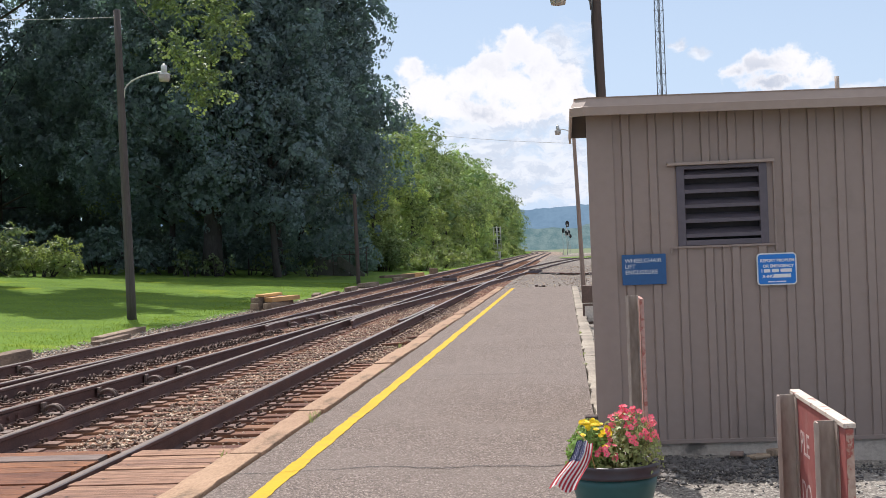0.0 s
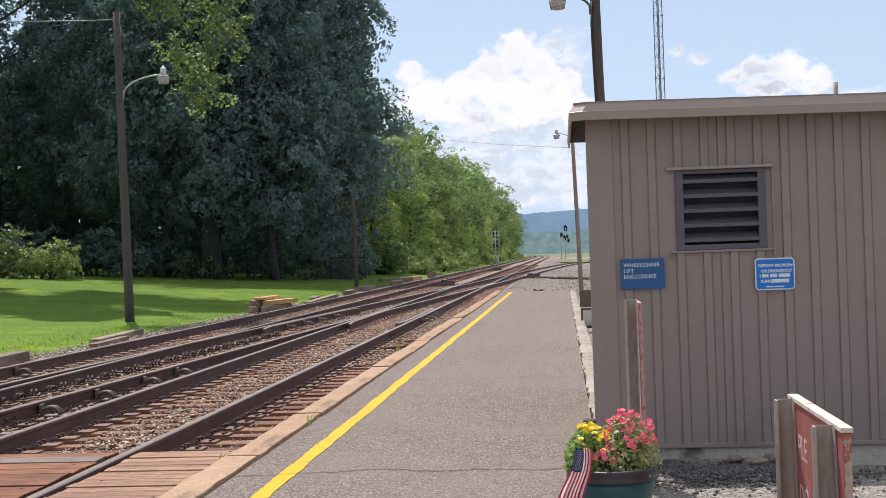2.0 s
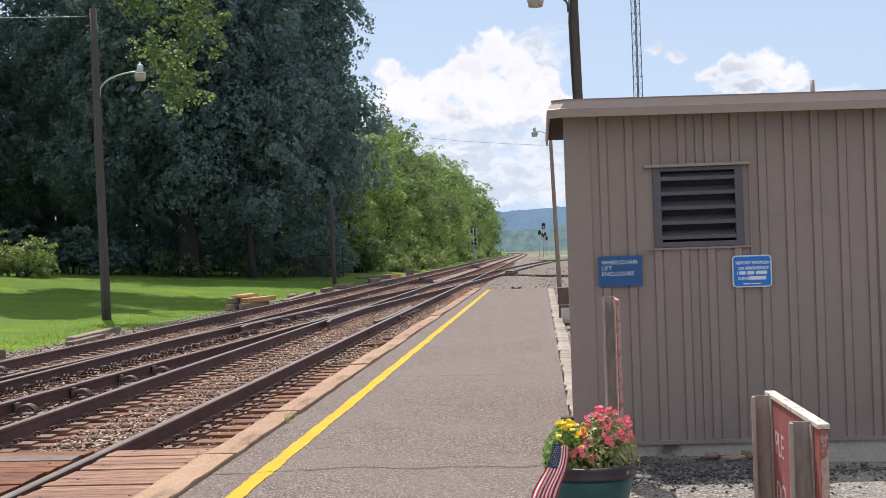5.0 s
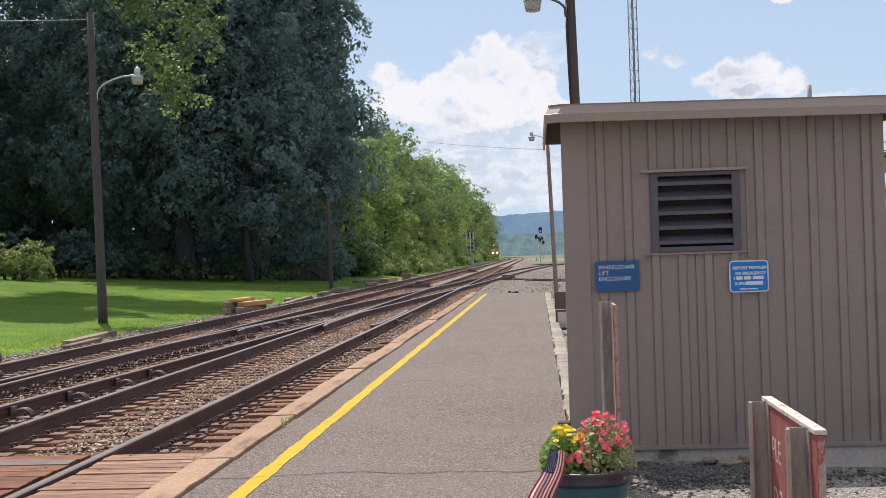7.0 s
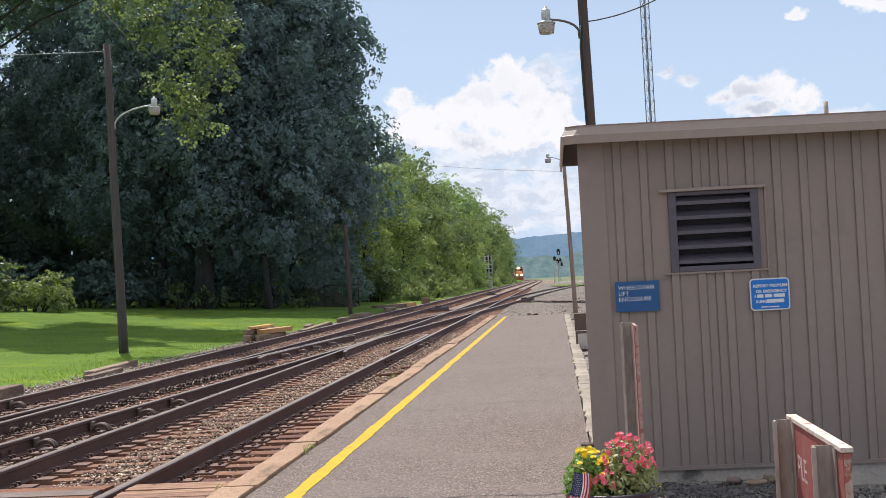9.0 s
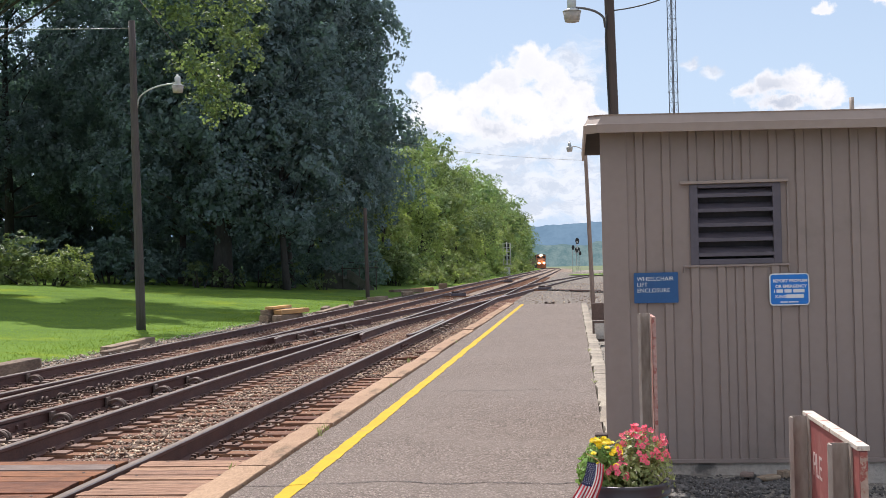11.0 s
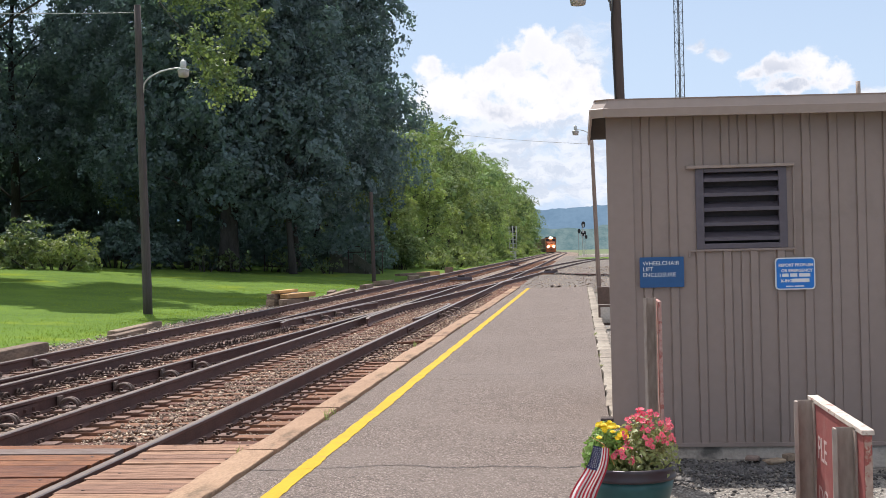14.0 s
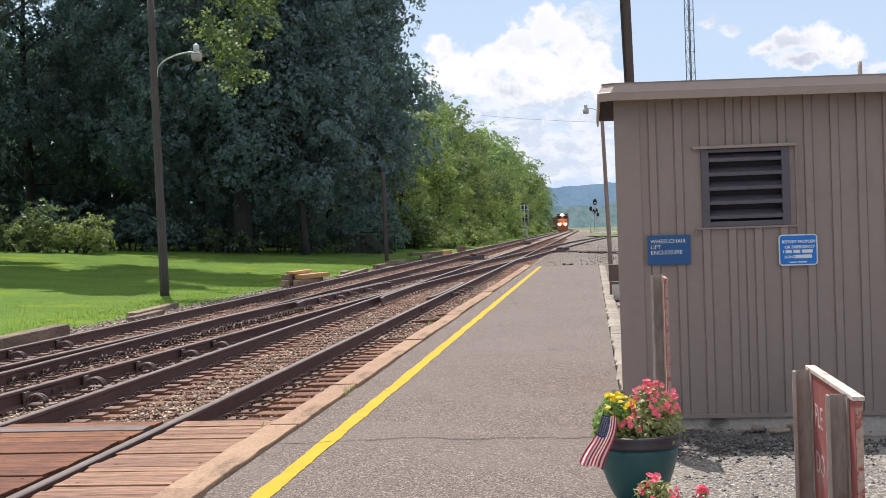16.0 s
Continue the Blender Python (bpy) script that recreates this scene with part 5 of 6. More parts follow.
hung_wire((1.02, 29.0, 7.0), (5.4, 30.5, 9.8), 0.55, 0.016, "dark cable looping up from the tall pole")

# utility boxes beside the platform
cabinet = thing("utility_cabinet", (0.46, 26.0, -0.14), "rusty brown double utility box beside the platform edge", "utility cabinet")
part("upper_box", boxed(-0.14, 0.14, -0.12, 0.12, 0.42, 0.76, 0.01), material("rusty_box", (0.15, 0.095, 0.075), (0.10, 0.065, 0.05), 0.8, coarse=4, fine=30), cabinet)
part("lower_box", boxed(-0.13, 0.15, -0.12, 0.12, 0.0, 0.40, 0.01), bpy.data.materials["rusty_box"], cabinet)
part("panel", boxed(-0.09, 0.12, -0.126, -0.121, 0.05, 0.36), CONCRETE, cabinet, "pale grey front panel")
part("panel", boxed(-0.10, 0.11, -0.126, -0.121, 0.46, 0.70), bpy.data.materials["rusty_box"], cabinet)

# lattice radio tower
tower = thing("radio_tower", (9.02, 115.0, -0.4), "slim grey steel lattice radio tower", "radio tower")
LEGS = [(0.46 * math.cos(radians(a)), 0.46 * math.sin(radians(a))) for a in (90, 210, 330)]
for lx, ly in LEGS:
    part("leg", tube(bmesh.new(), [(lx, ly, 0), (lx * 0.85, ly * 0.85, 45)], 0.04, 6), TOWER, tower)
for s in range(48):
    bm = bmesh.new()
    z0, z1 = s * 0.92, (s + 1) * 0.92
    k0, k1 = 1 - 0.15 * z0 / 45, 1 - 0.15 * z1 / 45
    for i in range(3):
        (ax, ay), (bx, by) = LEGS[i], LEGS[(i + 1) % 3]
        tube(bm, [(ax * k0, ay * k0, z0), (bx * k1, by * k1, z1)], 0.016, 4)
        tube(bm, [(bx * k0, by * k0, z0), (ax * k0, ay * k0, z0)], 0.014, 4)
        if s % 6 == 0:
            tube(bm, [(ax * k0 * 1.12, ay * k0 * 1.12, z0), (ax * k0 * 0.85, ay * k0 * 0.85, z0)], 0.07, 6)
    part("brace_bay", bm, TOWER, tower)
part("cable", tube(bmesh.new(), [(0.05, -0.2, 0), (0.05, -0.17, 45)], 0.05, 6), TOWER, tower)


# ---- signals ----
signal = thing("signal_mast", (0.60, 250.0, -0.3), "tall grey signal mast with black round-headed signals", "railway signal", "railway signals")
part("mast", tube(bmesh.new(), [(0, 0, 0), (0, 0, 6.2)], 0.10, 8), SIGNAL_GREY, signal)
part("mast", tube(bmesh.new(), [(-1.15, 0, 0), (-1.15, 0, 4.4)], 0.07, 8), SIGNAL_GREY, signal, "thin grey side mast")
for x, z, r in ((0.25, 6.0, 0.55), (-0.95, 4.75, 0.42), (0.55, 4.3, 0.45), (-0.1, 4.25, 0.45), (1.0, 3.6, 0.35)):
    bm = bmesh.new()
    tube(bm, [(x, -0.25, z), (x, -0.15, z)], r, 18)
    box(bm, x - r * 0.75, x + r * 0.75, -0.2, 0.2, z - 1.1 * r, z + 0.2)
    part("signal_head", bm, SIGNAL_BLACK, signal, "black signal head")
for x, z in ((0.25, 5.75), (0.2, 4.6), (0.55, 3.9), (-0.3, 3.9)):
    part("plate", boxed(x - 0.2, x + 0.2, -0.30, -0.26, z - 0.22, z + 0.22), SIGNAL_GREY, signal)
signal.scale = (0.68, 0.68, 1.0)
ladder = bmesh.new()
for x in (0.45, 0.95):
    tube(ladder, [(x, 0.1, 0), (x - 0.2, 0.1, 4.6)], 0.035, 5)
for k in range(14):
    tube(ladder, [(0.44 - 0.013 * k, 0.1, 0.3 * k + 0.2), (0.94 - 0.013 * k, 0.1, 0.3 * k + 0.2)], 0.025, 4)
part("ladder", ladder, SIGNAL_GREY, signal)
signal_l = thing("signal_mast", (-10.35, 203.0, -0.3), "silver signal mast with ladder in front of the trees", "railway signal", "railway signals")
part("mast", tube(bmesh.new(), [(0, 0, 0), (0, 0, 6.9)], 0.13, 8), SIGNAL_GREY, signal_l)
for s in (-0.75, 0.75):
    part("ladder_rail", tube(bmesh.new(), [(s, -0.1, 2.2), (s, -0.1, 6.8)], 0.07, 6), SIGNAL_GREY, signal_l)
for k in range(6):
    part("rung", tube(bmesh.new(), [(-0.75, -0.1, 2.4 + 0.85 * k), (0.75, -0.1, 2.4 + 0.85 * k)], 0.06, 5), SIGNAL_GREY, signal_l)
for z in (6.1, 4.0):
    part("signal_head", boxed(-0.45, 0.45, 0.05, 0.5, z - 0.7, z + 0.7), SIGNAL_BLACK, signal_l, "dark signal head")
part("relay_case", boxed(-0.6, 0.6, -0.3, 0.5, 0.0, 1.7, 0.04), SIGNAL_GREY, signal_l, "pale relay case")
signal_l.scale = (0.76, 0.76, 0.76)


# ---- switch machines and debris by the rails ----
def switch_machine(at, turn, label):
    ob = thing("switch_machine", at, label, "switch machine", "switch machines", turn)
    part("case", boxed(-0.55, 0.45, -0.22, 0.22, 0.10, 0.34, 0.03), LOUVRE, ob)
    part("motor", tube(bmesh.new(), [(-0.5, 0, 0.40), (-0.05, 0, 0.40)], 0.12, 12), SPIKE, ob)
    part("lid", boxed(0.02, 0.43, -0.20, 0.20, 0.345, 0.40, 0.02), SPIKE, ob)
    part("bearer", boxed(-1.3, 1.3, -0.36, -0.16, -0.02, 0.095, 0.01), TIE, ob)
    part("bearer", boxed(-1.3, 1.3, 0.16, 0.36, -0.02, 0.095, 0.01), TIE, ob)
    part("rod", tube(bmesh.new(), [(-1.6, 0, 0.12), (-0.5, 0, 0.12)], 0.03, 6), RAIL, ob)
    ob.scale = (0.8, 0.8, 0.62)
    return ob


switch_machine((-1.75, 79.0, -0.2), 8, "black switch machine on timber bearers beside the rails")
switch_machine((-6.1, 69.0, -0.25), 4, "dark switch machine between the two tracks")
switch_machine((-6.1, 122.0, -0.25), 4, "dark switch machine between the two tracks")
for ax, ay, bx, by, r in ((-1.2, 77.5, 1.4, 70.5, 0.045), (0.2, 74.0, 2.6, 67.5, 0.04), (-1.6, 79.5, 0.4, 72.2, 0.035)):
    rod = thing("rail_scrap", (ax, ay, -0.12), "rusty length of rail lying on the gravel", "scrap rail", "scrap by the rails")
    part("length", tube(bmesh.new(), [(0, 0, 0), (bx - ax, by - ay, 0)], r, 6), RAIL, rod)
u = rng.uniform(0, 1, 220)
lay = np.stack([-1.4 + 4.2 * u + rng.normal(0, 0.22, 220), 78.5 - 11.0 * u + rng.normal(0, 0.5, 220), np.full(220, -0.16)], 1)
tagged(new("rubble", stones("rubble", lay, rng.uniform(0.05, 0.15, 220), DARK_STONE)), "dark track debris strewn on the gravel", "rubble", "", "stuff")
scrap = thing("scrap_heap", (-1.05, 51.5, -0.2), "small heap of rusty track scrap on the gravel", "scrap heap")
for k in range(6):
    bx, by = random.uniform(-0.15, 0.2), random.uniform(-0.5, 0.5)
    part("scrap_piece", boxed(bx - 0.05, bx + 0.07, by - 0.12, by + 0.12, 0.0, random.uniform(0.05, 0.15), 0.02), SPIKE, scrap)


# ---- timbers beside the far track ----
def timber(at, size, turn, tilt, mat, label):
    ob = thing("timber", at, label, "timber", "timbers beside the track", turn)
    ob.rotation_euler[0] = radians(tilt)
    lx, ly, lz = size
    bm = boxed(-lx / 2, lx / 2, -ly / 2, ly / 2, 0, lz, 0.015)
    for v in bm.verts:
        v.co += Vector((0.012, 0.03, 0.012)) * noise.noise(v.co * 3 + Vector(at))
    part("beam", bm, mat, ob)
    return ob


OLD = "old weathered grey-brown squared timber lying beside the track"
NEW = "freshly sawn yellow-brown timber on the stack"
timber((-9.60, 20.8, -0.27), (0.27, 3.4, 0.22), 3, 0, OLD_TIMBER, OLD)
timber((-9.85, 22.9, -0.24), (0.2, 0.5, 0.12), 30, 0, OLD_TIMBER, OLD)
timber((-10.10, 28.7, -0.28), (0.26, 3.9, 0.15), 5, 0, OLD_TIMBER, OLD)
timber((-9.76, 27.2, -0.26), (0.2, 2.4, 0.09), 4, 0, OLD_TIMBER, OLD)
for k, (dx, dy, dz, ln, hh, m) in enumerate(((-0.36, 0.0, 0.0, 2.3, 0.20, OLD_TIMBER), (-0.02, 0.1, 0.0, 2.5, 0.20, OLD_TIMBER), (-0.30, 0.05, 0.205, 2.2, 0.17, OLD_TIMBER), (0.06, 0.35, 0.205, 2.4, 0.15, NEW_TIMBER), (-0.33, 0.1, 0.38, 2.1, 0.09, NEW_TIMBER))):
    timber((-9.30 + dx, 41.6 + dy, -0.22 + dz), (0.28, ln, hh), -9 + 5 * math.sin(k * 2.0), 0, m, NEW if m is NEW_TIMBER else OLD)
timber((-8.95, 47.6, -0.24), (0.26, 2.6, 0.20), -12, 4, OLD_TIMBER, OLD)
timber((-9.6, 49.6, -0.24), (0.26, 2.4, 0.20), 8, 0, OLD_TIMBER, OLD)
timber((-9.75, 58.8, -0.24), (0.3, 2.6, 0.18), 2, 0, OLD_TIMBER, OLD)
timber((-9.9, 65.0, -0.24), (0.4, 2.8, 0.20), -6, 0, OLD_TIMBER, OLD)
timber((-10.6, 82.0, -0.22), (0.35, 4.0, 0.24), -22, 0, OLD_TIMBER, OLD)
timber((-9.9, 84.5, -0.22), (0.4, 3.2, 0.26), -14, 0, NEW_TIMBER, NEW)
timber((-9.3, 92.0, -0.22), (0.6, 0.6, 0.42), 5, 0, OLD_TIMBER, OLD)
timber((-9.6, 74.5, -0.22), (0.6, 2.4, 0.22), 10, 0, OLD_TIMBER, OLD)

SCRAP = "short split brown timber offcut lying on the ballast"
for x, y, ln, hh, turn in ((-3.05, 23.0, 0.5, 0.05, -52), (-2.90, 24.8, 0.4, 0.035, -30), (-2.62, 21.6, 0.35, 0.045, -20), (-2.6, 25.8, 0.4, 0.03, 12)):
    timber((x, y, -0.235), (0.13, ln, hh), turn, 0, TIE, SCRAP)
# broken timber and a stake beside the shed wall
for x, y, ln, hh, turn, m in ((1.38, 9.78, 0.17, 0.035, -50, OLD_TIMBER), (1.52, 9.92, 0.10, 0.05, 20, OLD_TIMBER), (1.24, 9.96, 0.10, 0.03, 75, POLE_BROWN)):
    timber((x, y, -0.205), (0.10, ln, hh), turn, 0, m, "broken piece of timber lying against the shed wall")
timber((0.165, 9.95, 0.0), (0.10, 0.10, 0.125), 0, 0, POLE_DARK, "short dark timber stub standing at the shed corner")

# concrete steps with a rail, coloured dark for the shade of the trees
DIM_CONCRETE = material("dim_concrete", (0.13, 0.12, 0.10), (0.07, 0.075, 0.05), 0.95, coarse=2.0, fine=20.0, bump=0.5)
stair = thing("concrete_steps", (-13.6, 84.0, 0.0), "old grey concrete steps with a pipe rail in deep shade", "steps")
for k in range(8):
    part("step", boxed(-0.32 * k - 0.32, -0.32 * k, -0.9, 0.9, -0.3, 0.19 * (k + 1), 0.01), DIM_CONCRETE, stair)
for x in (-1.3, -0.2, 0.9):
    part("rail_post", tube(bmesh.new(), [(x, -0.98, 0.0), (x, -0.98, 1.82)], 0.03, 6), POLE_DARK, stair)
for z in (1.42, 1.80):
    part("handrail", tube(bmesh.new(), [(-1.4, -0.98, z), (1.05, -0.98, z)], 0.03, 6), POLE_DARK, stair)
bm = bmesh.new()
pts = [(-1.0, 0.70), (-1.0, 1.30), (-0.8, 1.32), (0.75, 0.12), (0.75, -0.3)]
ends = [[bm.verts.new((px, py, pz)) for px, pz in pts] for py in (-1.08, -0.92)]
for i in range(5):
    bm.faces.new((ends[0][i], ends[0][(i + 1) % 5], ends[1][(i + 1) % 5], ends[1][i]))
bm.faces.new(ends[0])
bm.faces.new(ends[1][::-1])
bmesh.ops.recalc_face_normals(bm, faces=bm.faces)
part("parapet", bm, DIM_CONCRETE, stair, "sloping concrete parapet, coloured dark for the shade")


# ---- station seen past the shed ----
station = thing("station_platform", (6.1, 24.0, -0.2), "low pale concrete station platform with tan edge", "platform")
part("slab", boxed(0.0, 16.0, 0.0, 14.0, -0.3, 0.20, 0.02), CONCRETE, station)
part("edge_beam", boxed(-0.02, 16.0, -0.12, -0.004, -0.3, 0.215, 0.01), KERB_PALE, station, "pale worn edge beam")
canopy = thing("station_canopy", (8.5, 31.0, 0.0), "tan and brown station canopy on slim dark posts", "canopy")
for px in (-0.24, 3.3, 6.8):
    part("post", tube(bmesh.new(), [(px, 0, 0), (px, 0, 2.78)], 0.038, 10), LOCO_BLACK, canopy, "slim dark post")
part("beam", boxed(-1.6, 9.0, -0.15, 0.15, 2.42, 2.66, 0.01), CANOPY, canopy)
bm = bmesh.new()
pts = [(-2.6, 2.74), (9.0, 4.35), (9.0, 4.60), (-2.6, 3.02)]
ends = [[bm.verts.new((px, py, pz)) for px, pz in pts] for py in (-1.6, 3.4)]
for i in range(4):
    bm.faces.new((ends[0][i], ends[0][(i + 1) % 4], ends[1][(i + 1) % 4], ends[1][i]))
bm.faces.new(ends[0][::-1])
bm.faces.new(ends[1])
part("soffit", bm, CANOPY, canopy)
bm = bmesh.new()
pts = [(-2.75, 3.03), (9.0, 4.61), (9.0, 4.70), (-2.75, 3.12)]
ends = [[bm.verts.new((px, py, pz)) for px, pz in pts] for py in (-1.75, 3.5)]
for i in range(4):
    bm.faces.new((ends[0][i], ends[0][(i + 1) % 4], ends[1][(i + 1) % 4], ends[1][i]))
bm.faces.new(ends[0][::-1])
bm.faces.new(ends[1])
part("roofing", bm, BROWN_ROOF, canopy, "brown shingled roofing")
part("lamp_tube", boxed(-0.9, 0.6, -0.5, -0.35, 2.66, 2.74, 0.01), WHITE, canopy)
fence = thing("slatted_fence", (7.6, 35.6, 0.0), "tan vertical slatted fence with two dark rails", "fence")
slat = mesh_of("slat", boxed(-0.055, 0.055, -0.015, 0.015, 0.0, 1.08, 0.004), FENCE)
for k in range(70):
    piece("slat", slat, fence, pose(k * 0.125, 0, 0))
for zz in (0.30, 0.72):
    part("rail", tube(bmesh.new(), [(-0.1, -0.05, zz), (8.8, -0.05, zz)], 0.025, 6), LOCO_BLACK, fence)
part("cap", boxed(-0.1, 8.8, -0.04, 0.04, 1.085, 1.13, 0.004), KERB_PALE, fence)
tank = thing("storage_tank", (14.6, 52.0, -0.3), "pale blue-grey upright storage tank", "tank")
part("shell", lathe(bmesh.new(), [(2.2, 0.0), (2.2, 3.55), (2.1, 3.62), (0.3, 3.9)], 40), TANK, tank, "", True)
depot = thing("depot_building", (17.0, 66.0, -0.3), "plain blue-grey metal depot building", "building")
part("wall", boxed(-6.0, 14.0, 0.0, 12.0, 0.0, 3.75), BLUE_GREY, depot)
part("eave_trim", boxed(-6.2, 14.2, -0.2, 12.2, 3.75, 4.0), WHITE, depot)
part("pipe", tube(bmesh.new(), [(-5.0, -0.10, 2.3), (6.0, -0.10, 2.3)], 0.06, 6), WHITE, depot)
mast = thing("aerial", (11.2, 32.0, 3.42), "thin leaning rooftop aerial", "aerial")
part("rod", tube(bmesh.new(), [(0, 0, 0), (-0.35, 0, 1.3)], 0.018, 6), WIRE, mast)
utility_pole((11.0, 64.0, -0.4), 6.9, 0.13, 0.10, "timber pole carrying wires behind the station", POLE)
utility_pole((31.0, 65.0, -0.4), 6.9, 0.13, 0.10, "timber pole carrying wires behind the station", POLE)
hung_wire((11.0, 64.0, 5.9), (31.0, 65.0, 5.9), 0.12, 0.02, "thin dark overhead wire beyond the station")
hung_wire((11.0, 64.0, 6.3), (31.0, 65.0, 6.3), 0.1, 0.02, "thin dark overhead wire beyond the station")


# ---- distant hills ----
def ridge(name, y, x0, x1, step, height, rough, mat, label, depth):
    bm = bmesh.new()
    prev = None
    n = int((x1 - x0) / step)
    for k in range(n + 1):
        x = x0 + step * k
        h = height(x) + rough * noise.noise(Vector((x / (step * 2.2), y, 0))) + 0.6 * rough * random.random()
        cur = [bm.verts.new((x, y - depth, -6)), bm.verts.new((x, y - depth * 0.4, h * 0.55)), bm.verts.new((x, y, h))]
        if prev:
            for i in range(2):
                bm.faces.new((prev[i], cur[i], cur[i + 1], prev[i + 1]))
        prev = cur
    structure(name, bm, mat, label, "hills")


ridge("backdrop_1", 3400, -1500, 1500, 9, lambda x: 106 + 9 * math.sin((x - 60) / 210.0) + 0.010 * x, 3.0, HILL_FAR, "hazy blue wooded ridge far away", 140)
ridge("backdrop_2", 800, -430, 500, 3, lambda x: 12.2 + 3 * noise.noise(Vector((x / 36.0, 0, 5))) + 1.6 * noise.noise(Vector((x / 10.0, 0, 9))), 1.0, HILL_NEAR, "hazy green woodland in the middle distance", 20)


# ---- trees ----
def crown_spots(lumps, per, rng_in, flat=0.8):
    """Leaf places on the outer shells of rounded lumps; (x, y, z, r) each."""
    spots, outs = [], []
    for lx, ly, lz, r in lumps:
        n = int(per * r * r)
        g = rng.normal(0, 1, (n, 3))
        g /= np.linalg.norm(g, axis=1)[:, None]
        bumps = 1 + 0.16 * np.sin(g[:, 0] * 5.1 + lx) * np.cos(g[:, 1] * 4.3 + ly) + 0.12 * np.sin(g[:, 2] * 7.0 + g[:, 0] * 6.0 + lz)
        d = r * bumps * rng.uniform(rng_in, 1.06, n) ** 0.5
        p = np.array((lx, ly, lz)) + g * d[:, None] * np.array((1, 1, flat))
        spots.append(p)
        outs.append(g + np.array((0, 0, 0.35)))
    return np.concatenate(spots), np.concatenate(outs)


def spray_spots(lumps, per, spread, count, flat=0.85, up=0.65):
    """Leaves gathered in drooping sprays at the ends of twigs all over the lumps: places and facings."""
    hubs, ways = crown_spots(lumps, per, 0.45, flat)
    n = len(hubs)
    axis = ways * (1.2 - up) + np.array((0, 0, up)) + rng.normal(0, 0.28, (n, 3))
    axis /= np.linalg.norm(axis, axis=1)[:, None]
    u = np.cross(axis, rng.normal(0, 1, (n, 3)))
    u /= np.linalg.norm(u, axis=1)[:, None] + 1e-9
    v = np.cross(axis, u)
    size = spread * rng.uniform(0.55, 1.25, n)
    rho = np.sqrt(rng.uniform(0.0, 1.0, (n, count)))
    ang = rng.uniform(0, 6.283, (n, count))
    lift = rng.normal(0, 0.16, (n, count)) - 0.40 * rho ** 2
    c, s = (rho * np.cos(ang))[..., None], (rho * 0.75 * np.sin(ang))[..., None]
    p = hubs[:, None] + size[:, None, None] * (u[:, None] * c + v[:, None] * s + axis[:, None] * lift[..., None])
    face = axis[:, None] + 0.45 * (u[:, None] * c + v[:, None] * s)
    return p.reshape(-1, 3), face.reshape(-1, 3)


def crown_lumps(width, z0, z1, n, lump, seed):
    r = random.Random(seed)
    out = []
    for k in range(n):
        u = (k + 0.5) / n
        z = z0 + (z1 - z0) * u
        reach = width * (math.sin(math.pi * (0.16 + 0.80 * u)) ** 0.7)
        a = k * 2.39996 + r.uniform(-0.4, 0.4)
        d = reach * math.sqrt(r.uniform(0.25, 1.0))
        out.append((d * math.cos(a), d * math.sin(a), z + r.uniform(-0.6, 0.6), lump * r.uniform(0.6, 1.4)))
    out.append((0, 0, (z0 + z1) * 0.5, lump * 1.5))
    out.append((0, 0, z0 + (z1 - z0) * 0.75, lump * 1.3))
    return out


def tree(at, height, width, seed, mat, label, leaf=0.2, per=6.5, lumps=30, lump=2.2, low=0.14, turn=0.0, trunk=0.38, sprays=0.0, spread=0.55, core_per=72, extra=(), core_leaf=(0.20, 0.36), up=0.65):
    ob = thing("tree", at, label, "tree", "trees beside the railway", turn)
    r = random.Random(seed)
    ls = crown_lumps(width, height * low + lump * 0.5, height - lump * 0.6, lumps, lump, seed) + list(extra)
    bm = bmesh.new()
    tube(bm, [(0.15 * math.sin(k + seed), 0.15 * math.cos(k * 1.3), -0.5 + height * 0.8 * k / 7) for k in range(8)], [trunk * (1.25 if k == 0 else 1.0) * (1 - 0.11 * k) for k in range(8)], 12)
    for lx, ly, lz, lr in ls[::2]:
        z0 = max(height * 0.15, lz - 0.5 * math.hypot(lx, ly) - 1.0)
        tube(bm, [(0, 0, z0), (lx * 0.5, ly * 0.5, z0 + (lz - z0) * 0.6), (lx, ly, lz)], [trunk * 0.24, trunk * 0.13, trunk * 0.05], 6)
    part("trunk", bm, BARK, ob)
    # some lumps get paler leaves that stand for sunlit patches
    bright = [q for q in ls if r.random() < sprays]
    if bright:
        spots, outs = spray_spots([(a * 1.06, b * 1.06, c + 0.2, d * 1.04) for a, b, c, d in bright], per * 0.35, spread, 24)
        piece("crown", leaves("crown", spots, outs, rng.uniform(0.6, 1.2, len(spots)) * leaf, LEAF_MID, 1.35), ob, Matrix.Identity(4))["label"] = "outer sprays in a lighter green, as if sunlit"
    spots, outs = spray_spots(ls, per, spread, 28, 0.85, up)
    core, core_out = crown_spots([(a, b, c, d * 0.64) for a, b, c, d in ls], core_per, 0.05)
    sizes = np.concatenate([rng.uniform(0.6, 1.35, len(spots)) * leaf, rng.uniform(*core_leaf, len(core))])
    me = leaves("crown", np.concatenate([spots, core]), np.concatenate([outs, core_out]), sizes, mat, 1.35)
    piece("crown", me, ob, Matrix.Identity(4))
    return ob


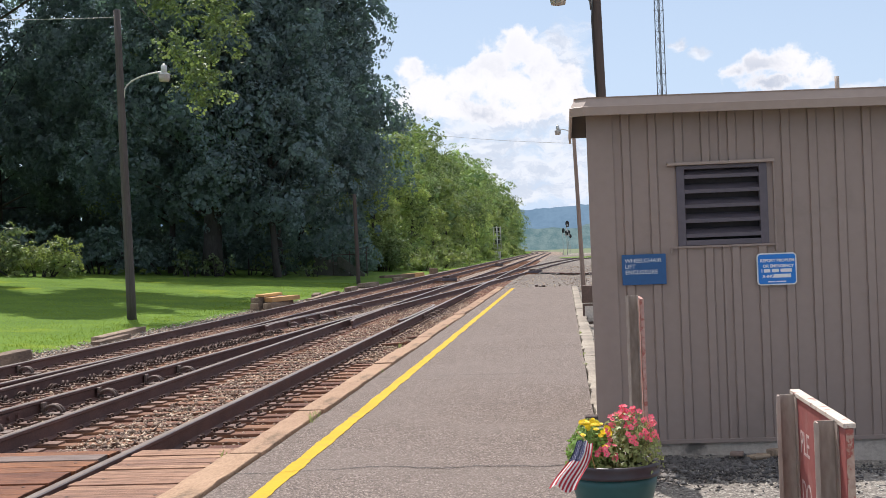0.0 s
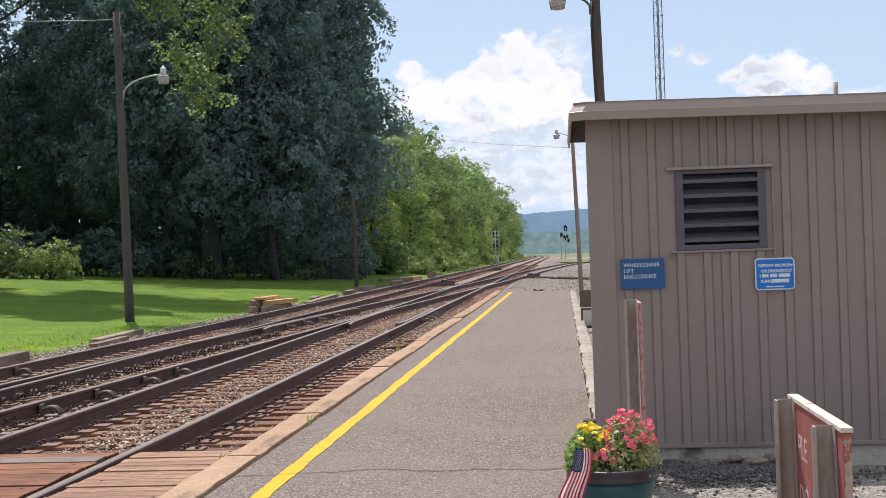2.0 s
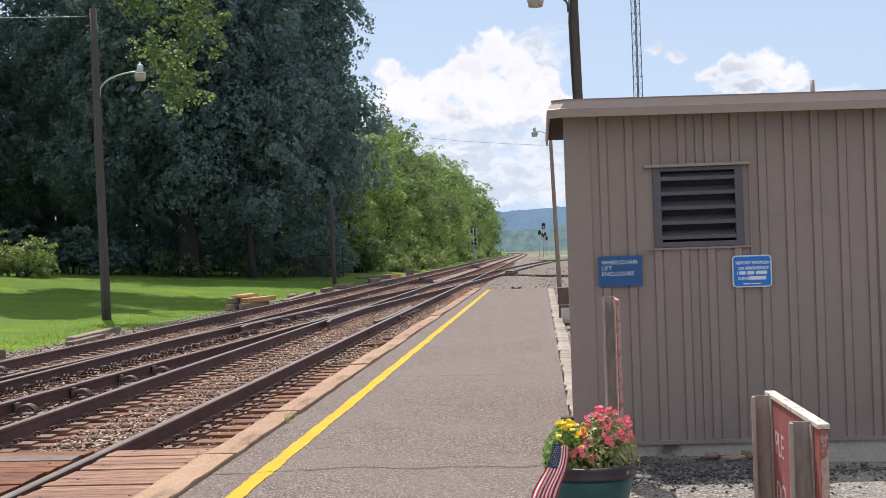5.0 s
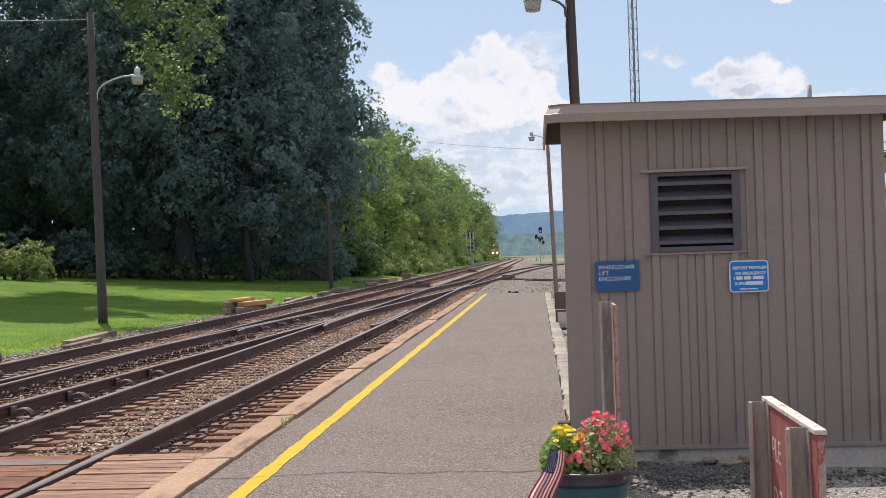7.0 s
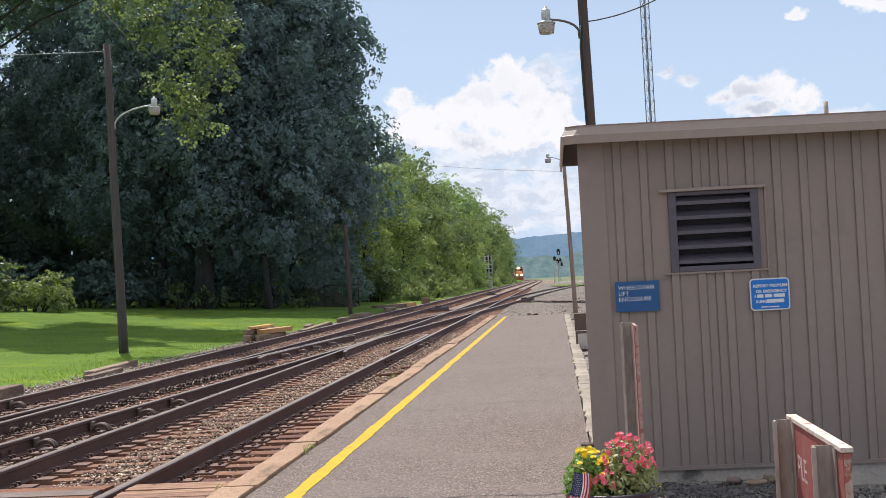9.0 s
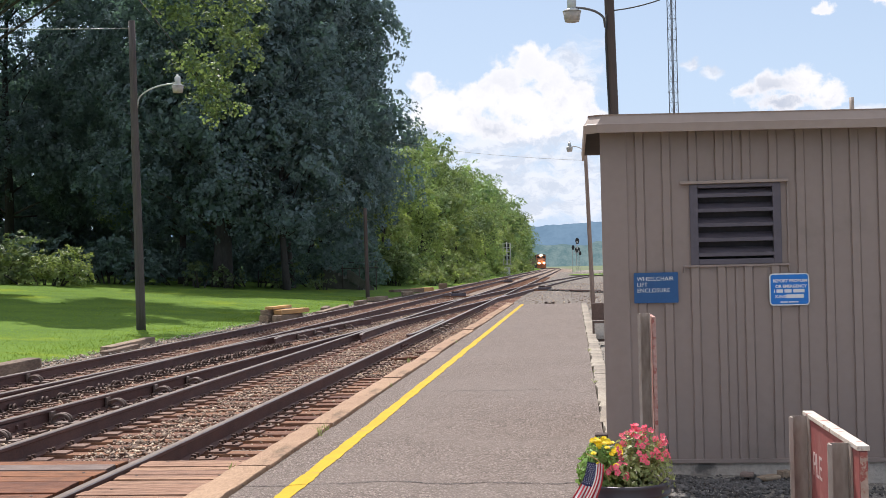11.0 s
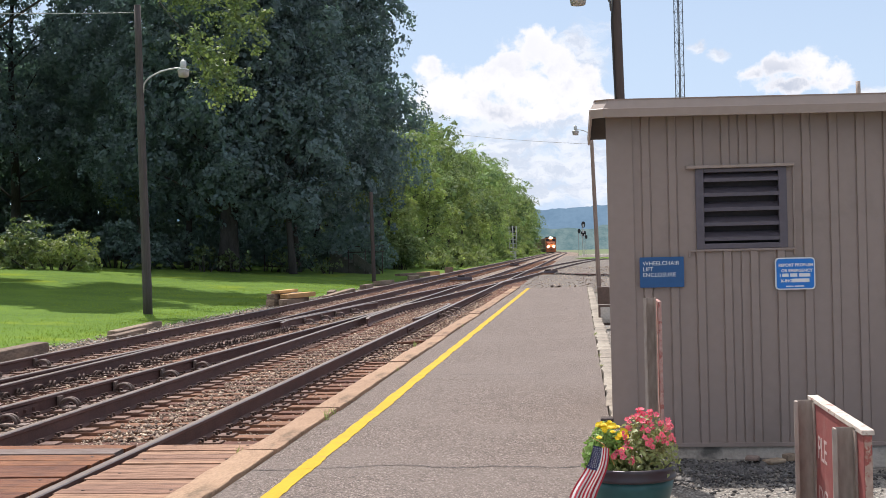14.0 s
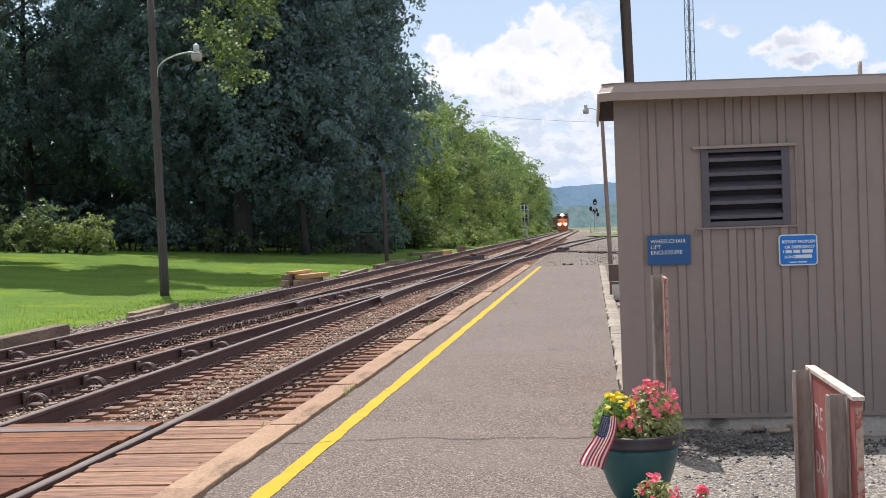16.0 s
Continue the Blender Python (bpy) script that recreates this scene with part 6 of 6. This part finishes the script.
def shrub(at, size, seed, mat, label, leaf=0.10, per=900, n=9, name="shrub"):
    ob = thing(name, at, label, "shrub", "shrubs at the wood's edge")
    r = random.Random(seed)
    w, d, h = size
    ls = [(r.uniform(-w, w) * 0.8, r.uniform(-d, d) * 0.7, h * r.uniform(0.25, 0.78), h * r.uniform(0.28, 0.46)) for _ in range(n)]
    bm = bmesh.new()
    for lx, ly, lz, lr in ls:
        tube(bm, [(lx * 0.4, ly * 0.4, -0.2), (lx, ly, lz)], [0.05, 0.015], 5)
    part("branchwork", bm, BARK, ob)
    spots, outs = spray_spots(ls, per / 22.0, 2.6 * leaf, 20, 0.9)
    keep = spots[:, 2] > -0.05
    me = leaves("foliage", spots[keep], outs[keep], rng.uniform(0.6, 1.4, keep.sum()) * leaf, mat, 1.4)
    piece("foliage", me, ob, Matrix.Identity(4))
    return ob


def on_lawn(x, y):
    return (x, y, lawn_height(x, y) - 0.05)


DARK_TREE = "tall dense maple at the lawn's edge, leaves tinted by haze"
big_a = tree(on_lawn(-17.8, 80.0), 26.0, 7.4, 3, LEAF_VEILED, DARK_TREE, 0.155, 7.4, 46, 2.5, 0.08, 0, 0.38, 0.05,
             extra=[(5.2, -1.5, 20.2, 2.3), (5.5, -1.2, 16.8, 2.3), (5.2, -1.4, 13.4, 2.2), (6.4, -1.2, 10.5, 2.2), (5.9, -1.3, 7.6, 2.0), (5.2, -1.0, 5.2, 1.8)], up=0.05)
big_b = tree(on_lawn(-29.7, 86.0), 27.0, 7.8, 8, LEAF_VEILED, DARK_TREE, 0.155, 7.0, 46, 2.5, 0.12, 0, 0.38, 0.05, up=0.05)
for x, y, s, turn, src in ((-22.0, 92.0, 1.05, 140, big_b), (-20.5, 101.0, 0.85, 30, big_a), (-39.5, 88.0, 1.0, 75, big_b)):
    copy_thing(src, pose(*on_lawn(x, y), 0, 0, turn) @ Matrix.Scale(s, 4)).scale = (s, s, s)
mid_a = tree(on_lawn(-17.2, 76.5), 21.0, 5.7, 15, LEAF_VEILED, "broad green maple overhanging the lawn", 0.135, 9.0, 40, 2.1, 0.12, 0, 0.22, 0.08, up=0.05)
for x, y, s, turn in ((-24.6, 80.0, 1.0, 200), (-37.8, 64.0, 1.1, 60), (-42.5, 77.0, 1.2, 130)):
    copy_thing(mid_a, pose(*on_lawn(x, y), 0, 0, turn)).scale = (s, s, s)

tree(on_lawn(-20.9, 76.0), 23.0, 6.4, 37, LEAF_VEILED, DARK_TREE, 0.155, 7.2, 42, 2.3, 0.12, 0, 0.60, 0.05, up=0.05)

# line of lighter trees that follows the railway
LIGHT_TREE = "bright green broad-leaved tree beside the railway"
light_a = tree((-16.4, 112.0, 0.0), 13.0, 5.1, 21, LEAF_ROW, LIGHT_TREE, 0.155, 5.6, 15, 1.95, 0.04, 0, 0.3, 0, 0.7, 40, core_leaf=(0.3, 0.55))
light_b = tree((-17.6, 124.0, 0.0), 14.0, 5.4, 29, LEAF_ROW, LIGHT_TREE, 0.155, 5.4, 15, 2.05, 0.04, 0, 0.3, 0, 0.7, 40, core_leaf=(0.3, 0.55))
k = 0
for y in (136, 147, 160, 173, 187, 203, 219, 236, 254, 274, 296, 320, 345, 372, 400, 428):
    x = -15.4 - 0.0028 * (y - 110) - 0.6 * math.sin(k * 2.4) - (0.6 if y > 330 else 0) + 0.62 * bend(y)
    s = 1.10 + 0.10 * math.sin(k * 1.9) + (y - 110) * 0.0007
    copy_thing((light_a, light_b)[k % 2], pose(x - 1.0, y, -0.1, 0, 0, 67 * k)).scale = (s, s, s)
    k += 1
for k, (x, y, s) in enumerate(((-23, 118, 1.15), (-24, 135, 1.2), (-25, 156, 1.2), (-25, 180, 1.25), (-26, 210, 1.25), (-28, 260, 1.3), (-34, 400, 1.4), (-38, 460, 1.4))):
    copy_thing((light_b, light_a)[k % 2], pose(x, y, -0.1, 0, 0, 40 + 83 * k)).scale = (s, s, s)

# lower trees in front of the row, toned paler for the sunlight on them
low_tree = tree((-12.9, 110.5, -0.1), 8.2, 2.0, 71, LEAF_SUNLIT, "young yellow-green tree beside the railway, toned as if sunlit", 0.15, 5.5, 13, 1.25, 0.06, 0, 0.16, 0, 0.6, 30)
for k, (x, y, s) in enumerate(((-12.6, 126.0, 0.80), (-12.8, 143.0, 1.05), (-12.5, 163.0, 0.85), (-12.7, 186.0, 1.15), (-12.9, 214.0, 1.0), (-12.8, 246.0, 1.25), (-13.0, 290.0, 1.3), (-15.2, 104.0, 1.15))):
    copy_thing(low_tree, pose(x, y, -0.1, 0, 0, 61 * k)).scale = (s, s, s)
# tall maple whose high crown shades the lawn
shade_tree = tree(on_lawn(-25.8, 51.6), 23.0, 8.2, 77, LEAF_VEILED, "tall broad maple shading the near lawn", 0.17, 5.0, 44, 2.4, 0.62, 0, 0.34, 0, 0.6, 120,
                  extra=[(8.8, 4.0, 15.0, 2.4), (5.0, 7.0, 16.0, 2.4), (10.0, 1.0, 16.0, 2.2), (10.8, 3.0, 17.0, 2.0), (6.0, -6.0, 14.8, 2.3), (8.6, -8.0, 14.4, 2.1), (9.0, -4.6, 15.0, 2.2), (10.6, -1.6, 14.6, 2.0), (3.0, 9.0, 17.0, 2.3), (-2.0, 9.0, 16.0, 2.4), (3.0, -3.0, 15.0, 2.6), (0.0, 4.0, 15.0, 2.6), (5.5, 1.0, 15.5, 2.6), (-3.5, -2.0, 15.0, 2.6), (1.5, -7.5, 15.0, 2.4)], core_leaf=(0.45, 0.8))
bm = tube(bmesh.new(), [(0, 0, 11.0), (4.5, -4.2, 13.0), (8.8, -8.4, 13.0), (14.4, -12.6, 9.6)], [0.17, 0.11, 0.06, 0.02], 6)
tube(bm, [(8.8, -8.4, 13.0), (12.8, -11.8, 8.8), (15.1, -13.0, 6.0)], [0.05, 0.02, 0.008], 6)
part("limb", bm, BARK, shade_tree)
# paler leaf colour on these sprigs adds to the sunlight on them
r = random.Random(5)
sprigs = []
for k in range(46):
    u = (k + 0.5) / 46
    sprigs.append((14.7 + 0.5 * u + 2.3 * (1 - 0.8 * u) * r.uniform(-1, 1), -13.0 + r.uniform(-0.6, 0.6), 10.8 - 5.4 * u ** 1.2 + r.uniform(-0.3, 0.3), r.uniform(0.45, 0.85) * (1.1 - 0.5 * u)))
spots, outs = spray_spots(sprigs, 20, 0.36, 24)
piece("crown", leaves("crown", spots, outs, rng.uniform(0.06, 0.13, len(spots)), LEAF_MID, 1.35), shade_tree, Matrix.Identity(4))["label"] = "outer leaves toned yellow-green as if sunlit"

# dense wood behind the first trees
wood_spots = np.stack([rng.uniform(-95, -22, 30000), np.zeros(30000), rng.uniform(0, 1, 30000) ** 0.8 * 17.0], 1)
wood_spots[:, 1] = 100 + rng.uniform(0, 9, 30000) + 0.35 * (-14 - wood_spots[:, 0]) * -0.6 + 2.5 * np.sin(wood_spots[:, 0] * 0.9) * np.cos(wood_spots[:, 2] * 0.7)
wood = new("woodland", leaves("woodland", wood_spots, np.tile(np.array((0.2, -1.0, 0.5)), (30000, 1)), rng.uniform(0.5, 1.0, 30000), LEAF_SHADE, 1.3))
tagged(wood, "dense dark woodland behind the lawn trees", "woodland", "", "stuff")

# undergrowth
SUN_SHRUB = "sunlit leafy green shrub at the wood's edge"
shrub((-27.6, 66.0, lawn_height(-27.6, 66.0)), (3.3, 1.6, 2.0), 41, LEAF_SUNLIT, SUN_SHRUB, 0.10, 700, 17)
shrub((-30.6, 66.5, lawn_height(-30.6, 66.5)), (2.6, 1.6, 2.8), 45, LEAF_MID, SUN_SHRUB, 0.13, 520, 9)
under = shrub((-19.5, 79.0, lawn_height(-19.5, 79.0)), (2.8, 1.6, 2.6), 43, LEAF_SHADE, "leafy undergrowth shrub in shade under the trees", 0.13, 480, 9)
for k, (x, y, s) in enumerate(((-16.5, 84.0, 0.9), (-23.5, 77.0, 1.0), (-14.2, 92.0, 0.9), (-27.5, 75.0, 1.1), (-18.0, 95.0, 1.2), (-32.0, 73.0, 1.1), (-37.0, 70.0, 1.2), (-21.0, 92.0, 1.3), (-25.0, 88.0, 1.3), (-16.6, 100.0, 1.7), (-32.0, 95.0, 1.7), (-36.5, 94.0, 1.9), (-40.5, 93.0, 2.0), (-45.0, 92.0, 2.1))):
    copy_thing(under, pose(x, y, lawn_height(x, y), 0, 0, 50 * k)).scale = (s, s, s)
# lighter leaf colour here stands for light reaching the undergrowth
for x, y, w, h, seed in ((-20.4, 75.0, 0.9, 1.5, 61), (-17.6, 78.0, 1.1, 1.6, 62), (-21.6, 73.5, 0.8, 1.5, 63), (-15.4, 79.0, 0.9, 1.2, 64)):
    shrub((x, y, lawn_height(x, y)), (w, 0.7, h), seed, LEAF_MID, "small leafy shrub at the foot of the trees, toned lighter as if lit", 0.10, 420, 6)
edge_bush = shrub((-13.8, 99.0, lawn_height(-13.8, 99.0)), (1.9, 1.5, 3.2), 49, LEAF_ROW, "tall green bush where the dark trees end", 0.15, 420, 10)
copy_thing(edge_bush, pose(-15.2, 104.5, -0.1, 0, 0, 110)).scale = (1.25, 1.25, 1.25)
weed_bush = shrub((-11.5, 104.0, -0.2), (1.1, 2.4, 1.7), 47, LEAF_SUNLIT, "bright overgrown weeds beside the ballast", 0.14, 520, 9)
for k, (x, y, s) in enumerate(((-11.7, 112.0, 0.7), (-11.4, 119.0, 1.05), (-11.8, 130.0, 1.2), (-11.5, 138.0, 0.8), (-11.7, 147.0, 1.1), (-11.6, 165.0, 1.1), (-11.8, 188.0, 1.2), (-11.7, 214.0, 1.2), (-11.7, 236.0, 1.35), (-11.5, 262.0, 1.4), (-11.7, 290.0, 1.5), (-12.0, 312.0, 1.4))):
    copy_thing(weed_bush, pose(x, y, -0.15, 0, 0, 70 * k)).scale = (s, s, s)
def tuft(at, height, n, label, mat):
    ob = thing("weed", at, label, "weed", "weeds along the platform")
    bm = bmesh.new()
    for k in range(n):
        a, lean = random.uniform(0, 6.28), random.uniform(0.1, 0.9)
        h = height * random.uniform(0.5, 1.0)
        tip = Vector((math.cos(a) * lean * h, math.sin(a) * lean * h, h))
        root = Vector((random.gauss(0, 0.015), random.gauss(0, 0.03), -0.01))
        side = Vector((-math.sin(a), math.cos(a), 0)) * 0.0035
        mid = root.lerp(root + tip, 0.5) + Vector((0, 0, h * 0.12))
        bm.faces.new([bm.verts.new(q) for q in (root - side, root + side, mid + side, mid - side)])
        bm.faces.new([bm.verts.new(q) for q in (mid - side, mid + side, root + tip)])
    tagged(part("blade_cluster", bm, mat, ob), kind="stuff")


for x, y, h, n in ((-2.20, 10.95, 0.12, 12), (-2.22, 11.3, 0.08, 12), (-2.5, 19.3, 0.10, 14), (-2.21, 15.4, 0.06, 10), (0.21, 15.5, 0.07, 16), (0.21, 17.0, 0.05, 10), (0.21, 21.0, 0.08, 12), (-2.21, 24.0, 0.07, 10), (-2.49, 9.2, 0.07, 12)):
    tuft((x, y, 0.0), h, n, "thin pale weed growing in a joint", PLANT_PALE)


# ---- train ----
def wheel_set(ob, y):
    for s in (-0.7525, 0.7525):
        part("wheel", tube(bmesh.new(), [(s - 0.065, y, 0.5), (s + 0.065, y, 0.5)], 0.5, 20), SPIKE, ob)


def bogie(ob, y, n=3, gap=1.9):
    for k in range(n):
        wheel_set(ob, y + gap * (k - (n - 1) / 2))
    for s in (-1.05, 1.05):
        part("side_frame", boxed(s - 0.09, s + 0.09, y - gap * (n - 1) / 2 - 0.6, y + gap * (n - 1) / 2 + 0.6, 0.35, 0.95, 0.05), LOCO_BLACK, ob)


loco = thing("locomotive", (0, 0, 0), "red and black diesel freight locomotive with lit headlights", "locomotive")
part("frame", boxed(-1.5, 1.5, 0.4, 21.6, 1.15, 1.6, 0.04), LOCO_BLACK, loco)
part("pilot", boxed(-1.45, 1.45, 0.0, 0.4, 0.12, 1.55, 0.06), LOCO_RED, loco, "red snow plough pilot")
bm = bmesh.new()
pts = [(0.9, 1.6), (0.9, 2.75), (1.15, 3.05), (2.6, 3.2), (2.6, 1.6)]
ends = [[bm.verts.new((xx, py, pz)) for py, pz in pts] for xx in (-1.15, 1.15)]
for i in range(5):
    bm.faces.new((ends[0][i], ends[0][(i + 1) % 5], ends[1][(i + 1) % 5], ends[1][i]))
bm.faces.new(ends[0])
bm.faces.new(ends[1][::-1])
bmesh.ops.recalc_face_normals(bm, faces=bm.faces)
part("nose", bm, LOCO_RED, loco, "red short nose")
part("cab", boxed(-1.55, 1.55, 2.6, 5.2, 1.6, 4.35, 0.10), LOCO_RED, loco)
part("cab_roof", boxed(-1.45, 1.45, 2.5, 5.3, 4.36, 4.62, 0.10), LOCO_BLACK, loco)
for x0, x1 in ((-1.4, -0.42), (0.42, 1.4)):
    part("windscreen", boxed(x0, x1, 2.57, 2.597, 3.35, 4.0, 0.01), GLASS_DARK, loco)
part("number_board", boxed(-0.75, -0.4, 2.56, 2.597, 4.06, 4.26), WHITE, loco)
part("number_board", boxed(0.4, 0.75, 2.56, 2.597, 4.06, 4.26), WHITE, loco)
part("hood", boxed(-0.95, 0.95, 5.2, 20.5, 1.6, 4.4, 0.10), LOCO_BLACK, loco, "black long hood")
part("radiator", boxed(-1.5, 1.5, 16.0, 20.3, 3.5, 4.6, 0.10), LOCO_BLACK, loco)
part("fuel_tank", boxed(-1.4, 1.4, 7.5, 14.0, 0.35, 1.15, 0.15), LOCO_BLACK, loco)
for s in (-1.42, 1.42):
    bm = tube(bmesh.new(), [(s, 0.5, 2.6), (s, 2.5, 2.6)], 0.025, 5)
    for yy in (0.5, 1.5, 2.5):
        tube(bm, [(s, yy, 1.6), (s, yy, 2.6)], 0.025, 5)
    part("handrail", bm, WHITE, loco)
# lit discs are larger than the lamps, to include their glare
for s in (-0.16, 0.16):
    part("headlight", tube(bmesh.new(), [(s, 2.50, 4.32), (s, 2.56, 4.32)], 0.24, 16), HEADLIGHT, loco, "lit headlight")
for s in (-0.78, 0.78):
    part("ditch_light", tube(bmesh.new(), [(s, -0.06, 1.75), (s, 0.02, 1.75)], 0.29, 16), HEADLIGHT, loco, "lit ditch light")
part("coupler", boxed(-0.15, 0.15, -0.5, 0.1, 0.75, 1.0, 0.03), SPIKE, loco)
bogie(loco, 4.2)
bogie(loco, 17.6)

car = thing("freight_car", (0, 0, 0), "rust-brown covered hopper freight car", "freight car", "freight cars")
part("body", boxed(-1.55, 1.55, 0.6, 15.4, 1.5, 4.25, 0.08), HOPPER, car)
for k in range(9):
    for s in (-1.6, 1.6):
        part("rib", boxed(s - 0.045, s + 0.045, 0.9 + 1.75 * k, 1.06 + 1.75 * k, 1.5, 4.2), HOPPER, car)
part("roof", boxed(-1.5, 1.5, 0.7, 15.3, 4.26, 4.45, 0.06), HOPPER, car)
for k in range(3):
    bm = bmesh.new()
    yc = 4.0 + 4.0 * k
    pts = [(yc - 1.6, 1.5), (yc - 0.4, 0.45), (yc + 0.4, 0.45), (yc + 1.6, 1.5)]
    ends = [[bm.verts.new((xx, py, pz)) for py, pz in pts] for xx in (-1.2, 1.2)]
    for i in range(4):
        bm.faces.new((ends[0][i], ends[0][(i + 1) % 4], ends[1][(i + 1) % 4], ends[1][i]))
    bm.faces.new(ends[0])
    bm.faces.new(ends[1][::-1])
    part("hopper_bay", bm, HOPPER, car)
part("sill", boxed(-1.4, 1.4, 0.1, 15.9, 1.1, 1.45, 0.03), HOPPER, car)
bogie(car, 2.2, 2, 1.75)
bogie(car, 13.8, 2, 1.75)
cars = [car] + [copy_thing(car, Matrix.Identity(4)) for _ in range(5)]


# ---- motion ----
def motions():
    """The train rolls in on the far track; the small flag swings in the breeze."""
    times = [0.0, 1.0, 2.0, 3.0, 4.0, 5.0, 6.0, 7.0, 8.0, 9.0, 10.0, 11.0, 12.0, 13.0, 14.0, 15.0, 16.0]

    def on_track(y, length):
        x0, x1 = FAR_X + bend(y), FAR_X + bend(y + length)
        return pose(x0, y, RAIL_Z, 0, 0, math.degrees(math.atan2(-(x1 - x0), length)))

    def head(t):
        return 592.0 - 15.1 * t

    walk(loco, [(t, on_track(head(t), 22.0)) for t in times])
    for k, one in enumerate(cars):
        walk(one, [(t, on_track(head(t) + 22.2 + 16.4 * k, 16.0)) for t in times])
    swing = ((0.0, 17, -34), (0.5, 14, -22), (1.0, 8, 0), (1.5, 2, 0), (2.0, 4, 2), (3.0, 7, 4), (3.5, 11, 4), (4.2, 7, 2), (6.3, 12, -6), (7.0, 10, -2), (8.0, 8, 0), (9.0, 6, 2), (10.5, 9, 3), (12.0, 8, 0), (13.0, 7, 2), (14.0, 10, 0), (14.5, 12, 3), (15.2, 10, 2), (16.0, 11, 3))
    walk(flag, [(t, pose(*FLAG_AT, tilt, a, 0)) for t, a, tilt in swing])


motions()
